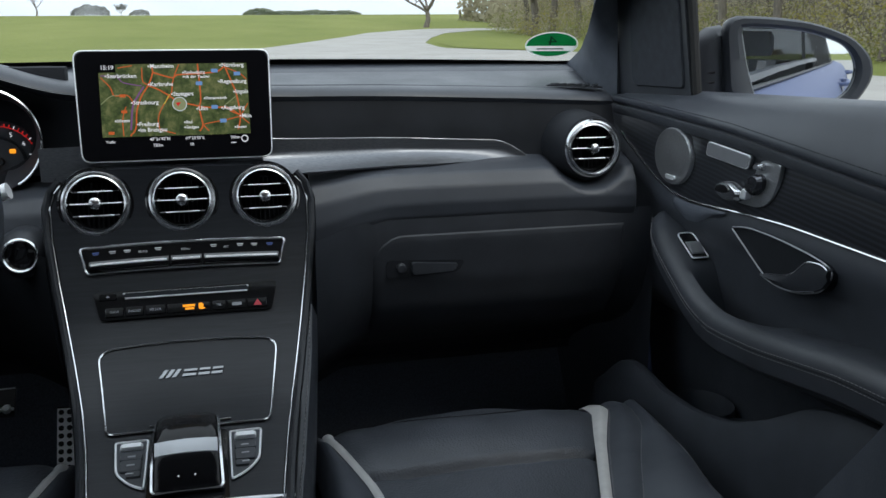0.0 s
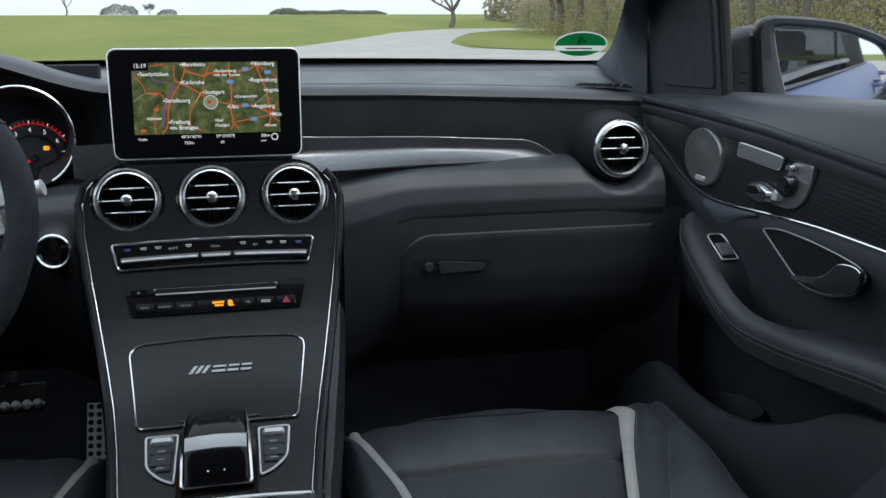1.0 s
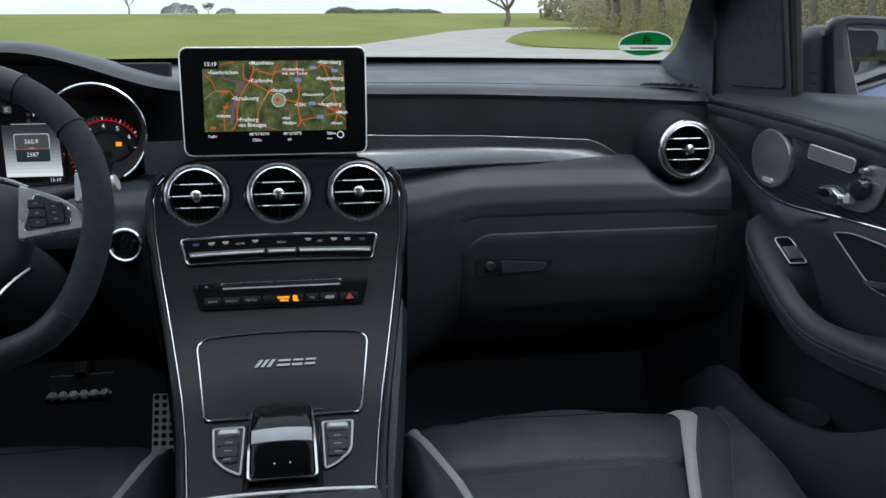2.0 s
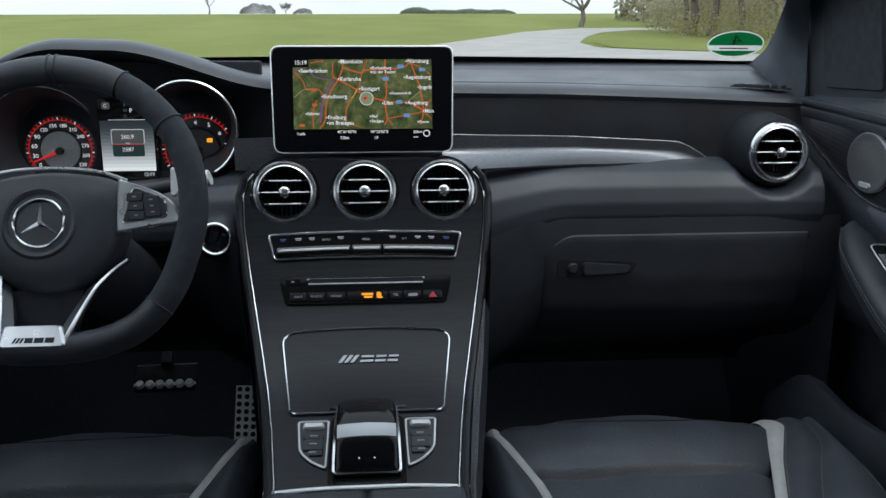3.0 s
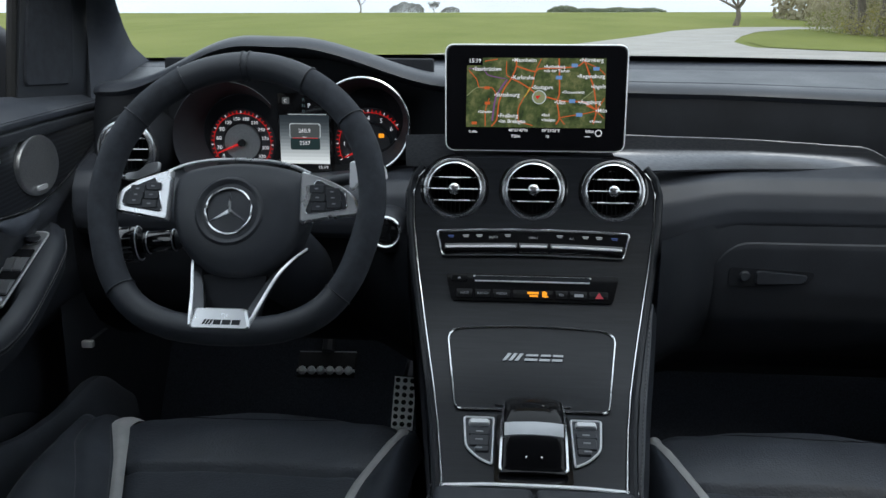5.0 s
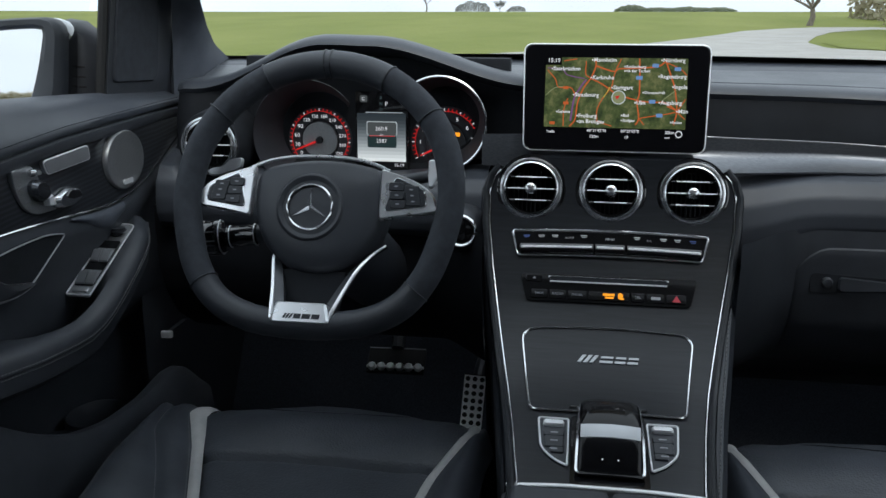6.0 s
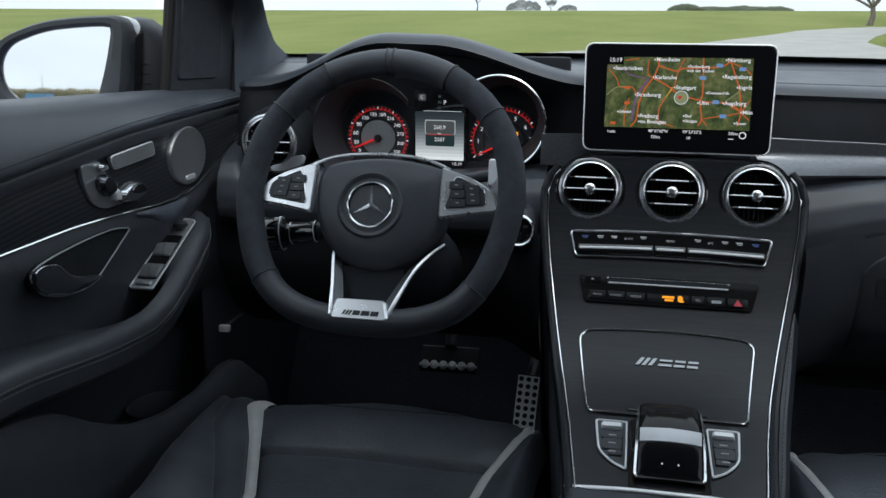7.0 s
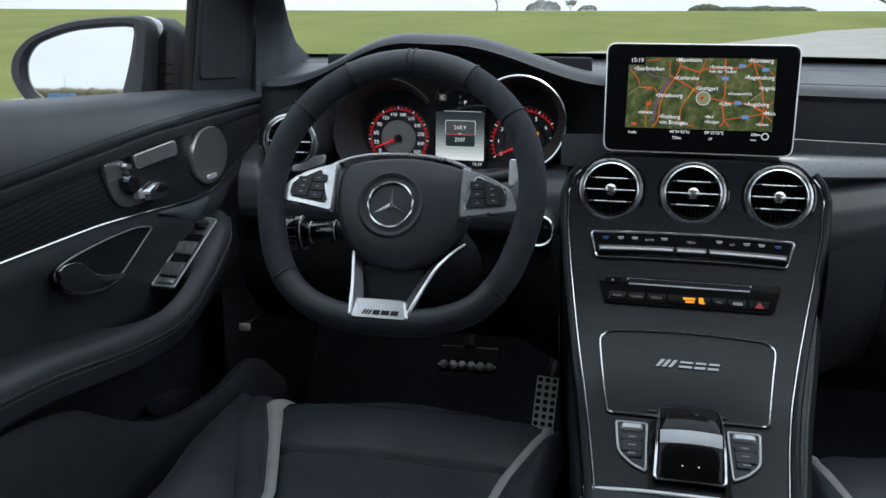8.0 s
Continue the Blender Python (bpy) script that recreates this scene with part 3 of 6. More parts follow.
def top_profile(x):
    h = hood(x)
    d = dash_sweep(x) - 0.07 * h
    k = 0.07 * h
    bow = -0.10 * x * x
    return [(1.71 + bow, 1.146), (1.66 + bow, 1.1405), (1.607 + bow * 0.6, 1.134 + k * 0.2), (1.60 + bow * 0.6, 1.128 + k * 0.2), (1.592 + bow * 0.6, 1.135 + k * 0.25),
            (1.44 + d * 0.4, 1.123 + k * 0.9), (1.395 + d, 1.124 + k), (1.374 + d, 1.121 + k), (1.364 + d, 1.116 + k), (1.361 + d, 1.110 + k),
            (1.367 + d + 0.10 * h, 1.103 + k * 0.8), (1.352 + dash_sweep(x) + 0.10 * h, 1.062), (1.35 + dash_sweep(x) + 0.10 * h, 1.04), (1.345 + dash_sweep(x) + 0.05 * h, 1.015), (1.36, 0.99)]


dash = thing("dashboard", "black leather covered car dashboard with brushed metal trim", "dashboard")
XS = steps(-0.69, 0.69, 92)


def dash_end(x):
    """Rounds the two ends away."""
    return 0.05 * smooth01((abs(x) - 0.655) / 0.035)


def sag(x):
    """The pad's rear edge falls away towards the passenger's door."""
    return 0.009 * smooth01(x / 0.1) - 0.021 * min(1.0, max(0.0, (x - 0.1) / 0.58))


def top_skin(x, k):
    y, z = top_profile(x)[k]
    z += sag(x) * (0, 0, 0, 0, 0.1, 0.5, 0.85, 1, 1, 1, 1, 0.3, 0, 0, 0)[k]
    x = x * (1 - 0.035 * smooth01((k - 3) / 3))
    return Vector((x, y + dash_end(x) * (k > 4), z - 0.25 * dash_end(x) * (4 < k < 10)))


part("top_pad", surface(top_skin, XS, range(11)), DASH, dash, "leather top pad with instrument hood")
part("fascia", surface(top_skin, XS, range(10, 15)), FASCIA, dash, "matt black upper fascia under the pad")
part("pad_seam", tube([top_skin(x, 6) + Vector((0, 0.006, 0.0)) for x in steps(0.13, 0.655, 60)], 0.0011, 4), DASH, dash, "raised tone in tone seam")


def low_skin(x, k):
    s = dash_sweep(x)
    prof = [(1.345, 1.018), (1.315, 1.013), (1.287, 1.004), (1.273, 0.986), (1.267, 0.962), (1.268, 0.944), (1.274, 0.931), (1.288, 0.923), (1.31, 0.922)]
    i = min(7, int(k))
    y, z = (p + (q - p) * (k - i) for p, q in zip(prof[i], prof[i + 1]))
    drop = 0.05 * smooth01((0.29 - x) / 0.14) if x > 0 else 0.02
    e = 0.05 * smooth01((abs(x) - 0.668) / 0.02)
    dip = 0.028 * hood(x) * max(0.0, 1 - k / 4) if x < 0 else 0.0
    away = math.hypot(x - (0.600 if x > 0 else -0.587), z - 1.0333)
    return Vector((x, y + 0.4 * s + e + 0.05 * smooth01((0.066 - away) / 0.022), z - drop * k / 8 - dip))


part("lower_pad", surface(low_skin, steps(0.172, 0.688, 130), steps(0, 8, 40)), DASH, dash, "soft leather lower pad above the glove box")
part("lower_pad", surface(low_skin, steps(-0.69, -0.172, 100), steps(0, 8, 32)), DASH, dash, "soft lower pad beside the steering column")


def glove_skin(x, z):
    t = [(0.60, 1.62), (0.66, 1.52), (0.70, 1.42), (0.74, 1.355), (0.79, 1.315), (0.84, 1.297), (0.90, 1.292), (0.935, 1.294)]
    y = lerp_table(t, z)
    near = smooth01((0.27 - abs(x)) / 0.13)
    return Vector((x, y - near * 0.12, z))


NEAR = Matrix.Translation((0.05, 0.02, 1.22)) @ Matrix.Diagonal((0.978, 0.978, 0.978, 1)) @ Matrix.Translation((-0.05, -0.02, -1.22))
part("lower_face", moved(surface(glove_skin, steps(0.168, 0.715, 40), steps(0.58, 0.935, 24)), NEAR), PLASTIC, dash, "black lower dash face")
# darker than the passenger's lower face, to put the shade here in its colour
part("knee_panel", surface(glove_skin, steps(-0.69, -0.168, 40), steps(0.66, 0.935, 20)), FASCIA, dash, "black knee panel under the steering column")


def glove_lid_skin(u, v):
    # u across, v up, corner rounded at the inner top
    x = 0.258 + (0.672 - 0.258) * u
    z_top = 0.915 - 0.045 * max(0.0, (0.31 - x) / 0.055) ** 2.2
    z = 0.66 + (z_top - 0.66) * v
    q = glove_skin(x, z)
    edge = min(1.0, u / 0.02, (1 - v) / 0.03, (1 - u) / 0.02)
    return q + Vector((0, -0.007 * smooth01(edge) + 0.004, 0))


part("glove_box_lid", moved(surface(glove_lid_skin, [0, 0.005, 0.012, 0.02] + steps(0.05, 0.97, 30) + [0.98, 0.99, 1.0], steps(0, 0.94, 20) + [0.96, 0.975, 0.985, 1.0]), NEAR), PLASTIC, dash, "black glove box lid with a dark plate painted for the shaded latch recess")
# flat dark plate on the lid; the recess's shade is in its colour
latch = part("latch_recess_plate", moved(slab(rounded([(0.283, 0.845), (0.395, 0.850), (0.405, 0.868), (0.283, 0.874)], 0.008, 4), 0.0, 0.003, lambda a, b, h: Vector((a, 1.2895 - h + 0.004, b))), NEAR), DARK, dash, "dark plate painted for the shaded latch recess")
part("lock", moved(lathe([(0, -0.004), (0.006, -0.004), (0.008, -0.002), (0.008, 0.004)], 20), NEAR @ Matrix.Translation((0.305, 1.289, 0.861))), PLASTIC, latch, "round key lock")
part("latch_lever", moved(slab(rounded([(0.32, 0.850), (0.388, 0.853), (0.394, 0.864), (0.32, 0.870)], 0.006, 4), 0.0, 0.006, lambda a, b, h: Vector((a, 1.290 - h, b)), 0.002), NEAR), PLASTIC, latch)
# thin dark bar drawn in place of the shade between pad and lid
part("seam", tube([low_skin(x, 8) + Vector((0, -0.021, -0.001)) for x in steps(0.30, 0.665, 30)], 0.0016, 4), DARK, dash, "dark line drawn for the shaded gap above the glove box")


def trim_skin(u, v, flare=0.034):
    # u along the trim from the display outwards, v up
    x = 0.1 + 0.425 * u
    z_low = 1.014 - 0.004 * u
    z_top = 1.062 - 0.024 * u
    z_top = z_low + (z_top - z_low) * max(0.0, 1 - max(0.0, (u - 0.86) / 0.14) ** 1.6)
    bulge = flare * max(0.0, (0.6 - v) / 0.6) ** 2 * (1 - smooth01((u - 0.55) / 0.45))
    return Vector((x, 1.346 + dash_sweep(x) - 0.006 - bulge, z_low + (z_top - z_low) * v))


for side in (1, -1):
    part("metal_trim", thick(surface(lambda u, v, side=side: Vector((trim_skin(u, v).x * side, trim_skin(u, v, 0.034 if side > 0 else 0.0).y - (0.0 if side > 0 else 0.01), trim_skin(u, v).z)), steps(0, 1 if side > 0 else 0.19, 40), steps(0, 1, 14)), 0.003), ALU, dash, "brushed aluminium trim strip")
    if side > 0:
        part("trim_edge", tube([trim_skin(u, 1.0) + Vector((0, -0.001, 0.001)) for u in steps(0, 1, 50)], 0.0006, 6), SATIN, dash, "bright trim edge")
for side in (1,):
    grille = part("demister_grille", slab(rounded([(0.565, 1.395), (0.635, 1.352), (0.655, 1.365), (0.60, 1.402)], 0.006, 3), 0.0, 0.002, lambda a, b, h, side=side: Vector((side * a, b, 1.1265 + 0.9 * sag(side * a) + h))), DARK, dash, "small demister grille")
    for k in range(6):
        a = k / 5
        part("slat", tube([(side * (0.574 + 0.058 * a), 1.394 - 0.036 * a, 1.1295 + 0.9 * sag(side * 0.60)), (side * (0.592 + 0.052 * a), 1.402 - 0.034 * a, 1.1300 + 0.9 * sag(side * 0.61))], 0.0022, 5), PLASTIC, grille)


# ---- centre console ----
PROFILE = curve_points([(0, 1.232, 1.075), (0, 1.226, 1.05), (0, 1.218, 1.0), (0, 1.20, 0.95), (0, 1.172, 0.90), (0, 1.135, 0.85), (0, 1.09, 0.812), (0, 1.03, 0.787), (0, 0.95, 0.772), (0, 0.85, 0.762), (0, 0.80, 0.760)], 10)
LENGTHS = [0.0]
for p, q in zip(PROFILE, PROFILE[1:]):
    LENGTHS.append(LENGTHS[-1] + (q - p).length)


def along(y, z):
    """Arc length of the console face nearest to a height and depth."""
    i = min(range(len(PROFILE)), key=lambda j: (PROFILE[j].y - y) ** 2 + (PROFILE[j].z - z) ** 2)
    return LENGTHS[i]


def face(x, s, h=0.0):
    """A point of the console face: x across, s down along it, h above it."""
    i = max(0, min(len(PROFILE) - 2, next((j for j in range(len(PROFILE) - 1) if LENGTHS[j + 1] >= s), len(PROFILE) - 2)))
    a = (s - LENGTHS[i]) / (LENGTHS[i + 1] - LENGTHS[i])
    p = PROFILE[i].lerp(PROFILE[i + 1], a)
    j0, j1 = max(0, i - 2), min(len(PROFILE) - 1, i + 3)
    t = (PROFILE[j1] - PROFILE[j0]).normalized()
    n = Vector((0, t.z, -t.y))
    return Vector((x, p.y, p.z)) + n * h


WIDTH = [(along(1.2225, 1.0385), 0.112), (along(1.2222, 1.0365), 0.120), (along(1.222, 1.034), 0.126), (along(1.221, 1.026), 0.143), (along(1.219, 1.012), 0.157), (along(1.215, 0.99), 0.1635), (along(1.20, 0.95), 0.162), (along(1.168, 0.895), 0.153),
         (along(1.13, 0.845), 0.142), (along(1.09, 0.812), 0.132), (along(1.028, 0.787), 0.120), (along(0.95, 0.772), 0.108), (along(0.85, 0.762), 0.096), (along(0.80, 0.76), 0.092)]


def half(s):
    return lerp_table(WIDTH, s)


console = thing("centre_console", "dark satin centre console with bright edge strips", "console")
S0, S1 = WIDTH[0][0], WIDTH[-1][0]
SS = steps(S0, WIDTH[5][0], 16) + steps(WIDTH[5][0], S1, 50)[1:]
panel_bm = surface(lambda s, u: face(u * (half(s) - 0.004), s), steps(S0, along(1.19, 0.93), 64) + [s for s in SS if s > along(1.19, 0.93)], steps(-1, 1, 120))
hole_s = along(1.2165, 0.9945)
vent_at = face(0, hole_s)
bmesh.ops.delete(panel_bm, geom=[f for f in panel_bm.faces if any((f.calc_center_median() - vent_at - Vector((x, 0, 0))).length < 0.0415 for x in (-0.1065, 0, 0.1065))], context="FACES")
part("top_cap", surface(lambda x, a: face(x, S0, 0.0) + Vector((0, 0.085 * a, 0.006 * a)), steps(-0.108, 0.108, 8), steps(0, 1, 3)), PANEL, console, "dark top edge under the display")
part("face_panel", panel_bm, PANEL, console, "dark grained satin face panel")
for side in (1, -1):
    part("edge_strip", tube([face(side * (half(s) - 0.002), s, 0.0005) for s in SS[6:]], 0.0012, 6), CHROME, console, "bright edge strip")
    part("side_edge", tube([face(side * (half(s) + 0.0040), s, -0.003) for s in SS[4:]], 0.0052, 8), PANEL, console, "dark rounded side edge")
    part("outer_strip", tube([face(side * (half(s) + 0.0080), s, -0.004) for s in SS[12:44]], 0.0012, 6), DULL, console, "thin outer bright line")

    def flank(s, k, side=side):
        q = face(side * (half(s) + 0.010), s, -0.008)
        return Vector((q.x - side * 0.02 * k, q.y + 0.10 * k * smooth01((s - 0.1) / 0.1), q.z - (q.z - 0.42) * k))
    # darker than the other black plastic, for the shade down in the footwell
    part("side_wall", surface(flank, SS[4:], [0, 0.1, 0.3, 0.6, 1.0]), FASCIA, console, "black side wall")
    pad = curve_points([(0.151, 1.15, 0.852), (0.142, 1.09, 0.80), (0.130, 1.02, 0.765), (0.117, 0.93, 0.745), (0.105, 0.83, 0.735), (0.102, 0.6, 0.73)], 6)
    part("knee_pad", loft([[Vector((side * (p.x + a - (0.013 if side < 0 else 0.0)), p.y, p.z + b)) for a, b in ((-0.02, 0.0), (-0.008, 0.010), (0.006, 0.008), (0.012, -0.01), (0.011, -0.06), (0.004, -0.2), (-0.02, -0.2))] for p in pad]), LEATHER, console, "leather covered knee pad")
    part("pad_seam", stitches([(side * (p.x + 0.003 - (0.013 if side < 0 else 0.0)), p.y, p.z + 0.0098) for p in pad]), THREAD, console, "grey seam")

# lid over the cup holders
LID_S = [(along(1.117, 0.834), 0.085), (along(1.115, 0.832), 0.095), (along(1.11, 0.829), 0.1035), (along(1.10, 0.82), 0.1065), (along(1.08, 0.807), 0.1045), (along(1.03, 0.787), 0.0965), (along(0.995, 0.78), 0.0905), (along(0.986, 0.778), 0.0885), (along(0.981, 0.777), 0.083)]
lid_rows = [s for s, w in LID_S]


lid = part("cup_holder_lid", surface(lambda s, u: face(u * lerp_table(LID_S, s), s, 0.0015), steps(lid_rows[0], lid_rows[-1], 30), steps(-1, 1, 8)), PANEL, console, "smooth dark lid")
loop = rounded([(-0.1075, along(1.112, 0.831)), (0.1075, along(1.112, 0.831)), (0.0885, along(0.981, 0.777)), (-0.0885, along(0.981, 0.777))], [0.02, 0.02, 0.01, 0.01], 8)
dense = []
for a, b in zip(loop, loop[1:] + loop[:1]):
    dense += [a.lerp(b, k / 10) for k in range(10)] if (b - a).length > 0.02 else [a]
part("lid_frame", tube([face(q.x, q.y - (0.006 * (1 - (q.x / 0.108) ** 2) if q.y < along(1.10, 0.82) else 0), 0.0022) for q in dense], 0.0015, 6, True), CHROME, lid, "bright frame line")
part("lid_grip", tube([face(x, along(0.99, 0.779), 0.003) for x in steps(-0.043, 0.045, 8)], 0.0013, 6), CHROME, lid, "bright grip line")


def bar_on_face(name, corners, h, mat, parent, label="", lift=0.0015):
    return part(name, slab(corners, lift, lift + h, lambda a, b, hh: face(a, b, hh)), mat, parent, label)


sb0, sb1 = along(1.083, 0.8085), along(1.0755, 0.8055)
for k in range(3):
    x = -0.036 + 0.0075 * k
    bar_on_face("badge_stroke", [(x + 0.007, sb0), (x + 0.0115, sb0), (x + 0.0045, sb1), (x, sb1)], 0.0015, SATIN, lid, "slanted chrome badge stroke")
for x0, x1 in ((-0.008, 0.008), (0.0105, 0.0235), (0.026, 0.039)):
    for f0, f1 in ((0.08, 0.34), (0.66, 0.96)):
        s0, s1 = sb0 + (sb1 - sb0) * f0, sb0 + (sb1 - sb0) * f1
        bar_on_face("badge_bar", [(x0 + 0.002 - 0.003 * f0, s0), (x1 + 0.001 - 0.002 * f0, s0), (x1 + 0.001 - 0.002 * f1, s1), (x0 + 0.002 - 0.003 * f1, s1)], 0.0015, SATIN, lid, "plain chrome badge bar")

# armrest behind the selector
arm = thing("console_storage_box", "black leather topped storage box with split armrest lid", "storage box")
for side in (1, -1):
    part("lid", box(min(side * 0.001, side * 0.10), max(side * 0.001, side * 0.10), 0.25, 0.834, 0.70, 0.7655, 0.008, 3), LEATHER, arm, "leather armrest lid")
part("front_edge", tube(curve_points([(-0.104, 0.842, 0.7585), (-0.05, 0.838, 0.764), (0, 0.837, 0.765), (0.05, 0.838, 0.764), (0.104, 0.842, 0.7585)], 6), 0.003, 8, flat=0.6), DULL, arm, "satin front edge")
part("box_body", box(-0.11, 0.11, 0.1, 0.845, 0.42, 0.752, 0.01), PLASTIC, arm, "black storage box")


# ---- air vents ----
def air_vent(label, m, group, lean=0.0):
    v = thing("air_vent", label, "air vent", group)
    part("ring", lathe([(0.0445, 0.012), (0.0445, 0.004), (0.0435, -0.001), (0.0415, -0.0035), (0.039, -0.004), (0.0378, -0.002), (0.0368, -0.003), (0.0350, -0.0035), (0.0335, -0.001), (0.0325, 0.006), (0.0325, 0.014)], 64), CHROME, v, "satin chrome ring")
    part("barrel", lathe([(0.0335, 0.004), (0.032, 0.02), (0.03, 0.035), (0, 0.036)], 40), DARK, v, "black barrel")
    for k in range(9):
        x = -0.024 + 0.006 * k
        part("vane", box(x - 0.0006, x + 0.0006, 0.014, 0.03, -math.sqrt(0.030 ** 2 - x * x), math.sqrt(0.030 ** 2 - x * x)), DARK, v)
    for k in (-1, 0, 1):
        z = 0.0155 * k
        w = math.sqrt(0.0322 ** 2 - z * z)
        blade = part("slat", loft([[(x, 0.002, z + 0.0011), (x, 0.0012, z), (x, 0.002, z - 0.0011), (x, 0.014, z - 0.0016), (x, 0.014, z + 0.0006)] for x in steps(-w, w, 2)]), PIANO, v, "black slat")
        part("slat_edge", tube([(x, 0.0016, z + 0.0004) for x in steps(-w * (0.75 if k else 0.98), w * (0.75 if k else 0.98), 3)], 0.0009, 6), DULL, blade, "bright slat edge")
    part("knob", lathe([(0, -0.012), (0.005, -0.0118), (0.0072, -0.0105), (0.0078, -0.008), (0.0086, 0.0), (0.0088, 0.004), (0, 0.004)], 28), CHROME, v, "round chrome knob")
    v.matrix_world = m
    return v


tilt = frame_of((0, 1.2165, 0.9945), (1, 0, 0), (0, 0.25, 1))
vent = air_vent("round chrome air vent with three slats in the console", tilt, "centre air vents")
for x in (-0.1065, 0.1065):
    copy_thing(vent, Matrix.Translation((x, 0, 0)) @ tilt)
for side in (1, -1):
    pod = frame_of((0.600 if side > 0 else -0.587, 1.275, 1.0333), (1, 0.0, 0), (0, 0.06, 1)) @ Matrix.Scale(1.01, 4)
    copy_thing(vent, pod)["label"] = "round chrome air vent at the dashboard's end"
for o in list(scene.objects):
    if o.name.startswith("air_vent") and abs(o.location.x) > 0.4:
        o["group"] = "end air vents"
for side in (1, -1):
    part("vent_pod", moved(lathe([(0.0445, -0.0005), (0.0478, 0.002), (0.050, 0.012), (0.054, 0.035), (0.058, 0.075)], 48), frame_of((0.600 if side > 0 else -0.587, 1.276, 1.0333), (1, 0, 0), (0, 0.06, 1))), DARK, dash, "black round vent pod")
for x in (-0.1065, 0, 0.1065):
    part("vent_collar", moved(lathe([(0.0440, -0.0016), (0.0462, -0.0012), (0.0474, 0.0010), (0.0476, 0.012)], 56), Matrix.Translation((x, 0, 0)) @ tilt), PIANO, console, "black vent collar")


# ---- display on the dashboard ----
display = thing("infotainment_display", "freestanding tablet display with a lit road map", "display")
DISP = frame_of((0.0, 1.2505, 1.114), (1, 0, 0), (0, 0.21, 1))


def on_display(a, b, h):
    return DISP @ Vector((a, -h, b))


case_line = rounded([(-0.1195, -0.0705), (0.1195, -0.0705), (0.1225, 0.0715), (-0.1225, 0.0715)], 0.012, 6)
part("case", slab(case_line, -0.014, 0.004, on_display, 0.003), SCREEN, display, "piano black case")
part("case_edge", tube([on_display(q.x, q.y, 0.001) for q in case_line], 0.0012, 8, True), DULL, display, "slim silver edge")
part("foot", box(-0.05, 0.05, 1.255, 1.31, 1.03, 1.075, 0.006), PLASTIC, display, "black foot")
MAP = glow("lit_map", (0.1, 0.15, 0.05), 0.55)
mp = MAP.node_tree.nodes["Principled BSDF"]
mn = node(MAP, "ShaderNodeTexNoise", Scale=70.0, Detail=10.0, Roughness=0.74)
wire(MAP, coords(MAP, (1, 1, 1)), mn.inputs["Vector"])
mr = node(MAP, "ShaderNodeValToRGB")
mr.color_ramp.elements[0].position, mr.color_ramp.elements[1].position = 0.36, 0.66
mr.color_ramp.elements[0].color, mr.color_ramp.elements[1].color = (0.03, 0.055, 0.018, 1), (0.27, 0.28, 0.12, 1)
mid = mr.color_ramp.elements.new(0.5)
mid.color = (0.1, 0.14, 0.045, 1)
wire(MAP, mn.outputs["Fac"], mr.inputs["Fac"])
wire(MAP, mr.outputs["Color"], mp.inputs["Emission Color"])
screen = part("map_screen", slab(rect(-0.093, -0.0395, 0.093, 0.0535), 0.0042, 0.0046, on_display), MAP, display, "green terrain map")


def on_map(u, v, h=0.0052):
    return on_display(-0.093 + 0.186 * u, 0.0535 - 0.093 * v, h)


def map_line(points, width, mat, name="road_line"):
    pts = curve_points([on_map(max(0.004, min(0.996, u)), max(0.005, min(0.995, v))) for u, v in points], 5)
    return part(name, tube(pts, width, 4, flat=0.2, up=(0, -1, 0.2)), mat, screen)


MOTORWAYS = (((350, 12), (357, 118), (325, 286), (274, 442), (236, 650), (223, 883), (185, 990)), ((325, 299), (395, 364), (465, 455), (522, 545), (573, 558), (650, 597), (669, 610), (764, 623), (841, 623), (892, 675), (943, 753)),
             ((357, 118), (484, 195), (522, 156), (662, 143), (790, 117), (841, 52)), ((662, 5), (669, 312), (669, 520), (656, 623), (673, 857), (650, 950)), ((841, 13), (892, 286), (917, 442), (936, 740), (917, 940)))
BRANCHES = (((13, 182), (70, 312), (96, 429), (178, 429), (210, 506), (217, 571)), ((535, 13), (503, 156), (484, 286), (471, 416), (408, 597), (376, 753), (380, 910)), ((673, 857), (739, 831), (854, 792), (936, 753)),
            ((841, 52), (943, 143), (994, 234)), ((936, 753), (994, 857)), ((866, 675), (936, 740)), ((936, 753), (994, 571)), ((166, 584), (140, 753), (140, 987)), ((673, 857), (713, 948)), ((376, 909), (484, 974)), ((127, 52), (223, 21)), ((287, 52), (287, 234), (318, 286)))
for roads, width in ((MOTORWAYS, 0.00085), (BRANCHES, 0.0006)):
    for road in roads:
        map_line([(u / 1000, v / 1000) for u, v in road], width, LIT_ORANGE)
map_line(((0.013, 0.155), (0.115, 0.17), (0.153, 0.247), (0.23, 0.286), (0.28, 0.3)), 0.0007, LIT_VIOLET, "border_line")
map_line(((0.293, 0.312), (0.248, 0.442), (0.21, 0.597), (0.19, 0.91)), 0.0011, LIT_VIOLET, "border_line")
map_line(((0.46, 0.42), (0.44, 0.5), (0.42, 0.56)), 0.0007, LIT_YELLOW)
map_line(((0.83, 0.6), (0.88, 0.52), (0.93, 0.44)), 0.0006, LIT_PALE)
map_line(((0.0, 0.55), (0.07, 0.44), (0.14, 0.42)), 0.0006, LIT_PALE)
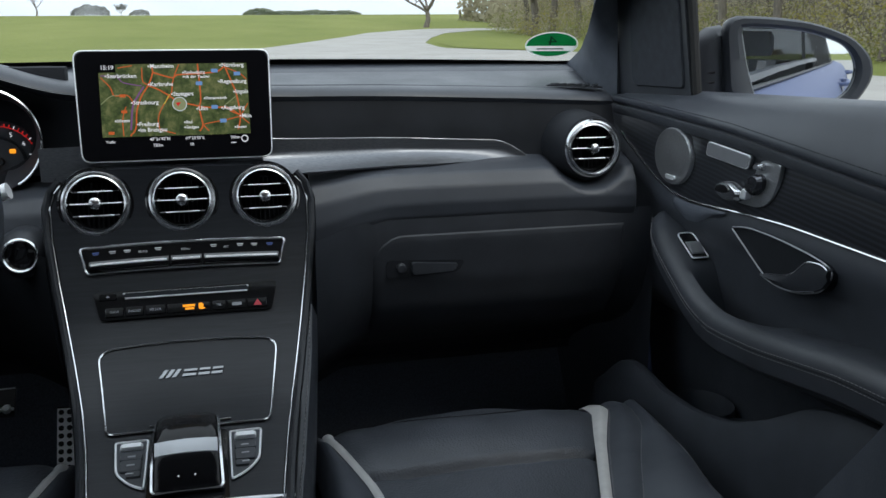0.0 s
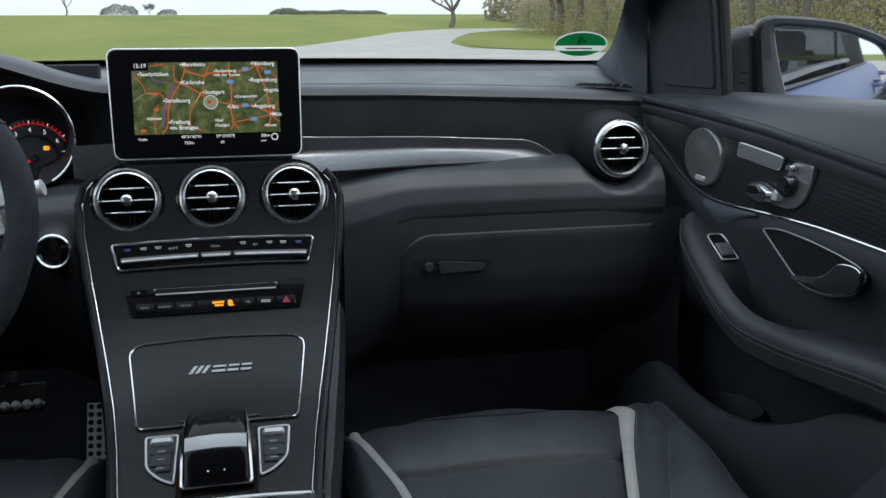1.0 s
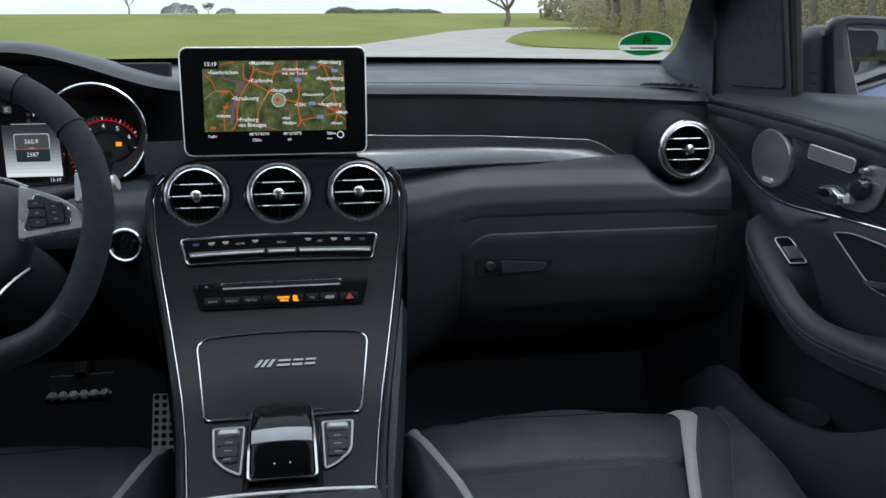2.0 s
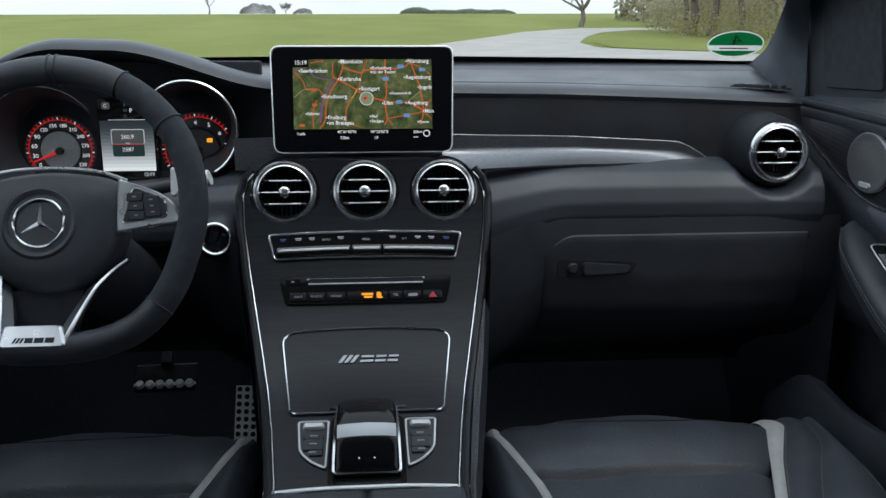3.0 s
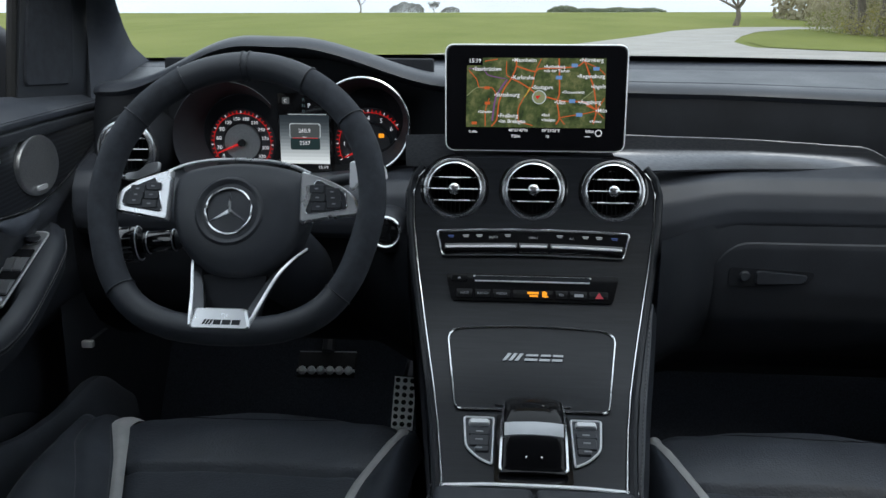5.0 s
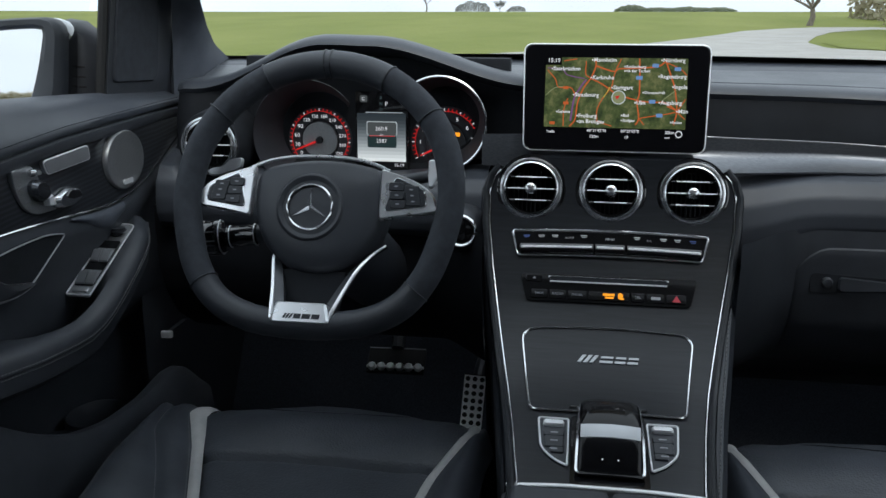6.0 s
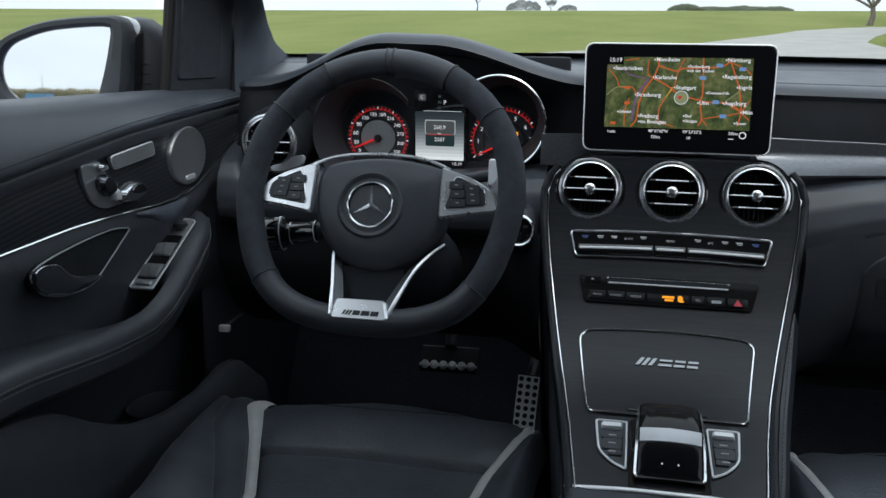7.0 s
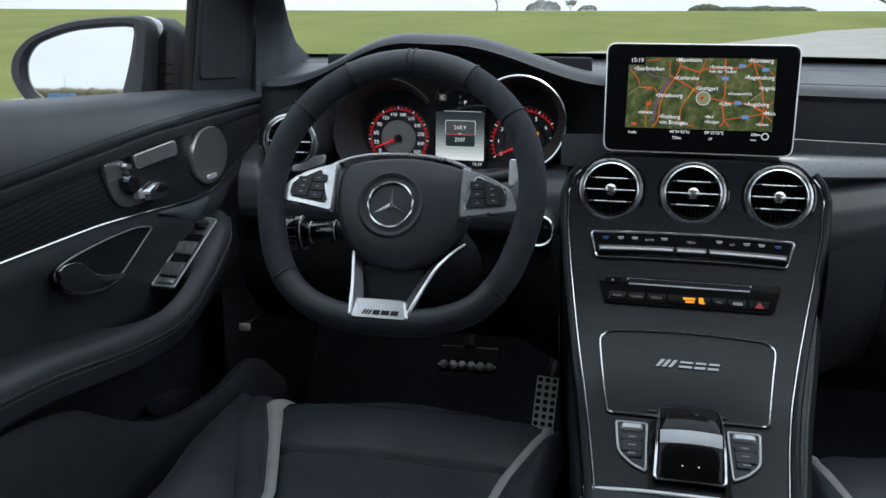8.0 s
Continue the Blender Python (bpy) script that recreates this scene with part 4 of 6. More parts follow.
for u, v in ((0.775, 0.105), (0.665, 0.28), (0.762, 0.615), (0.816, 0.81), (0.93, 0.15)):
    part("road_shield", slab([(p.x, p.y) for p in rounded(rect(-0.0042, -0.0024, 0.0042, 0.0024), 0.001, 2)], 0.0052, 0.0056, lambda a, b, h, u=u, v=v: on_display(-0.093 + 0.186 * u + a, 0.0535 - 0.093 * v + b, h)), LIT_BLUE, screen)
for u, v in ((0.148, 0.435), (0.153, 0.655), (0.06, 0.945)):
    part("road_shield", slab(rect(-0.0035, -0.0018, 0.0035, 0.0018), 0.0052, 0.0056, lambda a, b, h, u=u, v=v: on_display(-0.093 + 0.186 * u + a, 0.0535 - 0.093 * v + b, h)), LIT_ORANGE, screen)
map_frame = DISP.copy()
PLACES = (("Saarbrücken", 0.055, 0.165, 7.0), ("Karlsruhe", 0.335, 0.285, 7.0), ("Stuttgart", 0.485, 0.425, 7.0), ("Strasbourg", 0.215, 0.535, 7.0), ("Freiburg", 0.245, 0.835, 7.0), ("im Breisgau", 0.25, 0.915, 7.0),
          ("Sélestat", 0.10, 0.78, 5.0), ("Bad", 0.56, 0.82, 5.2), ("Saulgau", 0.56, 0.89, 5.2), ("Ulm", 0.65, 0.635, 7.0), ("Augsburg", 0.82, 0.63, 7.0), ("Donauwörth", 0.705, 0.49, 5.0), ("Rothenburg", 0.57, 0.125, 5.2),
          ("ob der Tauber", 0.57, 0.185, 5.2), ("Regensburg", 0.81, 0.26, 7.0), ("Ingols", 0.91, 0.405, 7.0), ("Nürnberg", 0.825, 0.03, 7.0), ("Mannheim", 0.34, 0.035, 7.0), ("Mün", 0.945, 0.75, 7.0), ("Rosen", 0.905, 0.905, 5.0))
for body, u, v, size in PLACES:
    q = map_frame.copy()
    q.translation = on_map(u, v, 0.006)
    writing("place_name", body, size * 0.00103, LIT_WHITE, screen, q, bold=0.018)
    part("place_dot", slab(rect(-0.0009, -0.0009, 0.0009, 0.0009), 0.0056, 0.006, lambda a, b, h, u=u, v=v: on_display(-0.0945 + 0.186 * u + a, 0.0535 - 0.093 * v + b, h)), LIT_WHITE, screen)
part("clock_box", slab(rect(-0.093, 0.043, -0.072, 0.0535), 0.0056, 0.0059, on_display), SCREEN, screen)
part("position_ring", tube([on_map(0.525 + 0.047 * math.cos(a), 0.565 + 0.094 * math.sin(a), 0.0066) for a in steps(0, 2 * math.pi, 28)[:-1]], 0.0006, 6, True), LIT_GREY, screen, "pale position ring")
part("position_disc", slab([(0.0086 * math.cos(a), 0.0086 * math.sin(a)) for a in steps(0, 2 * math.pi, 24)[:-1]], 0.0056, 0.0062, lambda a, b, h: on_display(-0.093 + 0.186 * 0.525 + a, 0.0535 - 0.093 * 0.565 + b, h)), LIT_PALE, screen)
part("position_arrow", slab([(-0.005, 0.0015), (0.002, 0.0025), (-0.002, -0.003)], 0.0064, 0.0068, lambda a, b, h: on_display(-0.093 + 0.186 * 0.525 + a, 0.0535 - 0.093 * 0.565 + b, h)), LIT_RED, screen)
for body, u, v, size in (("15:19", 0.012, 0.05, 7.6), ("Traffic", 0.02, 1.07, 4.6), ("48°31'42\"N", 0.31, 1.045, 5.4), ("720m", 0.33, 1.13, 5.4), ("09°23'55\"E", 0.55, 1.045, 5.4), ("10", 0.575, 1.13, 5.4), ("20km", 0.86, 1.05, 5.4)):
    q = map_frame.copy()
    q.translation = on_map(u, v, 0.0062)
    writing("status_text", body, size * 0.001, LIT_WHITE, screen, q, bold=0.015)
part("compass_ring", tube([on_map(0.957 + 0.022 * math.cos(a), 1.07 + 0.044 * math.sin(a), 0.005) for a in steps(0, 2 * math.pi, 20)[:-1]], 0.0007, 5, True), LIT_WHITE, screen)
part("scale_bar", slab(rect(0.067, -0.0515, 0.074, -0.0505), 0.0045, 0.005, on_display), LIT_WHITE, screen)


# ---- climate and media panels ----
def strip_of(s_top, s_bottom, w_top, w_bottom):
    return [(-w_top, s_top), (w_top, s_top), (w_bottom, s_bottom), (-w_bottom, s_bottom)]


climate = thing("climate_control_panel", "black climate control strip with bright switch bars", "control panel")
sc0, sc1 = along(1.1935, 0.938), along(1.177, 0.910)
outline = rounded(strip_of(sc0, sc1, 0.1285, 0.1195), 0.006, 5)
long_outline = []
for a, b in zip(outline, outline[1:] + outline[:1]):
    long_outline += [a.lerp(b, k / 8) for k in range(8)] if (b - a).length > 0.02 else [a]


def climate_face(x, s, h):
    return face(x, s - 0.0035 * (1 - (x / 0.128) ** 2), h)


part("backing", slab(outline, 0.0, 0.0025, climate_face), PIANO, climate, "gloss black backing")
part("frame", tube([climate_face(q.x, q.y, 0.003) for q in long_outline], 0.0017, 8, True), CHROME, climate, "bright frame")
smid = sc0 + (sc1 - sc0) * 0.52
for x0, x1 in ((-0.1165, -0.0205), (-0.0175, 0.0205), (0.0235, 0.1185)):
    cols = steps(x0, x1, 6)
    part("switch_bar", loft([[climate_face(x, smid + 0.0005, 0.0025), climate_face(x, smid + 0.001, 0.006), climate_face(x, smid + 0.005, 0.0085), climate_face(x, smid + 0.011, 0.008), climate_face(x, sc1 - 0.002, 0.0045), climate_face(x, sc1 - 0.001, 0.0025)] for x in cols]), PIANO, climate, "rocker switch bar")
    part("bar_edge", tube([climate_face(x, smid + 0.0065, 0.0088) for x in steps(x0 + 0.002, x1 - 0.002, 6)], 0.0019, 6), DULL, climate, "bright switch edge")
sg = sc0 + (sc1 - sc0) * 0.3


def face_frame(x, s, h=0.003):
    q = frame_of(face(x, s, h), (1, 0, 0), face(x, s - 0.004) - face(x, s + 0.004))
    return q


for body, x in (("AUTO", -0.052), ("MENU", 0.001), ("A/C", 0.052)):
    q = face_frame(x, sg - 0.003)
    writing("legend", body, 0.0042, WHITE_INK, climate, q, "CENTER")
for x, mat in ((-0.109, BLUE_INK), (-0.089, WHITE_INK), (-0.071, WHITE_INK), (-0.033, WHITE_INK), (0.036, WHITE_INK), (0.070, WHITE_INK), (0.088, WHITE_INK), (0.108, BLUE_INK)):
    part("icon_bar", slab(rounded(rect(x - 0.0042, sg - 0.0042, x + 0.0042, sg - 0.0028), 0.0004, 2), 0.0025, 0.0032, climate_face), mat, climate)
    part("icon_bar", slab(rect(x - 0.0028, sg - 0.0018, x + 0.0034, sg - 0.0008), 0.0025, 0.0032, climate_face), mat, climate)

media = thing("media_control_panel", "gloss black media button strip with a disc slot", "control panel")
sm0, sm1 = along(1.1665, 0.892), along(1.1425, 0.860)
part("backing", slab(rounded(strip_of(sm0, sm1, 0.1135, 0.1045), 0.006, 5), 0.0, 0.003, face), PIANO, media, "gloss black backing")
slot_line = rounded(rect(-0.077, sm0 + 0.0035, 0.077, sm0 + 0.0105), 0.002, 3)
part("disc_slot", slab(slot_line, 0.003, 0.006, face, 0.002), DARK, media, "disc slot")
part("slot_frame", tube([face(x, sm0 + 0.0105, 0.005) for x in steps(-0.075, 0.075, 10)], 0.0013, 6), DULL, media, "bright slot edge")
part("slot_frame", tube([face(x, sm0 + 0.0042, 0.005) for x in steps(-0.077, 0.077, 10)], 0.0011, 6), DULL, media, "bright slot edge")
sk = sm0 + (sm1 - sm0) * 0.74
BUTTONS = ((-0.099, -0.077), (-0.075, -0.053), (-0.051, -0.027), (-0.025, 0.028), (0.030, 0.047), (0.049, 0.072), (0.074, 0.099))
for x0, x1 in BUTTONS:
    part("button", slab(rounded(rect(x0, sk - 0.0062, x1, sk + 0.0062), 0.0015, 3), 0.003, 0.0048, face, 0.001), PIANO, media)
part("button", slab(rounded(rect(-0.106, sm0 + 0.003, -0.085, sm0 + 0.0115), 0.0015, 3), 0.003, 0.0048, face, 0.001), PIANO, media)
for body, x in (("NAVI", -0.088), ("RADIO", -0.064), ("MEDIA", -0.039), ("TEL", 0.0385)):
    writing("legend", body, 0.0048, GREY_INK, media, face_frame(x, sk, 0.0052), "CENTER")
part("icon", slab([(-0.098, sm0 + 0.008), (-0.093, sm0 + 0.008), (-0.0955, sm0 + 0.005)], 0.0048, 0.0053, face), GREY_INK, media)
part("icon", slab(rounded(rect(0.055, sk - 0.0018, 0.067, sk + 0.0022), 0.001, 3), 0.0048, 0.0053, face), GREY_INK, media)
for x0, x1, s0, s1 in ((-0.006, 0.009, -0.0036, -0.0004), (-0.003, 0.008, 0.0006, 0.0034)):
    part("warning_bar", slab(rect(x0, sk + s0, x1, sk + s1), 0.0048, 0.0053, face), LIT_AMBER, media, "lit amber warning bar")
part("warning_icon", slab([(0.0135, sk - 0.004), (0.017, sk - 0.005), (0.020, sk - 0.002), (0.019, sk + 0.001), (0.022, sk + 0.003), (0.018, sk + 0.0045), (0.0135, sk + 0.003)], 0.0048, 0.0053, face), LIT_AMBER, media, "lit amber warning shape")
part("hazard_triangle", slab([(0.0815, sk + 0.0042), (0.0925, sk + 0.0042), (0.087, sk - 0.0048)], 0.0048, 0.0054, face), RED_INK, media, "red hazard triangle")

# ---- selector and side keys ----
selector = thing("drive_selector", "gloss black drive selector pad with chrome sides", "selector")
RISE = [(0.856, 0.768), (0.866, 0.782), (0.884, 0.798), (0.903, 0.808), (0.925, 0.8125), (0.948, 0.811), (0.966, 0.802), (0.975, 0.778)]
rise = curve_points([(0, y, z) for y, z in RISE], 4)


def pad_half(i):
    """Half width of the pad, narrowing and rounded towards the dashboard."""
    a = i / (len(rise) - 1)
    return (0.0352 - 0.0045 * a) * (1 - 0.30 * max(0.0, (a - 0.80) / 0.20) ** 2) * (1 - 0.08 * max(0.0, (0.12 - a) / 0.12) ** 2)


def pad_ring(p, w):
    prof = ((1.0, -0.016), (1.0, -0.011), (0.97, -0.0065), (0.88, -0.0032), (0.70, -0.0012), (0.38, -0.0002), (0.0, 0.0))
    left = [Vector((-w * a, p.y, max(0.7685 + 0.0003 * j, p.z + b))) for j, (a, b) in enumerate(prof)]
    right = [Vector((-q.x, q.y, q.z)) for q in reversed(left[:-1])]
    return [Vector((-w, p.y, 0.7675))] + left + right + [Vector((w, p.y, 0.7675))]


part("pad", loft([pad_ring(p, pad_half(i)) for i, p in enumerate(rise)]), SELECT, selector, "gloss black hand pad")
# pale strip laid on the pad to imitate a bright reflection
part("band", loft([[Vector((x, p.y - 0.0004, p.z + 0.0007 - 2.2 * x * x)) for x in (-0.031, -0.02, 0, 0.02, 0.031)] + [Vector((x, p.y, p.z - 0.006)) for x in (0.031, -0.031)] for p in rise[8:12]]), SATIN, selector, "pale band painted in for a reflection on the pad")
for x in (-0.008, 0.008):
    part("indicator_dot", moved(lathe([(0, -0.0006), (0.0007, -0.0005), (0.0009, 0.0004)], 10), Matrix.Translation((x, rise[4].y - 0.0006, rise[4].z + 0.0002))), LIT_WHITE, selector, "tiny white lit dot")
part("plinth", slab(rounded([(-0.0405, along(0.974, 0.776)), (0.0405, along(0.974, 0.776)), (0.0405, along(0.845, 0.762)), (-0.0405, along(0.845, 0.762))], 0.008, 4), 0.0, 0.0018, face), SELECT, selector, "gloss black plinth")
for side in (1, -1):
    part("side_strip", loft([[Vector((side * (pad_half(i) - 0.0004), p.y, max(0.7695, p.z - 0.0135))), Vector((side * (pad_half(i) + 0.0016), p.y, max(0.7705, p.z - 0.0105))), Vector((side * (pad_half(i) + 0.0012), p.y, max(0.7711, p.z - 0.0065))), Vector((side * (pad_half(i) - 0.0012), p.y, max(0.7714, p.z - 0.0045)))] for i, p in enumerate(rise)]), CHROME, selector, "chrome side strip")
for side in (1, -1):
    keys = thing("key_panel", "dark key panel with a bright outline beside the selector", "key panel", "selector key panels")
    kp = [(side * 0.0775, along(0.966, 0.775)), (side * 0.0435, along(0.968, 0.775)), (side * 0.0435, along(0.88, 0.765)), (side * 0.058, along(0.89, 0.766)), (side * 0.0725, along(0.91, 0.768))]
    ko = rounded(kp, [0.004, 0.003, 0.003, 0.01, 0.01], 5)
    part("backing", slab(ko, 0.0, 0.002, face), PLASTIC, keys)
    kd = []
    for a, b in zip(ko, ko[1:] + ko[:1]):
        kd += [a.lerp(b, k / 6) for k in range(6)] if (b - a).length > 0.02 else [a]
    part("outline", tube([face(q.x, q.y, 0.002) for q in kd], 0.0014, 6, True), DULL, keys, "bright outline")
    part("rocker", slab(rounded(rect(min(side * 0.048, side * 0.0715), along(0.960, 0.774), max(side * 0.048, side * 0.0715), along(0.949, 0.772)), 0.002, 3), 0.002, 0.007, face, 0.002), DULL, keys, "silver rocker key")
    for y0, y1, w in ((0.944, 0.928, 0.0705), (0.925, 0.910, 0.069), (0.907, 0.893, 0.062)):
        part("key", slab(rounded(rect(min(side * 0.0475, side * w), along(y0, 0.771), max(side * 0.0475, side * w), along(y1, 0.769)), 0.002, 3), 0.002, 0.0045, face, 0.001), PLASTIC, keys)
        part("icon_bar", slab(rect(side * 0.0585 - 0.004, (along(y0, 0.771) + along(y1, 0.769)) / 2 - 0.0012, side * 0.0585 + 0.004, (along(y0, 0.771) + along(y1, 0.769)) / 2 + 0.0012), 0.0046, 0.0052, face), GREY_INK, keys)


# ---- steering wheel ----
wheel = thing("steering_wheel", "flat bottomed black leather and suede steering wheel", "steering wheel")
WH = frame_of((-0.3435, 1.011, 1.0215), (1, 0, 0), (0, 0.44, 0.90))


def on_wheel(u, v, h=0.0):
    return WH @ Vector((u, -h, v))


RIM = [(0.1575, 0.0), (0.1455, 0.0603), (0.1114, 0.1114), (0.0603, 0.1455), (0, 0.1575), (-0.0603, 0.1455), (-0.1114, 0.1114), (-0.1455, 0.0603), (-0.1575, 0),
       (-0.1505, -0.050), (-0.135, -0.095), (-0.107, -0.131), (-0.065, -0.1505), (0, -0.157), (0.065, -0.1505), (0.107, -0.131), (0.135, -0.095), (0.1505, -0.050)]
rim_curve = [Vector((q.x, q.y)) for q in curve_points([(a, c, 0) for a, c in RIM], 10, True)]


def rim_line(a):
    """Centre of the rim at an angle from the right, anticlockwise."""
    q = min(range(len(rim_curve)), key=lambda i: abs((math.atan2(rim_curve[i].y, rim_curve[i].x) - a + math.pi) % (2 * math.pi) - math.pi))
    c = rim_curve[q]
    r = c.length
    return on_wheel(r * math.cos(a), r * math.sin(a))


N = 112
rim_pts = [rim_line(2 * math.pi * k / N) for k in range(N)]
part("rim", tube(rim_pts, 0.0160, 16, True, 1.12, WH.to_3x3() @ Vector((0, -1, 0))), SUEDE, wheel, "suede and leather rim")
for a0, a1 in ((62, 118), (222, 318)):
    seg = [rim_line(radians(a)) for a in steps(a0, a1, 30)]
    part("leather_grip", tube(seg, 0.01625, 16, False, 1.12, WH.to_3x3() @ Vector((0, -1, 0))), LEATHER, wheel, "smooth leather rim section")
for a in (88.6, 91.4, 36, 144, 222, 318, 62, 118):
    c = rim_line(radians(a))
    t = (rim_line(radians(a + 1)) - rim_line(radians(a - 1))).normalized()
    s1 = t.cross(WH.to_3x3() @ Vector((0, -1, 0))).normalized()
    s2 = t.cross(s1)
    part("seam", tube([c + s1 * 0.0168 * math.cos(b) + s2 * 0.0190 * math.sin(b) for b in steps(0, 2 * math.pi, 24)[:-1]], 0.0009, 5, True), PLASTIC, wheel)
HUB = [(-0.079, 0.022), (-0.055, 0.037), (0, 0.0435), (0.055, 0.037), (0.079, 0.022), (0.080, -0.02), (0.066, -0.058), (0.036, -0.086), (0.0, -0.094), (-0.036, -0.086), (-0.066, -0.058), (-0.080, -0.02)]
hub_line = [Vector((q.x, q.y)) for q in curve_points([(a + 0.001, b, 0) for a, b in HUB], 5, True)]
hc = Vector((0.001, -0.022))
part("airbag_cover", loft([[on_wheel(*(hc + (q - hc) * k), h) for q in hub_line] for k, h in ((1.0, -0.045), (1.0, -0.022), (0.97, -0.014), (0.88, -0.008), (0.6, -0.003), (0.3, -0.001), (0.02, 0.0))]), LEATHER, wheel, "domed black airbag cover")
EM_U, EM_V = -0.0077, -0.0185
part("emblem_recess", loft([[on_wheel(EM_U + r * math.cos(a), EM_V + r * math.sin(a), h) for a in steps(0, 2 * math.pi, 48)[:-1]] for r, h in ((0.042, -0.006), (0.040, -0.001), (0.0375, 0.0006), (0.0345, -0.0004), (0.031, -0.0035), (0.0285, -0.005))], True, False), LEATHER, wheel, "round dished emblem surround")
emblem = part("emblem", tube([on_wheel(EM_U + 0.0268 * math.cos(a), EM_V + 0.0268 * math.sin(a), 0.0) for a in steps(0, 2 * math.pi, 48)[:-1]], 0.0014, 8, True), CHROME, wheel, "round chrome emblem ring")
part("emblem_disc", slab([(EM_U + 0.0285 * math.cos(a), EM_V + 0.0285 * math.sin(a)) for a in steps(0, 2 * math.pi, 36)[:-1]], -0.007, -0.0018, on_wheel), FASCIA, emblem)
for a in (90, 210, 330):
    ca, sa = math.cos(radians(a)), math.sin(radians(a))
    tip = (0.0265 * ca, 0.0265 * sa)
    wl2, wr2 = (-0.0036 * sa, 0.0036 * ca), (0.0036 * sa, -0.0036 * ca)
    bm = bmesh.new()
    v = [bm.verts.new(on_wheel(EM_U + x, EM_V + y, h)) for x, y, h in ((*tip, -0.001), (*wl2, -0.001), (0, 0, 0.004), (*wr2, -0.001))]
    bm.faces.new((v[0], v[1], v[2]))
    bm.faces.new((v[0], v[2], v[3]))
    bm.faces.new((v[1], v[3], v[2]))
    bm.faces.new((v[0], v[3], v[1]))
    part("emblem_arm", bm, CHROME, emblem)
for side in (1, -1):
    sp = rounded([(side * 0.1475, -0.0185), (side * 0.1395, 0.004), (side * 0.117, 0.0185), (side * 0.076, 0.032), (side * 0.076, 0.010), (side * 0.077, -0.030), (side * 0.112, -0.0235)], [0.005, 0.012, 0.02, 0.004, 0.01, 0.004, 0.02], 5)
    spoke = part("spoke", slab([(q.x - 0.0035, q.y) for q in sp], -0.013, -0.004, on_wheel, 0.003), BRIGHT, wheel, "satin silver spoke")
    kp = rounded([(side * 0.1325, -0.0135), (side * 0.129, 0.005), (side * 0.094, 0.0215), (side * 0.0835, -0.0205)], 0.006, 4)
    part("key_pad_rim", tube([on_wheel(q.x - 0.0035, q.y, -0.0035) for q in kp], 0.0008, 5, True), CHROME, spoke, "bright key pad rim")
    pad = part("key_pad", slab([(q.x - 0.0035, q.y) for q in kp], -0.005, -0.0028, on_wheel, 0.001), PLASTIC, spoke, "black key pad")
    for r in range(3):
        for c in range(2):
            u0, v0 = side * (0.0975 + 0.018 * c - 0.0015 * (1 - r)), 0.0095 - 0.0105 * r - 0.0035 * c * (1 - r)
            part("key", slab([(q.x - 0.0035, q.y) for q in rounded(rect(u0 - 0.0087, v0 - 0.0049, u0 + 0.0087, v0 + 0.0049), 0.0018, 3)], -0.0030, -0.0010, on_wheel, 0.001), PLASTIC, spoke)
            part("key_icon", slab(rect(u0 - 0.0058, v0 - 0.0006, u0 - 0.0018, v0 + 0.0008), -0.0010, -0.0007, on_wheel), GREY_INK, spoke)
    part("top_edge", tube(curve_points([on_wheel(side * u - 0.002, v, -0.009) for u, v in ((0.084, 0.0295), (0.062, 0.0385), (0.035, 0.0437), (0.0, 0.0455))], 4), 0.0021, 6), BRIGHT, wheel, "thin silver hub edge")
    lower = ((-0.052, -0.066, -0.026), (-0.0495, -0.080, -0.016), (-0.043, -0.110, -0.004), (-0.0375, -0.134, 0.010), (-0.0345, -0.152, 0.0165)) if side < 0 else ((0.080, -0.055, -0.030), (0.066, -0.069, -0.022), (0.054, -0.088, -0.010), (0.044, -0.112, 0.0), (0.036, -0.136, 0.011), (0.031, -0.152, 0.0165))
    strip = curve_points([on_wheel(*q) for q in lower], 6)
    part("lower_strip", tube(strip, lambda a: 0.0016 + 0.0012 * a, 8, False, 0.7, WH.to_3x3() @ Vector((0, -1, 0))), BRIGHT, wheel, "silver lower spoke strip")
    inward = WH.to_3x3() @ Vector((-side, 0, 0))
    back = WH.to_3x3() @ Vector((0, 1, 0))
    part("lower_spoke", loft([[p + back * 0.001, p + inward * (0.006 + 0.009 * i / len(strip)) + back * 0.007, p + inward * 0.010 + back * 0.02, p + back * 0.014] for i, p in enumerate(strip)]), SATIN_DARK, wheel, "dark satin lower spoke")
    paddle = rounded([(-0.154, 0.0355), (-0.153, 0.027), (-0.135, 0.028), (-0.112, 0.0375), (-0.111, 0.0515), (-0.126, 0.049), (-0.1366, 0.0383)] if side < 0 else [(0.1225, 0.020), (0.121, 0.0554), (0.1303, 0.0551), (0.1365, 0.0477), (0.135, 0.033), (0.128, 0.020)], 0.004, 4)
    # a matching pair; the right one is painted paler for the light on it
    part("paddle", slab(paddle, -0.046, -0.040, on_wheel, 0.002), SATIN if side < 0 else DULL, wheel, "silver shift paddle")
part("lower_web", slab([(-0.045, -0.09), (0.037, -0.09), (0.028, -0.15), (-0.036, -0.15)], -0.035, -0.020, on_wheel), DARK, wheel, "black lower spoke web")
badge = part("lower_plate", slab(rounded([(-0.030, -0.133), (0.028, -0.133), (0.034, -0.156), (-0.035, -0.156)], 0.004, 4), -0.012, 0.0205, on_wheel, 0.003), BRIGHT, wheel, "silver plate at the flat bottom")
for k in range(3):
    u = -0.020 + 0.0036 * k
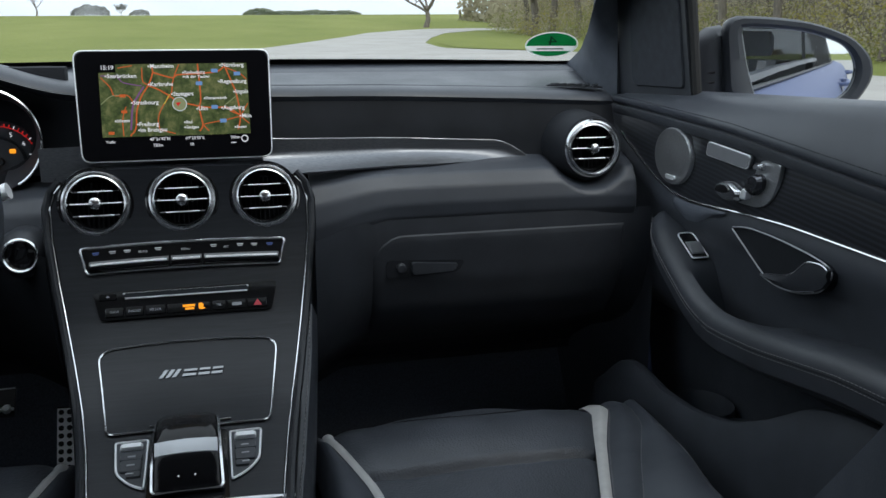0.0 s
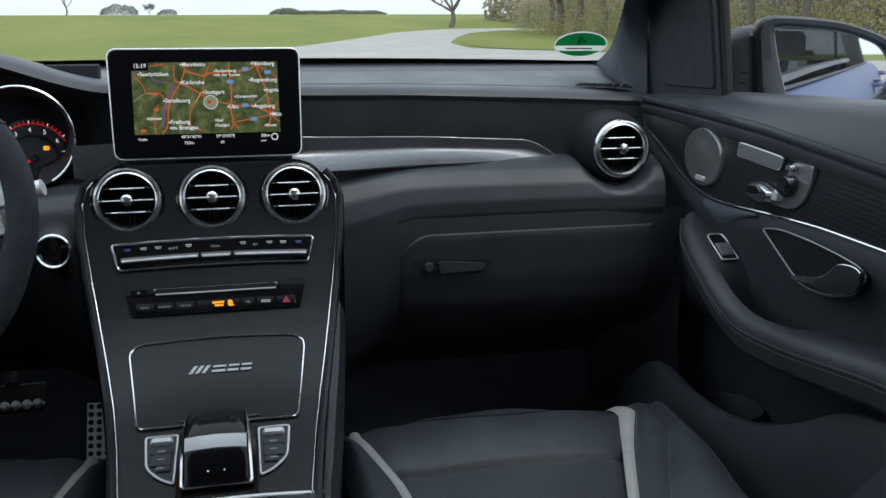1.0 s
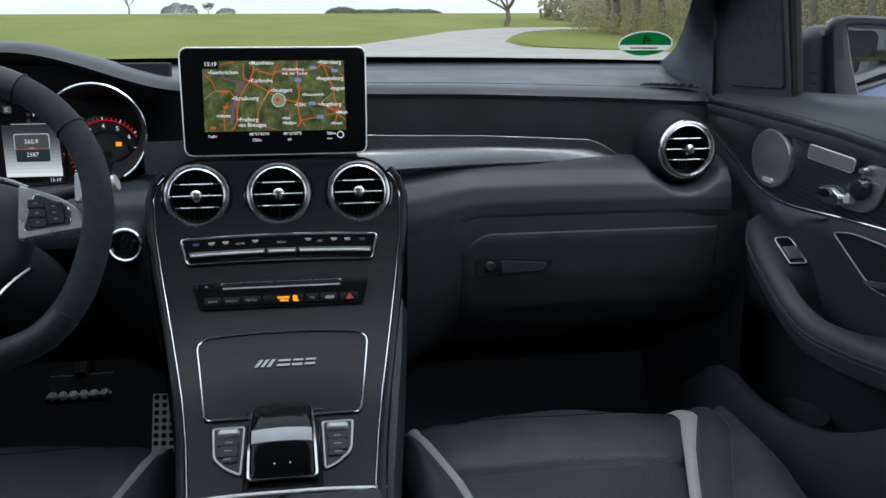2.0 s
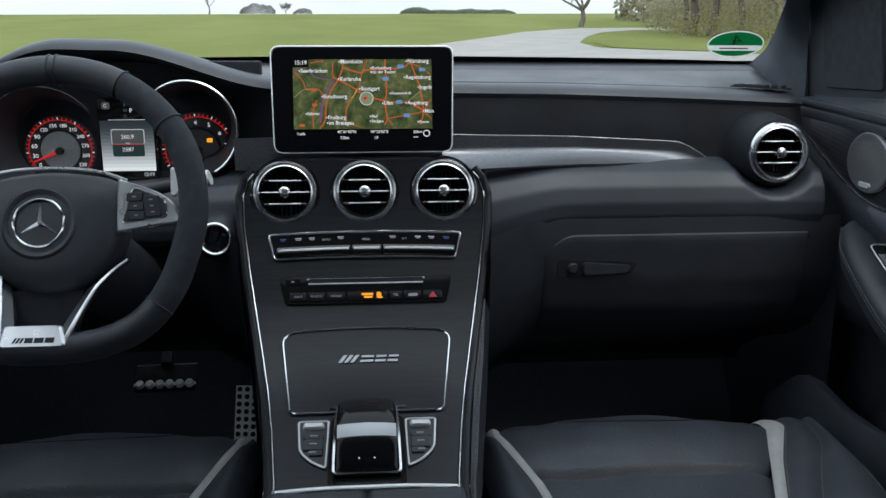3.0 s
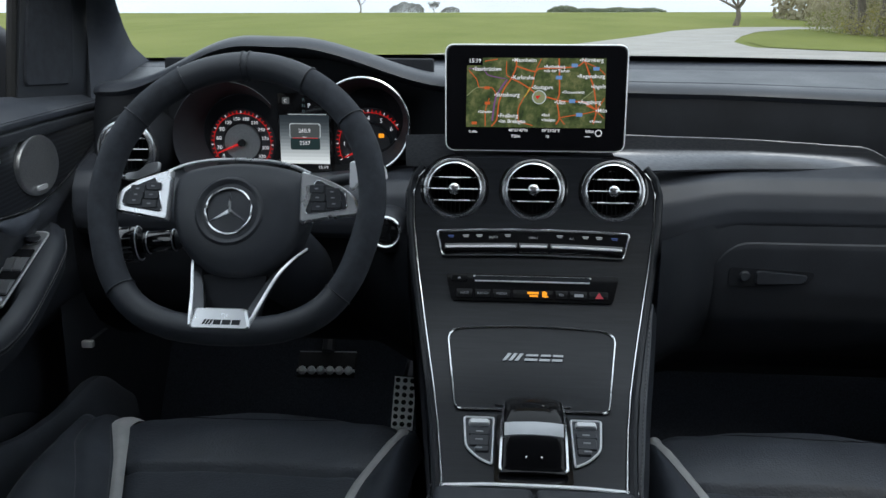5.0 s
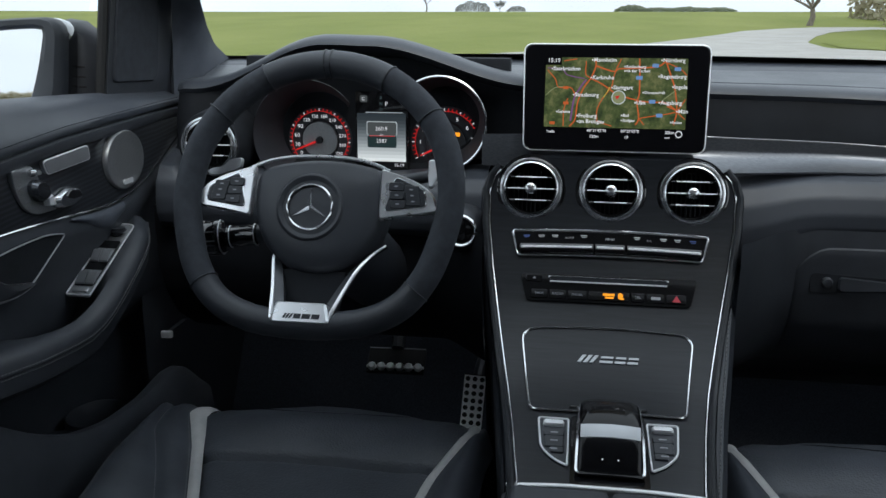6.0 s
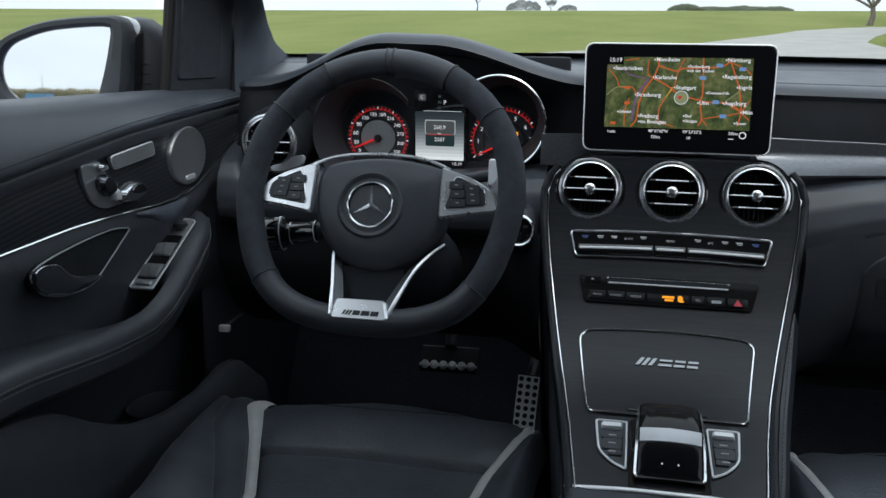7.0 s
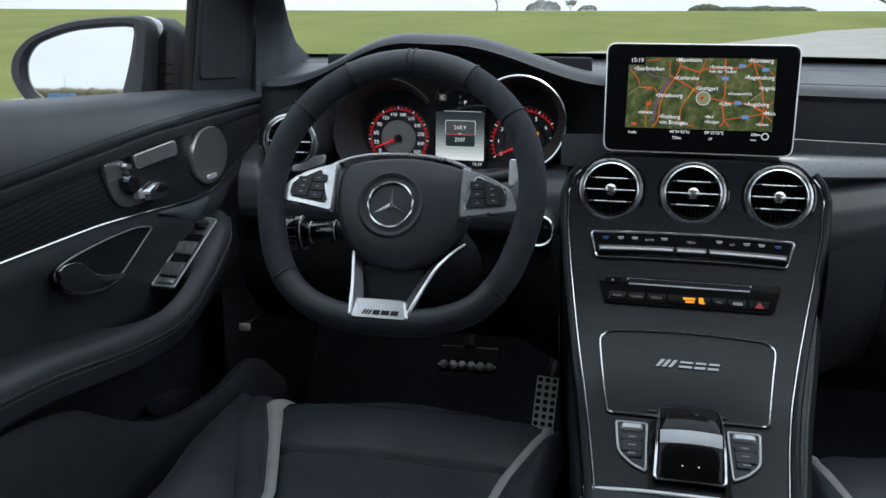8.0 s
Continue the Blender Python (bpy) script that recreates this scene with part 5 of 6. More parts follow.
    part("badge_stroke", slab([(u, -0.1515), (u + 0.0022, -0.1515), (u + 0.0055, -0.1462), (u + 0.0033, -0.1462)], 0.0205, 0.0212, on_wheel), PLASTIC, badge)
for u0, u1 in ((-0.0075, 0.0005), (0.002, 0.0115), (0.013, 0.022)):
    part("badge_bar", slab([(u0, -0.1515), (u1, -0.1515), (u1 + 0.001, -0.1462), (u0 + 0.0013, -0.1462)], 0.0205, 0.0212, on_wheel), PLASTIC, badge)
part("column", tube([on_wheel(-0.004, -0.03, -0.03), on_wheel(-0.004, -0.03, -0.2), on_wheel(-0.004, -0.03, -0.36)], 0.055, 20), PLASTIC, wheel, "black steering column shroud")

for side, label in ((1, "black column stalk with a silver tip"), (-1, "black column stalk with silver switch rings")):
    stalk = thing("column_stalk", label, "stalk")
    if side > 0:
        ends = [(-0.28, 1.145, 1.01), (-0.235, 1.142, 1.02), (-0.197, 1.14, 1.028)]
        part("arm", tube(ends, 0.008, 10), PLASTIC, stalk)
        part("tip", tube([(-0.203, 1.140, 1.0255), (-0.190, 1.139, 1.0295)], 0.0098, 16), DULL, stalk, "silver tip")
    else:
        base, tip = on_wheel(-0.062, -0.038, -0.062), on_wheel(-0.158, -0.050, -0.058)
        way = (tip - base).normalized()

        def ring_at(a, r, flat=1.0):
            c = base.lerp(tip, a)
            s1 = way.cross(Vector((0, 0, 1))).normalized()
            s2 = s1.cross(way)
            return [c + s1 * r * math.cos(b) + s2 * r * flat * math.sin(b) for b in steps(0, 2 * math.pi, 24)[:-1]]
        part("arm", loft([ring_at(a, r) for a, r in ((-0.25, 0.009), (0.2, 0.009), (0.27, 0.012))]), PLASTIC, stalk)
        collar = part("collar", loft([ring_at(a, r) for a, r in ((0.27, 0.010), (0.29, 0.0125), (0.66, 0.0135), (0.70, 0.011))]), PIANO, stalk, "gloss black switch collar")
        for a in (0.30, 0.62):
            part("ring", tube(ring_at(a, 0.0133), 0.0008, 5, True), DULL, collar, "thin silver ring")
        part("icon_bar", tube([base.lerp(tip, a) + Vector((0, -0.0128, 0.004)) for a in (0.42, 0.52)], 0.0008, 5), GREY_INK, collar)
        knob = part("knob", loft([ring_at(a, r, 1.15) for a, r in ((0.70, 0.009), (0.72, 0.0165), (0.76, 0.0185), (0.93, 0.0185), (0.99, 0.0165), (1.0, 0.004))]), PIANO, stalk, "ribbed gloss black turning knob")
        for a in (0.74, 0.97):
            part("ring", tube(ring_at(a, 0.0182, 1.15), 0.0009, 5, True), DULL, knob, "thin silver ring")
        for k in range(10):
            b = math.pi * (0.9 + 0.13 * k)
            pts = [ring_at(a, 0.0188, 1.15) for a in (0.79, 0.92)]
            i = int(24 * ((b / (2 * math.pi)) % 1))
            part("rib", tube([p[i] for p in pts], 0.0009, 4), PLASTIC, knob)

start = thing("start_button", "round start button with a chrome ring on the dashboard", "button")
SB = frame_of((-0.2, 1.205, 0.935), (1, 0, 0), (0, 0.1, 1))
part("ring", moved(lathe([(0.0225, 0.006), (0.0225, -0.002), (0.0205, -0.004), (0.0185, -0.002), (0.0185, 0.006)], 36), SB), CHROME, start, "chrome ring")
part("cap", moved(lathe([(0, 0.0), (0.012, 0.0), (0.0185, 0.002), (0.0185, 0.01)], 32), SB), PIANO, start, "gloss black cap")
part("surround", moved(lathe([(0.0225, 0.0), (0.03, 0.008), (0.033, 0.03), (0.033, 0.09)], 32), SB), PLASTIC, start)

# ---- instruments ----
cluster = thing("instrument_cluster", "twin round instruments with red scales and a lit centre display", "instruments")
part("backing", box(-0.56, -0.15, 1.372, 1.40, 0.97, 1.16, 0.004), DARK, cluster, "black backing")


def on_cluster(a, b, h):
    return Vector((a, 1.371 - h, b))


CL = frame_of((0, 1.371, 0), (1, 0, 0), (0, 0, 1))
for cx, cz, r, hood_r, hood_z, names, a0, a1, needle, bright in ((-0.444, 1.0325, 0.046, 0.083, 0.014, ("0", "30", "60", "90", "120", "150", "180", "210", "240", "270", "300", "320"), 215, -35, 203, True), (-0.245, 1.032, 0.050, 0.068, 0.037, ("0", "1", "2", "3", "4", "5", "6", "7", "8"), 207, -20, 206, False)):
    dial = part("dial", moved(lathe([(0, 0.0), (r * 0.62, 0.0), (r * 0.66, -0.002), (r * 0.68, -0.0005), (r * 1.08, -0.0005), (r * 1.12, 0.001)], 48), Matrix.Translation((cx, 1.371, cz))), PLASTIC, cluster, "black dial")
    part("dial_centre", moved(lathe([(0, -0.0025), (r * 0.6, -0.0025), (r * 0.62, 0.0)], 40), Matrix.Translation((cx, 1.371, cz))), MESH if bright else PLASTIC, dial, "textured grey dial centre" if bright else "dark dial centre")
    part("red_ring", tube([(cx + r * 0.97 * math.cos(radians(a)), 1.3695, cz + r * 0.97 * math.sin(radians(a))) for a in steps(a0, a1, 48)], 0.0005, 5), LIT_RED, dial, "lit red scale ring")
    for k, body in enumerate(names):
        a = radians(a0 + (a1 - a0) * k / (len(names) - 1))
        q = CL.copy()
        q.translation = (cx + r * 0.80 * math.cos(a), 1.3685, cz + r * 0.80 * math.sin(a))
        writing("numeral", body, 0.0088 if len(body) < 3 else 0.0075, LIT_WHITE, dial, q, "CENTER")
    for k in range(33):
        a = radians(a0 + (a1 - a0) * k / 32)
        p0, p1 = (Vector((cx + r * f * math.cos(a), 1.369, cz + r * f * math.sin(a))) for f in (0.985, 1.06))
        part("tick", tube([p0, p1], 0.0006, 4), LIT_RED if k % 4 else LIT_WHITE, dial)
    na = radians(needle)
    tip = Vector((cx + r * 0.86 * math.cos(na), 1.362, cz + r * 0.86 * math.sin(na)))
    part("needle", tube([(cx, 1.362, cz), tip], lambda k: 0.0022 - 0.001 * k, 6), LIT_RED, dial, "red needle")
    part("needle_hub", moved(lathe([(0, -0.012), (0.005, -0.011), (0.0055, -0.002)], 20), Matrix.Translation((cx, 1.371, cz))), DARK, dial)
    sweep = steps(38, 230, 44) if bright else steps(-80, 128, 44)
    cone = [[(cx + hood_r * f * math.cos(radians(a)), 1.371 + d, cz + hood_z + hood_r * f * math.sin(radians(a))) for a in sweep] for f, d in ((0.72, 0.0), (0.82, -0.03), (0.97, -0.062), (1.0, -0.070))]
    part("hood_cone", loft(cone, False, False), PLASTIC, cluster, "black instrument hood")
    arc = (38, 160) if bright else (-60, 128)
    part("hood_ring", tube([(cx + hood_r * math.cos(radians(a)), 1.3, cz + hood_z + hood_r * math.sin(radians(a))) for a in steps(*arc, 50)], 0.0006 if bright else 0.0020, 6), CHROME if not bright else PLASTIC, cluster, "bright hood ring" if not bright else "dark hood rim")
warn = part("warning_lamp", slab(rounded(rect(-0.232, 1.043, -0.224, 1.049), 0.001, 2), 0.001, 0.004, on_cluster), LIT_AMBER, cluster, "lit amber warning lamp")
info = part("info_display", slab(rounded(rect(-0.381, 0.992, -0.301, 1.110), 0.003, 3), 0.0, 0.022, on_cluster), PIANO, cluster, "centre display")
INFO_TONES = [glow("info_tone", (0.30 + 0.55 * f, 0.42 + 0.5 * f, 0.52 + 0.42 * f), 0.07 + 0.75 * f ** 1.8) for f in steps(0, 1, 13)]
for k, tone in enumerate(INFO_TONES):
    part("lit_band", slab(rect(-0.379, 1.0775 - 0.0052 * (k + 1), -0.304, 1.0775 - 0.0052 * k), 0.022, 0.0225, on_cluster), tone, info)
part("thin_line", slab(rect(-0.366, 1.0785, -0.308, 1.0793), 0.022, 0.0227, on_cluster), LIT_GREY, info, "thin white line")
part("mode_field", slab(rounded(rect(-0.374, 1.094, -0.363, 1.104), 0.002, 3), 0.022, 0.0226, on_cluster), LIT_SLATE, info)
part("panel", slab(rounded(rect(-0.364, 1.0445, -0.317, 1.0655), 0.003, 3), 0.0230, 0.0234, on_cluster), LIT_GREY, info, "bright panel rim")
for z0, z1, mat in ((1.0445, 1.0645, LIT_SLATE), (1.026, 1.0440, LIT_TEAL)):
    part("panel", slab(rounded(rect(-0.363, z0, -0.318, z1), 0.003, 3), 0.0235, 0.0238, on_cluster), mat, info)
part("red_line", slab(rect(-0.360, 1.0432, -0.321, 1.0441), 0.0239, 0.0244, on_cluster), LIT_RED, info)
for body, x, z, size in (("260.9", -0.341, 1.0545, 0.0085), ("km", -0.341, 1.0455, 0.0045), ("2587", -0.341, 1.036, 0.0082), ("15:19", -0.314, 0.9995, 0.0070), ("P", -0.333, 1.092, 0.0085), ("R", -0.341, 1.1005, 0.0065), ("N", -0.341, 1.092, 0.0065), ("D", -0.341, 1.0835, 0.0065), ("C", -0.3685, 1.099, 0.0070)):
    q = CL.copy()
    q.translation = (x, 1.371 - 0.0245, z)
    writing("readout", body, size, LIT_WHITE if body not in "RND" else LIT_DIM, info, q, "CENTER")


# ---- doors ----
BELT = [(-0.1, 1.150), (0.5, 1.143), (0.8, 1.136), (0.95, 1.129), (1.16, 1.120), (1.33, 1.111), (1.45, 1.104)]
SEAM = [(-0.1, 1.035), (0.5, 1.043), (0.786, 1.058), (1.065, 1.080), (1.33, 1.088), (1.45, 1.090)]
CHROME_Z = [(-0.1, 0.98), (0.5, 0.982), (0.775, 0.983), (0.929, 0.984), (1.03, 0.979), (1.111, 0.973), (1.16, 0.9705), (1.196, 0.972), (1.235, 0.978), (1.279, 0.992), (1.32, 1.008), (1.363, 1.026), (1.40, 1.043), (1.45, 1.066)]
REST_Z = [(0.2, 0.90), (0.6, 0.895), (0.75, 0.885), (0.9, 0.861), (1.0, 0.853), (1.05, 0.864), (1.11, 0.894), (1.17, 0.924), (1.235, 0.940)]
REST_X = [(0.2, 0.648), (0.9, 0.650), (1.0, 0.650), (1.08, 0.650), (1.15, 0.653), (1.19, 0.660), (1.215, 0.672), (1.235, 0.690)]
LIP = [(0.2, 0.83), (0.729, 0.818), (0.792, 0.807), (0.833, 0.793), (0.912, 0.741), (0.986, 0.704), (1.082, 0.680), (1.177, 0.673), (1.278, 0.684), (1.32, 0.668), (1.40, 0.60)]


def smooth_table(table, a):
    return (lerp_table(table, a - 0.02) + lerp_table(table, a) * 2 + lerp_table(table, a + 0.02)) / 4


DOOR_Y = steps(-0.08, 1.44, 76)


def car_door(side, label):
    door = thing("front_door", label, "car door", "front doors")

    def at(x, y, z):
        return Vector((side * x, y, z))

    def pad_skin(y, k):
        zt, zs = smooth_table(BELT, y), smooth_table(SEAM, y)
        prof = ((0.772, zt - 0.012), (0.765, zt + 0.001), (0.745, zt + 0.003), (0.727, zt - 0.004), (0.713, zt * 0.65 + zs * 0.35), (0.704, zt * 0.3 + zs * 0.7), (0.700, zs + 0.008), (0.6995, zs + 0.003), (0.7008, zs - 0.0005), (0.7045, zs - 0.003))
        return at(*((prof[k][0], y, prof[k][1])))
    part("top_pad", surface(pad_skin, DOOR_Y, range(10)), LEDGE, door, "stitched leather window ledge pad")
    part("top_seam", stitches([pad_skin(y, 6) + Vector((0, 0, 0.003)) for y in DOOR_Y], 0.004, 0.0022, 0.0005), DARK, door, "tone in tone stitching")

    def roll_skin(y, k):
        zs = smooth_table(SEAM, y)
        prof = ((0.7045, zs - 0.003), (0.7012, zs - 0.0055), (0.7005, zs - 0.013), (0.7025, zs - 0.019), (0.711, zs - 0.022))
        return at(prof[k][0], y, prof[k][1])
    part("piping_roll", surface(roll_skin, DOOR_Y, range(5)), LEATHER, door, "leather roll under the ledge")

    def trim_at(y, z):
        zc, zs = smooth_table(CHROME_Z, y), smooth_table(SEAM, y)
        a = (z - zc) / max(0.01, zs - zc)
        return at(0.7045 + 0.007 * a * a, y, z)
    ys = [y for y in DOOR_Y if y < 1.41]
    part("wood_trim", surface(lambda y, a: trim_at(y, smooth_table(CHROME_Z, y) + (smooth_table(SEAM, y) - 0.018 - smooth_table(CHROME_Z, y)) * a), ys, steps(0, 1, 6)), ASH, door, "black open pored ash trim")
    part("trim_line", tube([trim_at(y, smooth_table(CHROME_Z, y) - 0.001) + Vector((-side * 0.001, 0, 0)) for y in ys], 0.0022, 6, False, 0.7), CHROME, door, "bright line under the trim")

    def low_skin_door(y, k):
        zc = smooth_table(CHROME_Z, y)
        prof = ((0.706, zc - 0.003), (0.7035, zc - 0.008), (0.7012, zc - 0.02), (0.7022, zc - 0.032), (0.708, zc - 0.045), (0.716, zc - 0.07), (0.718, 0.86), (0.728, 0.80), (0.79, 0.74), (0.81, 0.58), (0.79, 0.42))
        x, z = prof[k]
        return at(x, y, z)
    part("lower_panel", surface(low_skin_door, DOOR_Y, range(11)), MOULDED, door, "black moulded lower panel")

    # armrest
    rest_y = steps(0.2, 1.0, 26) + steps(1.0, 1.235, 20)[1:]

    def rest_ring(y):
        z, x = smooth_table(REST_Z, y), smooth_table(REST_X, y)
        end = smooth01((y - 1.195) / 0.04)
        low = z - 0.036 * (1 - end) - 0.008
        well = 0.055 * smooth01((y - 0.93) / 0.04) * (1 - smooth01((y - 1.065) / 0.04))
        return [at(0.722, y, z - 0.002 - well), at(0.70 - well * 0.2, y, z - well), at(x + 0.022, y, z + 0.001), at(x + 0.010, y, z - 0.002), at(x + 0.003, y, z - 0.009), at(x, y, z - 0.020 + 0.01 * end), at(x + 0.004, y, low), at(x + 0.02, y, low - 0.012 * (1 - end)), at(0.722, y, low - 0.03)]
    rest = part("armrest", loft([rest_ring(y) for y in rest_y]), LEATHER, door, "leather padded armrest")
    part("stitch_line", stitches([rest_ring(y)[5] + Vector((-side * 0.0004, 0, 0.003)) for y in rest_y]), THREAD, rest, "grey stitching")
    part("stitch_line", stitches([rest_ring(y)[5] + Vector((side * 0.0006, 0, -0.004)) for y in rest_y]), THREAD, rest, "grey stitching")
    part("lower_seam", tube([rest_ring(y)[5] + Vector((0, 0, -0.0005)) for y in rest_y], 0.0009, 4), DARK, rest, "seam between the stitches")
    GRIP = [(1.06, 0.004), (1.10, 0.012), (1.13, 0.024), (1.16, 0.026), (1.197, 0.014)]
    part("grip_insert", surface(lambda y, a: at(0.7008 - 0.003 * math.sin(math.pi * min(1.0, a)), y, smooth_table(CHROME_Z, y) - 0.004 - a * lerp_table(GRIP, y)), steps(1.06, 1.197, 24), steps(0, 1, 5)), PILLAR, door, "matt grey grip insert")

    # window switches on the armrest
    if side > 0:
        spots, plate = ((1.132, 0.016),), (1.109, 1.158)
    else:
        spots, plate = ((1.130, 0.017), (1.090, 0.017)), (1.055, 1.195)

    def rest_top(a, b, h):
        return at(a + 0.008, b, lerp_table(REST_Z, b) + 0.0015 + h)
    x0, x1 = (0.677, 0.702) if side > 0 else (0.6745, 0.708)
    plate_line = rounded(rect(x0, plate[0], x1, plate[1]), [0.003, 0.003, 0.008, 0.008] if side > 0 else [0.003, 0.003, 0.014, 0.014], 5)
    switch = part("switch_plate", slab(plate_line, 0.0, 0.003, rest_top, 0.001), SATIN if side < 0 else PIANO, rest, "framed window switch panel")
    part("plate_rim", tube([rest_top(q.x, q.y, 0.0032) for q in plate_line], 0.0012, 6, True), DULL, rest, "bright rim")
    part("switch_well", slab(rounded(rect(x0 + 0.003, plate[0] + (0.004 if side > 0 else 0.016), x1 - 0.003, plate[1] - (0.004 if side > 0 else 0.042)), 0.003, 4), 0.003, 0.0036, rest_top), PIANO, rest)
    for y, w, a0, a1 in [(y, w, a0, a1) for y, w in spots for a0, a1 in (((0.6805, 0.6985),) if side > 0 else ((0.6785, 0.6905), (0.692, 0.704)))]:
        part("switch_key", loft([[rest_top(a, y - w, 0.0036), rest_top(a, y - w, 0.006), rest_top(a, y - w * 0.3, 0.0105), rest_top(a, y - w * 0.05, 0.0095), rest_top(a, y + w * 0.15, 0.005), rest_top(a, y + w * 0.5, 0.0036)] for a in steps(a0, a1, 3)]), SATIN, rest, "silver window switch")
    if side < 0:
        part("mirror_dial", tube([rest_top(0.691, 1.172, 0.003), rest_top(0.691, 1.172, 0.009)], 0.0100, 20, up=(0, 1, 0)), PLASTIC, rest, "round mirror adjuster")
        part("dial_rim", tube([rest_top(0.691 + 0.0108 * math.cos(a), 1.172 + 0.0108 * math.sin(a), 0.0036) for a in steps(0, 2 * math.pi, 24)[:-1]], 0.0008, 5, True), CHROME, rest, "bright dial rim")
        part("lock_key", slab(rounded(rect(0.68, 1.059, 0.702, 1.067), 0.002, 3), 0.003, 0.0055, rest_top, 0.001), SATIN, rest)

    # loudspeaker, memory keys, seat keys
    speaker = part("loudspeaker_grille", loft([[at(0.703 - h, 1.2135 + 0.0515 * k * math.cos(a), 1.0265 + 0.040 * k * math.sin(a)) for a in steps(0, 2 * math.pi, 40)[:-1]] for k, h in ((1.06, -0.006), (1.06, 0.001), (1.03, 0.0035), (0.97, 0.004), (0.93, 0.0034), (0.5, 0.005), (0.02, 0.0055))]), MESH, door, "round perforated metal loudspeaker grille")
    part("speaker_badge", slab(rounded(rect(1.198, 0.992, 1.226, 0.999), 0.003, 3), 0.004, 0.006, lambda a, b, h: at(0.703 - h, a, b), 0.001), DULL, speaker)
    def on_trim(a, b, h):
        return at(0.7035 - h, a, b)
    memory = rounded([(1.117, 1.060), (1.121, 1.042), (1.020, 1.037), (1.013, 1.054)], 0.006, 5)
    strip = part("memory_key", slab(memory, -0.004, 0.003, on_trim, 0.0015), SATIN, door, "silver memory key strip")
    part("key_rim", tube([on_trim(q.x, q.y, 0.0015) for q in memory], 0.0011, 6, True), DULL, strip, "bright rim")
    keys = part("seat_key_plate", slab(rounded([(0.991, 1.053), (0.950, 1.053), (0.952, 1.030), (0.966, 1.003), (0.990, 0.992), (1.035, 0.991), (1.040, 1.0), (1.010, 1.02)], [0.008, 0.006, 0.02, 0.02, 0.015, 0.008, 0.008, 0.02], 5), -0.004, 0.002, on_trim, 0.001), MESH, door, "silver seat control plate")
    for a, b in ((0.957, 1.030), (0.968, 1.010)):
        part("plate_mark", tube([on_trim(a, b, 0.0022), on_trim(a + 0.016, b + 0.003, 0.0022)], 0.0004, 4), GREY_INK, keys)
    cushion = part("cushion_key", slab(rounded([(1.082, 0.999), (1.073, 1.0135), (1.045, 1.0175), (1.019, 1.008), (1.021, 0.995), (1.05, 0.990)], 0.009, 6), 0.001, 0.014, on_trim, 0.006), CHROME, keys, "chrome cushion shaped key")
    part("key_pad", slab(rounded([(1.073, 1.001), (1.066, 1.011), (1.045, 1.013), (1.036, 1.006), (1.05, 1.001)], 0.004, 5), 0.013, 0.0155, on_trim, 0.001), PIANO, cushion, "gloss dark inset")
    part("key_bridge", slab(rounded([(1.022, 0.999), (1.016, 1.014), (1.006, 1.012), (1.006, 1.000)], 0.003, 4), 0.001, 0.010, on_trim, 0.002), DULL, keys, "silver bridge")
    part("backrest_key", slab(rounded([(1.012, 1.012), (1.008, 1.028), (0.992, 1.037), (0.976, 1.034), (0.976, 1.020), (0.994, 1.006)], 0.007, 6), 0.001, 0.013, on_trim, 0.005), CHROME_DARK, keys, "dark chrome backrest shaped key")
    part("headrest_key", slab(rounded([(0.999, 1.040), (0.996, 1.049), (0.980, 1.050), (0.979, 1.041)], 0.004, 5), 0.001, 0.011, on_trim, 0.004), CHROME, keys, "chrome headrest shaped key")

    # pull handle
    hole = rounded([(1.037, 0.958), (0.959, 0.915), (0.932, 0.908), (0.889, 0.910), (0.846, 0.925), (0.830, 0.950), (0.845, 0.958), (0.875, 0.962), (0.935, 0.966), (1.0, 0.966)], [0.006, 0.02, 0.02, 0.03, 0.02, 0.01, 0.01, 0.02, 0.03, 0.02], 5)
    # no hollow here: a dark plate carries the recess's shade in its colour
    part("pull_recess_plate", slab(hole, -0.02, 0.0045, lambda a, b, h: at(0.7025 - h, a, b)), DARK, door, "dark flat plate painted for shade in the release recess")
    part("recess_frame", tube([at(0.6965, q.x, q.y) for q in hole], 0.0011, 6, True), SATIN, door, "thin satin recess frame")
    rows = ((0.957, 0.914, 0.917), (0.93, 0.910, 0.923), (0.905, 0.911, 0.930), (0.89, 0.913, 0.938), (0.873, 0.918, 0.953), (0.855, 0.923, 0.957), (0.842, 0.930, 0.957), (0.834, 0.941, 0.954))
    lever = part("release_lever", loft([[at(0.698, y, z0), at(0.692, y, z0 + 0.001), at(0.689, y, (z0 + z1) / 2), at(0.691, y, z1 - 0.001), at(0.698, y, z1)] for y, z0, z1 in rows]), PLASTIC, door, "curved black release lever")
    part("lever_edge", tube(curve_points([at(0.6905, y, z1) for y, z0, z1 in rows], 4), lambda a: 0.0005 + 0.0007 * a, 6), CHROME, lever, "bright lever edge")
    part("lever_edge", tube(curve_points([at(0.693, y, z0 + 0.0005) for y, z0, z1 in rows[:6]], 4), 0.0008, 6), SATIN, lever, "thin lower edge")

    # map pocket
    def pocket(y, k):
        z = smooth_table(LIP, y)
        prof = ((0.700, z - 0.004), (0.692, z), (0.683, z - 0.001), (0.676, z - 0.01), (0.670, z - 0.06), (0.675, 0.55 if z > 0.62 else z - 0.1), (0.690, 0.42))
        return at(prof[k][0], y, min(prof[k][1], z))
    part("map_pocket", thick(surface(pocket, steps(0.2, 1.40, 44), range(7)), 0.004), MOULDED, door, "black moulded map pocket")
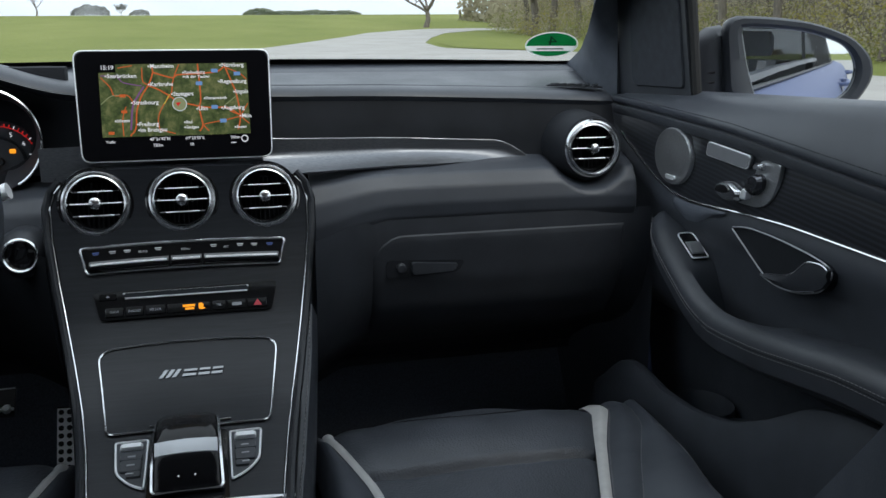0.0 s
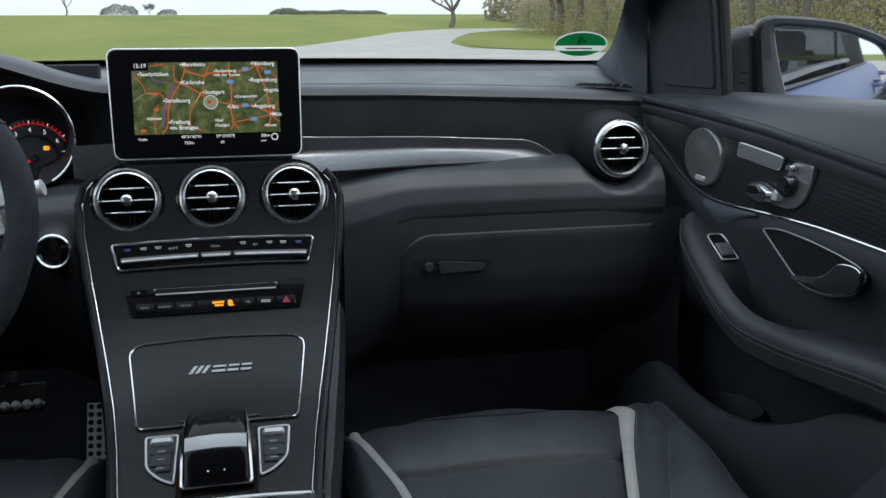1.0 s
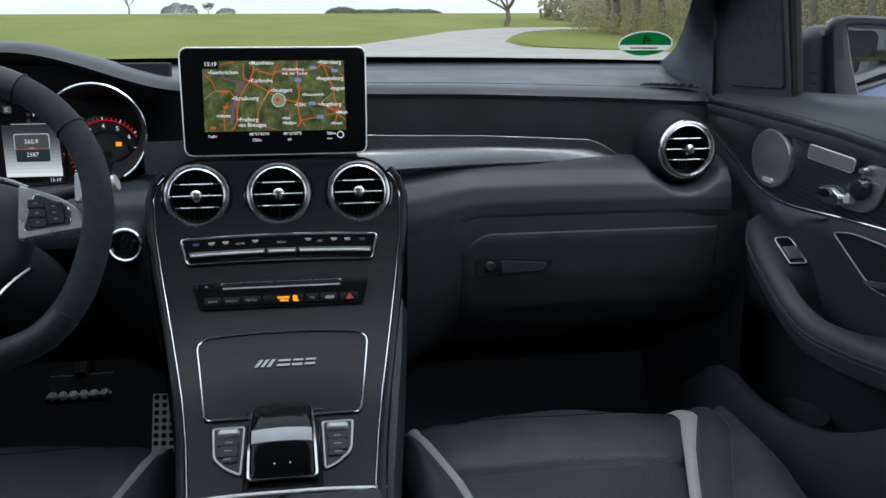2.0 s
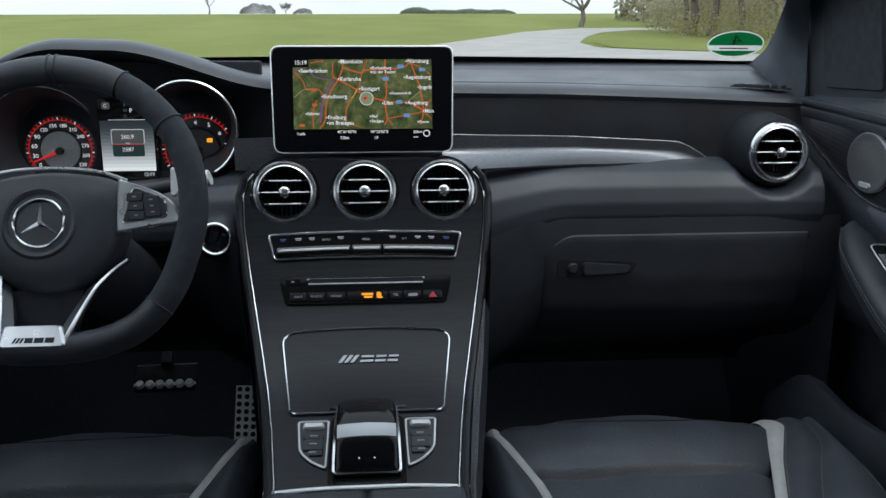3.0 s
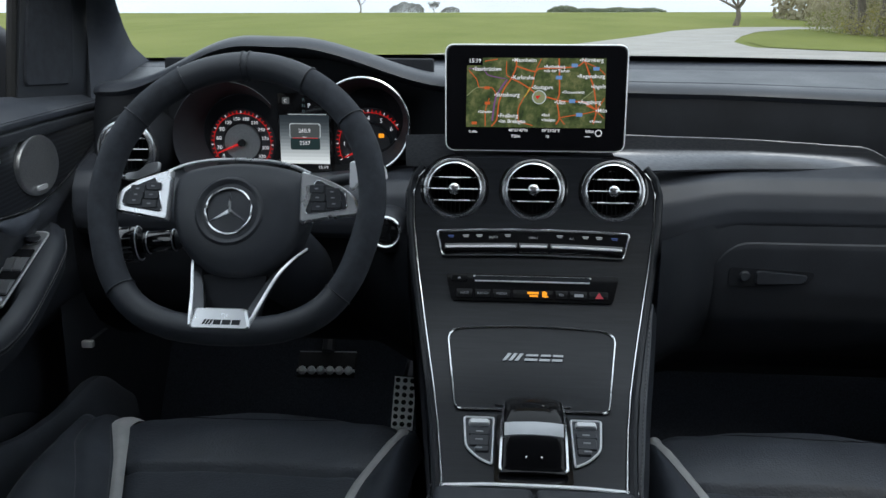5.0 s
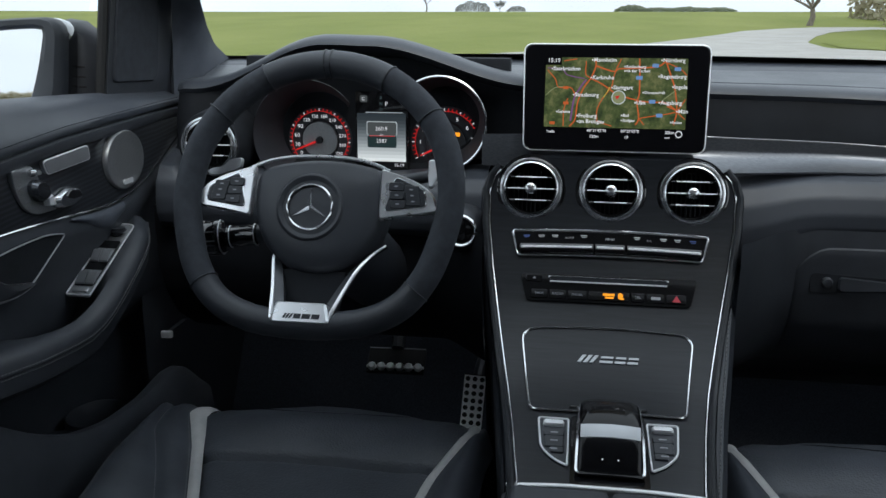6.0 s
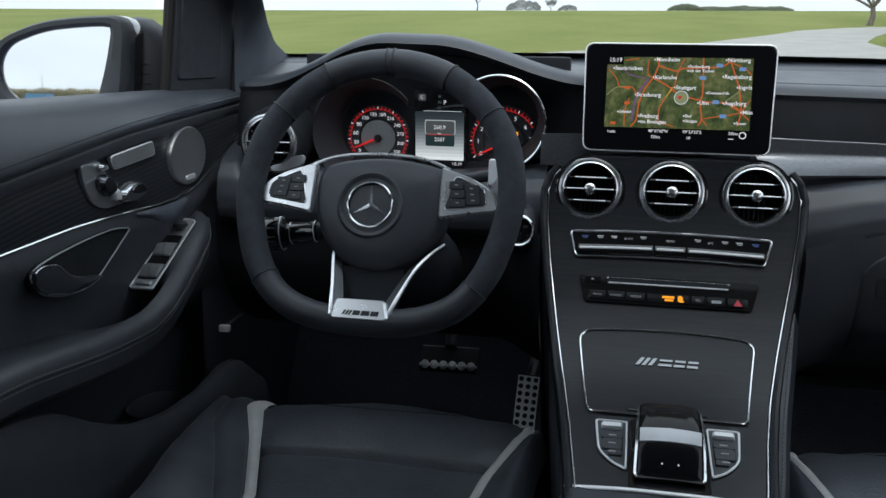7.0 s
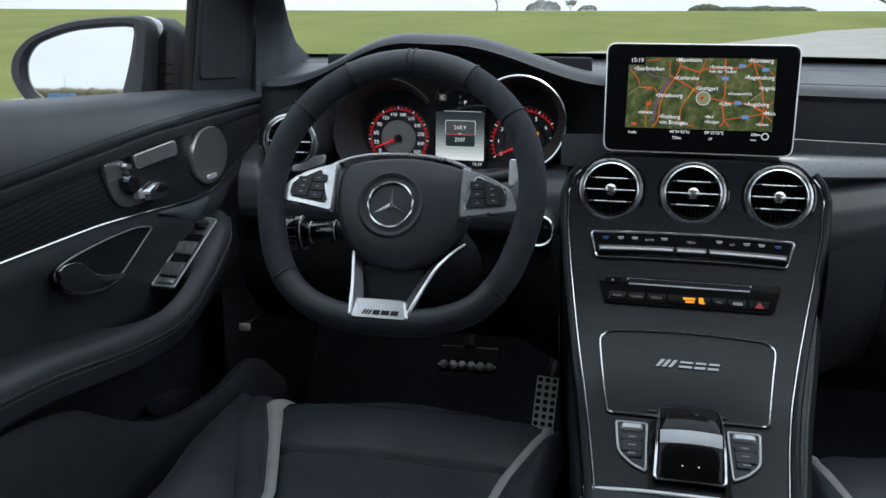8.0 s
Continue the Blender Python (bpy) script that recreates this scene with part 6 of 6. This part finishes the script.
    for x, y in ((0.757, 1.165), (0.760, 1.055)):
        part("bottle_ring", loft([[at(x + r * 0.8 * math.cos(a), y + r * math.sin(a), z) for a in steps(0, 2 * math.pi, 32)[:-1]] for r, z in ((0.046, 0.56), (0.048, 0.643), (0.050, 0.648), (0.052, 0.643), (0.053, 0.56))], True, False), MOULDED, door, "bottle holder cup")
    win = part("side_window", surface(lambda y, a: at(0.772 - 0.13 * a, y - 0.02 * a, 1.10 + 0.37 * a), steps(-0.1, 1.2, 4), steps(0, 1, 3)), GLASS, door, "clear side window")
    win.visible_shadow = False
    if side < 0:
        door.location = (0.010, 0.006, -0.009)
    return door


car_door(1, "black leather and ash front passenger door with one window switch")
car_door(-1, "black leather and ash driver's door with four window switches")


# ---- outside mirrors and flank ----
def side_mirror(side, centre, normal, label):
    m = thing("side_mirror", label, "mirror", "door mirrors")
    n = Vector(normal).normalized()
    F = frame_of(centre, (n.y * -1, n.x, 0), Vector((0, 0, 1)) - n * n.z)
    glass = rounded([(-0.084, 0.0585), (-0.047, 0.0575), (0.0155, 0.0515), (0.067, 0.032), (0.084, 0.006), (0.082, -0.028), (0.060, -0.051), (-0.054, -0.050), (-0.071, 0.0)], [0.010, 0.03, 0.03, 0.03, 0.02, 0.03, 0.02, 0.015, 0.03], 6)
    shell = rounded([(-0.109, 0.058), (-0.096, 0.0735), (-0.047, 0.0725), (0.020, 0.065), (0.078, 0.042), (0.105, 0.0138), (0.110, -0.0147), (0.090, -0.052), (0.060, -0.066), (-0.070, -0.064), (-0.100, -0.045)], 0.03, 6)

    def spoked(outline):
        """The outline met by 72 spokes from its middle."""
        out = []
        for k in range(72):
            a = 2 * math.pi * k / 72
            d = Vector((math.cos(a), math.sin(a)))
            far = 0.0
            for p, q in zip(outline, outline[1:] + outline[:1]):
                e = q - p
                den = d.x * e.y - d.y * e.x
                if abs(den) > 1e-12:
                    r, t = (p.x * e.y - p.y * e.x) / den, (p.x * d.y - p.y * d.x) / den
                    if r > 0 and -1e-9 <= t <= 1 + 1e-9:
                        far = max(far, r)
            out.append(Vector((side * d.x * far, d.y * far)))
        return out
    inner, outer = spoked(glass), spoked(shell)

    def put(q, k, h):
        return F @ Vector((q.x * k, -h, q.y * k))

    def between(f, h):
        return [put(p.lerp(q, f), 1.0, h) for p, q in zip(inner, outer)]
    bow = 1 / 2.8 if side > 0 else 0.0
    rings = [[put(q, k, -bow * (q.length * k) ** 2) for q in inner] for k in (1.0, 0.9, 0.8, 0.7, 0.6, 0.5, 0.4, 0.3, 0.2, 0.1, 0.02)]
    part("glass", loft([[put(q, 1.0, -0.008) for q in inner]] + rings), MIRROR, m, "silvered mirror glass")
    part("frame", loft([between(f, h) for f, h in ((0.0, -0.001), (0.02, 0.004), (0.30, 0.011), (0.75, 0.011), (0.95, 0.004), (1.0, -0.008), (1.0, -0.022))], True, False), PLASTIC, m, "black frame")
    part("glass_rim", tube([put(q, 0.995, 0.001) for q in inner], 0.0008, 5, True), SATIN, m, "thin bright glass edge")
    part("housing", loft([[put(q, k, h) for q in outer] for k, h in ((1.0, -0.0215), (1.0, -0.05), (0.95, -0.08), (0.82, -0.11), (0.5, -0.13), (0.1, -0.138))], True, True), PIANO, m, "dark glossy mirror housing")
    shift = 0.0 if side > 0 else 0.022
    part("inner_shell", loft([[Vector((side * x, y + shift, z)) for y, z in ((y0, z0), (y1, z0), (y1, z1 - 0.02), ((y0 + y1) / 2, z1), (y0 + 0.012, z1 - 0.003), (y0, z1 - 0.012))] for x, y0, y1, z0, z1 in ((0.744, 1.290, 1.35, 1.085, 1.166), (0.757, 1.275, 1.35, 1.085, 1.178), (0.772, 1.262, 1.345, 1.087, 1.196), (0.786, 1.252, 1.34, 1.087, 1.210), (0.81, 1.25, 1.335, 1.09, 1.214))]), PLASTIC, m, "gloss black mirror foot shell")
    for k in range(4):
        part("rib", tube([(side * 0.745, 1.290 + shift, 1.10 + 0.013 * k), (side * 0.785, 1.2525 + shift, 1.10 + 0.015 * k)], 0.0016, 5), RUBBER, m)
    return m


side_mirror(1, (0.886, 1.20, 1.154), (-0.3837, -0.925, 0.003), "black passenger side door mirror showing the car's flank")
side_mirror(-1, (-0.876, 1.20, 1.143), (0.165, -0.985, 0.048), "black driver side door mirror showing grey sky")
body = thing("parked_car", "blue grey painted car flanks with dark rear glass", "car")
for side in (1, -1):
    def flank_skin(y, k, side=side):
        taper = 0.05 * smooth01((-0.9 - y) / 1.2)
        prof = ((0.775, 1.10), (0.80, 1.092), (0.86, 1.07), (0.905, 1.03), (0.925, 0.96), (0.92, 0.8), (0.925, 0.6), (0.90, 0.42))
        x, z = prof[k]
        return Vector((side * (x - taper), y, z))
    part("flank", surface(flank_skin, steps(-2.0, 1.25, 30), range(8)), PAINT, body, "blue grey painted flank")
    part("rear_glass", surface(lambda y, a, side=side: Vector((side * (0.768 - 0.13 * a - 0.05 * smooth01((-0.9 - y) / 1.2)), y, 1.10 + 0.36 * a)), steps(-1.9, -0.12, 8), steps(0, 1, 3)), TINT, body, "dark tinted rear side glass")
    part("window_line", tube([(side * 0.782, 1.2, 1.103), (side * 0.782, -0.9, 1.104), (side * 0.745, -1.9, 1.106)], 0.006, 6), PLASTIC, body, "black window moulding")
    for y in (-0.02, -0.98):
        h = part("door_handle", tube(curve_points([(side * 0.890, y + 0.1, 1.03), (side * 0.935, y + 0.07, 1.032), (side * 0.935, y - 0.07, 1.034), (side * 0.890, y - 0.1, 1.03)], 5), 0.011, 8), PAINT, body, "painted pull handle")
        # black disc on the flank stands in for shade in the handle's hollow
        part("handle_hollow_disc", loft([[(side * x, y + 0.055 * k * math.cos(a), 1.012 + 0.05 * k * math.sin(a)) for a in steps(0, 2 * math.pi, 24)[:-1]] for k, x in ((1.0, 0.9195), (0.8, 0.9205), (0.02, 0.921))]), PIANO, h, "dark disc painted for the shaded hollow behind the handle")
        part("handle_strip", tube([(side * 0.946, y + 0.06, 1.033), (side * 0.946, y - 0.06, 1.035)], 0.004, 6), CHROME, h)


part("roof", surface(lambda x, y: Vector((x, y, 1.585 - 0.07 * (x / 0.62) ** 2 - 0.06 * smooth01((y - 0.3) / 0.5) - 0.16 * smooth01((-0.5 - y) / 0.9))), steps(-0.66, 0.66, 12), steps(-1.35, 0.80, 14)), PAINT, body, "blue grey painted roof")
part("rear_window", surface(lambda x, a: Vector((x * (1 - 0.12 * a), -1.37 + 0.10 * a, 1.08 + 0.36 * a)), steps(-0.74, 0.74, 6), steps(0, 1, 3)), TINT, body, "dark tinted rear window")
part("bonnet", surface(lambda x, y: Vector((x * (0.92 - 0.12 * smooth01((y - 2.1) / 0.6)), y, 1.06 - 0.03 * x * x - 0.10 * smooth01((y - 1.9) / 0.8) - 0.3 * smooth01((y - 2.62) / 0.1))), steps(-1, 1, 12), steps(1.74, 2.72, 18)), PAINT, body, "blue grey painted bonnet")
part("front", box(-0.80, 0.80, 2.55, 2.70, 0.25, 0.72, 0.04), PLASTIC, body, "black front bumper")
part("tail", box(-0.84, 0.84, -2.02, -1.36, 0.30, 1.08, 0.06), PAINT, body, "blue grey painted tail")
for side in (1, -1):
    part("wing", surface(lambda y, a, side=side: Vector((side * (0.925 - 0.10 * a * a - 0.10 * smooth01((y - 2.2) / 0.5)), y, 0.42 + (0.62 - 0.1 * smooth01((y - 1.9) / 0.8)) * a)), steps(1.25, 2.66, 12), steps(0, 1, 6)), PAINT, body, "blue grey painted wing")
    for y in (2.05, -1.0):
        w = part("wheel", moved(lathe([(0.0, -0.09), (0.12, -0.10), (0.235, -0.085), (0.24, 0.09), (0.0, 0.09)], 32), Matrix.Translation((side * 0.86, y, 0.36)) @ pose(0, 0, 0, 0, 0, 90 * side)), SATIN, body, "grey alloy wheel")
        part("tyre", moved(lathe([(0.24, -0.09), (0.30, -0.115), (0.355, -0.10), (0.36, 0.0), (0.355, 0.10), (0.30, 0.115), (0.24, 0.09)], 32), Matrix.Translation((side * 0.86, y, 0.36)) @ pose(0, 0, 0, 0, 0, 90 * side)), RUBBER, w, "black tyre")


# ---- seats ----
def car_seat(side, label, reach):
    seat = thing("bucket_seat", label, "car seat", "front seats")
    FRONT = [(0.13, 1.175), (0.19, 1.20), (0.27, 1.242), (0.41, 1.250), (0.53, 1.222), (0.60, 1.20), (0.66, 1.155)]
    # borders of the panels from the tunnel outwards, as (y, x)
    B = [[(0.5, 0.160), (1.08, 0.148), (1.2, 0.140)],
         [(0.5, 0.270), (0.85, 0.232), (0.965, 0.209), (1.005, 0.204), (1.06, 0.190), (1.125, 0.172), (1.15, 0.158), (1.2, 0.150)],
         [(0.5, 0.282), (0.85, 0.244), (0.965, 0.221), (1.005, 0.217), (1.06, 0.203), (1.125, 0.186), (1.15, 0.174), (1.2, 0.166)],
         [(0.5, 0.440), (0.918, 0.474), (1.055, 0.525), (1.10, 0.541), (1.177, 0.570)],
         [(0.5, 0.455), (0.918, 0.489), (1.055, 0.542), (1.10, 0.563), (1.177, 0.600)],
         [(0.5, 0.500), (0.9, 0.522), (1.0, 0.566), (1.087, 0.610), (1.2, 0.622)], [(0.5, 0.62), (0.898, 0.629), (0.96, 0.638), (1.026, 0.643), (1.126, 0.638), (1.2, 0.628)]]

    def crown(x):
        t = abs(x - 0.39) / 0.2
        return 0.655 + 0.012 * smooth01((t - 0.6) / 0.5) - 0.05 * max(0.0, (abs(x - 0.395) - 0.225) / 0.03) ** 2

    def skin(i, a, v, puff=0.005, lift=0.0):
        """Panel i, a across it, v from the back (0) over the edge (1) down the front (2)."""
        if v <= 1:
            y = 0.5 + 0.64 * v
        else:
            y = 1.14
        x0, x1 = lerp_table(B[i], y), lerp_table(B[i + 1], y)
        x = x0 + (x1 - x0) * a
        z = crown(x) + puff * math.sin(math.pi * a) + lift
        if v > 1:
            yf = lerp_table(FRONT, x)
            ang = min(1.0, (v - 1) / 0.5) * math.pi / 2
            y = 1.14 + (yf - 1.14) * math.sin(ang)
            z = z - 0.055 * (1 - math.cos(ang)) - 0.2 * max(0.0, v - 1.5) * 2
        return Vector((side * x, y, z))
    front = steps(1, 1.5, 8) + [1.6, 2.0]
    vs = steps(0, 1, 30) + front[1:]
    part("inner_bolster", surface(lambda a, v: skin(0, a, v, 0.012), steps(0, 1, 8), vs), SEAT, seat, "padded leather inner bolster")
    part("inner_stripe", surface(lambda a, v: skin(1, a, v, 0.003, 0.001), steps(0, 1, 4), vs), STRIPE, seat, "light grey leather stripe")

    def centre(a, v, split=1.040):
        q = skin(2, a, v, 0.005 + 0.010 * smooth01((v - 0.82) / 0.12))
        y = abs(q.y)
        groove = 0.012 * math.exp(-((q.y - split) / 0.007) ** 2) if v <= 1 else 0.0
        puffed = 0.008 * math.sin(math.pi * min(1.0, max(0.0, (q.y - split) / 0.15))) if v <= 1.3 else 0.0
        ends = -0.006 * math.exp(-(min(a, 1 - a) / 0.03) ** 2)
        wr = 0.0018 * noise.noise(Vector((q.x * 18, q.y * 30, side)))
        return q + Vector((0, 0, puffed - groove + ends + wr))
    cv = steps(0, 0.80, 14) + steps(0.81, 0.89, 22) + steps(0.90, 1, 5) + front[1:]
    part("centre_panel", surface(centre, [0, 0.01, 0.03, 0.06] + steps(0.1, 0.9, 14) + [0.94, 0.97, 0.99, 1.0], cv), PERF, seat, "perforated leather centre panel with a cross seam")
    arc = [centre(a, v) + Vector((0, 0, 0.0004)) for a, v in ((0.24, 1.16), (0.3, 1.10), (0.4, 1.05), (0.55, 1.03), (0.7, 1.05), (0.8, 1.10), (0.85, 1.16))]
    part("centre_seam", tube(curve_points(arc, 5), 0.0008, 4), DARK, seat, "curved seam")
    part("outer_stripe", surface(lambda a, v: skin(3, a, v, 0.004, 0.001), steps(0, 1, 4), vs), STRIPE, seat, "light grey leather stripe")
    part("outer_bolster", surface(lambda a, v: skin(4, a, v, 0.006), steps(0, 1, 8), vs), SEAT, seat, "padded leather outer bolster")
    def flank_pad(a, v):
        q = skin(5, min(1.0, a), v, 0.010)
        return q - Vector((0, 0, 0.03 * max(0.0, (a - 0.75) / 0.25) ** 2 + 0.25 * max(0.0, a - 1.0)))
    part("side_seam", stitches(curve_points([flank_pad(a, (y - 0.5) / 0.64) + Vector((0, 0, 0.0006)) for a, y in ((0.1, 1.085), (0.45, 1.06), (0.70, 1.02), (0.78, 0.95), (0.76, 0.895), (0.74, 0.80))], 6)), THREAD, seat, "grey curved stitching")
    part("outer_side", surface(flank_pad, steps(0, 1, 10) + [1.3, 1.8], vs), SEAT, seat, "padded leather side panel")
    part("stitching", stitches([skin(5, 0.0, v) + Vector((0, 0, 0.0005)) for v in vs[4:-3]]), THREAD, seat, "grey stitching")
    part("stitching", stitches([skin(4, 0.06, v, 0.006) + Vector((0, 0, 0.0004)) for v in vs[4:-3]]), THREAD, seat, "grey stitching")
    part("base", loft([[Vector((side * x, y, z)) for x, y in ((0.15, 0.5), (0.645, 0.5), (0.63, 1.10), (0.40, 1.16), (0.16, 1.10))] for z in (0.45, 0.60)]), PLASTIC, seat, "black seat base")
    # backrest
    rings = []
    for z in steps(0.66, 1.14, 12):
        f = 0.46 - 0.7 * (z - 0.66)
        w = 0.24 - 0.06 * smooth01((z - 0.85) / 0.3)
        b = 0.085 * (1 - 0.6 * smooth01((z - 0.85) / 0.28))
        c = reach - 0.2 * smooth01((z - 0.95) / 0.16)
        rings.append([Vector((side * (0.395 + x), y, z)) for x, y in ((-w, f - 0.1), (-w - 0.0, f + b * 0.5), (-w + 0.03, f + b * 0.8), (-w + 0.075, f + b * 0.3), (-w + 0.1, f), (0, f - 0.012), (w - 0.1, f), (w - 0.075, f + c * 0.4), (w - 0.03, f + c), (w, f + c * 0.7), (w, f - 0.1), (0, f - 0.14))])
    part("backrest", loft(rings), SEAT, seat, "bolstered leather backrest")
    part("headrest", loft([[Vector((side * (0.395 + x * k), -0.12 + y * k, z)) for x, y in ((-0.12, -0.03), (-0.11, 0.03), (0, 0.04), (0.11, 0.03), (0.12, -0.03), (0, -0.05))] for z, k in ((1.16, 0.9), (1.19, 1.0), (1.27, 1.0), (1.30, 0.85))]), SEAT, seat, "leather headrest")
    return seat


PERF = material("perforated_leather", (0.03, 0.031, 0.034), 0.5)
vary(PERF, cool(0.038), cool(0.060), 12)
relief(PERF, "cells", 330, 0.45, 0.0012)
car_seat(1, "black leather passenger seat with light grey bolster stripes", 0.318)
car_seat(-1, "black leather driver's seat with light grey bolster stripes", 0.268)

# ---- pedals and small parts of the footwell ----
brake = thing("brake_pedal", "steel faced brake pedal with rubber studs", "pedal")
BR = frame_of((-0.362, 1.548, 0.60), (1, 0, 0.02), (0, 0.78, 0.63))
part("plate", moved(box(-0.054, 0.054, -0.004, 0.006, -0.026, 0.026, 0.003), BR), RUBBER, brake, "black rubber pad")
part("face_plate", moved(box(-0.054, 0.054, -0.0065, -0.004, -0.0190, -0.0135, 0.001), BR), STEEL, brake, "brushed steel strip")
for k in range(6):
    part("stud", moved(lathe([(0, -0.013), (0.0055, -0.0125), (0.0075, -0.0095), (0.0075, -0.004)], 16), BR @ Matrix.Translation((-0.043 + 0.0172 * k, 0, -0.0165))), STEEL, brake, "round stud")
part("upper_edge", moved(tube([(-0.053, -0.004, 0.024), (0.053, -0.004, 0.024)], 0.0012, 6), BR), SATIN, brake)
part("arm", tube([(-0.362, 1.56, 0.62), (-0.362, 1.66, 0.72), (-0.362, 1.74, 0.86)], 0.012, 8), PLASTIC, brake)
gas = thing("accelerator_pedal", "perforated steel accelerator pedal", "pedal")
GA = frame_of((-0.2005, 1.386, 0.596), (1, 0, -0.05), (0.14, 0.34, 0.93)) @ Matrix.Scale(0.89, 4)
gbm = bmesh.new()
cell = 0.0135
for r in range(9):
    for c in range(3):
        x0, z0 = -1.5 * cell + c * cell, -5 * cell + r * cell
        outer = [(x0, z0), (x0 + cell, z0), (x0 + cell, z0 + cell), (x0, z0 + cell)]
        ring = [(x0 + cell / 2 + 0.0046 * math.cos(a), z0 + cell / 2 + 0.0046 * math.sin(a)) for a in steps(math.pi * 1.25, math.pi * 3.25, 12)[:-1]]
        ov = [gbm.verts.new((x, 0, z)) for x, z in outer]
        iv = [gbm.verts.new((x, 0, z)) for x, z in ring]
        for k in range(4):
            a, b = iv[3 * k:3 * k + 4] if k < 3 else iv[9:12] + iv[0:1], (ov[k], ov[(k + 1) % 4])
            gbm.faces.new([b[0], b[1], *reversed(a)])
bmesh.ops.remove_doubles(gbm, verts=gbm.verts, dist=1e-5)
part("plate", moved(gbm, GA), STEEL, gas, "brushed steel plate with round holes")
part("lever", tube([GA @ Vector((0, 0.012, 0.03)), GA @ Vector((0.005, 0.10, 0.10)), GA @ Vector((0.005, 0.25, 0.24))], 0.009, 8), PLASTIC, gas, "black pedal lever")
part("backing", moved(box(-0.021, 0.021, 0.004, 0.012, -0.07, 0.056, 0.002), GA), RUBBER, gas, "black rubber backing")
release = thing("bonnet_release", "small grey release lever under the dashboard", "lever")
part("tab", box(-0.7125, -0.6935, 1.325, 1.335, 0.704, 0.716, 0.003), DULL, release)
part("stem", box(-0.707, -0.699, 1.335, 1.40, 0.706, 0.713), PLASTIC, release)

# ---- sticker on the windscreen ----
sticker = thing("emission_sticker", "green oval sticker with a white field on the windscreen", "sticker")
GREEN = leaf("green_film", (0.04, 0.38, 0.17), (0.05, 0.44, 0.2), 60, 0.6)
WHITE_FILM = leaf("white_film", (0.72, 0.73, 0.71), (0.78, 0.79, 0.77), 40, 0.85)
DARKGREEN = material("dark_green_print", (0.01, 0.07, 0.035), 0.5)
ST = frame_of((0.6255, 1.528, 1.1805), (1, -0.2, 0), (0, -0.75, 0.66))


def oval(rx, rz, n=44):
    return [(rx * math.cos(a), rz * math.sin(a)) for a in steps(0, 2 * math.pi, n)[:-1]]


def on_film(a, b, h):
    return Vector((a, -h, b))


def oval_piece(b0, b1, rx=0.0435, rz=0.030):
    """The part of the oval between two heights."""
    heights = [b0 + (b1 - b0) * (0.5 - 0.5 * math.cos(math.pi * k / 16)) for k in range(17)]
    half = [(rx * math.sqrt(max(0.0, 1 - (b / rz) ** 2)), b) for b in heights]
    line = half + [(-a, b) for a, b in reversed(half)]
    return [q for k, q in enumerate(line) if abs(q[0]) > 1e-4 or k < 17]


part("rim", moved(loft([[on_film(a, b, h) for a, b in oval(rx, rz)] for rx, rz, h in ((0.0438, 0.0303, 0.0), (0.0465, 0.033, 0.0), (0.0465, 0.033, 0.0006), (0.0438, 0.0303, 0.0006), (0.0438, 0.0303, 0.0))], True, False), ST), WHITE_FILM, sticker, "white rim")
part("field", moved(slab(oval_piece(-0.0028, 0.030), 0, 0.0005, on_film), ST), GREEN, sticker, "green field")
part("field", moved(slab(oval_piece(-0.030, -0.0167), 0, 0.0005, on_film), ST), GREEN, sticker, "green field")
part("white_strip", moved(slab(oval_piece(-0.0165, -0.0030), 0, 0.0005, on_film), ST), WHITE_FILM, sticker, "white strip")
part("plain_bar", moved(slab(rect(-0.025, -0.0115, 0.022, -0.0085), 0.0010, 0.0012, on_film), ST), DARKGREEN, sticker)
flip = ST @ Matrix.Diagonal((-1, 1, 1, 1))
writing("digit", "4", 0.034, DARKGREEN, sticker, flip @ Matrix.Translation((0, 0, 0.0105)), "CENTER", 0.0016)

# ---- what the mirrors show behind ----
hedge("hedge", -125, -72, -330, 6.5, 140, DRY, "brown bushes and trees far behind the lane", 9000, 10, 0.55, 0.7)
shed = thing("building", "low blue walled building with a red roof", "building")
SHED_BLUE = material("blue_cladding", (0.12, 0.28, 0.5), 0.6)
vary(SHED_BLUE, (0.1, 0.25, 0.46), (0.14, 0.31, 0.54), 1.0)
SHED_RED = material("red_tiles", (0.25, 0.08, 0.05), 0.8)
vary(SHED_RED, (0.2, 0.06, 0.04), (0.3, 0.1, 0.06), 2.0)
part("wall", box(-95.3, -89.0, -308, -300, 0.0, 3.5), SHED_BLUE, shed, "blue clad wall", False)
part("roof", loft([[(x, -310, 0.4), (x, -304, 2.5), (x, -298, 0.4)] for x in (-88.5, -74.5)]), SHED_RED, shed, "red pitched roof", False)
part("door", box(-93.5, -91.5, -300.0, -299.9, 0.0, 2.2), PLASTIC, shed)
pole = thing("flagpole", "thin grey pole beside the blue building", "pole")
part("mast", tube([(-89.6, -299, 0), (-89.6, -299, 5), (-89.6, -299, 9)], lambda a: 0.12 - 0.05 * a, 8), SATIN, pole)
part("cap", tube([(-89.6, -299, 9), (-89.6, -299, 9.15)], 0.12, 8), SATIN, pole)
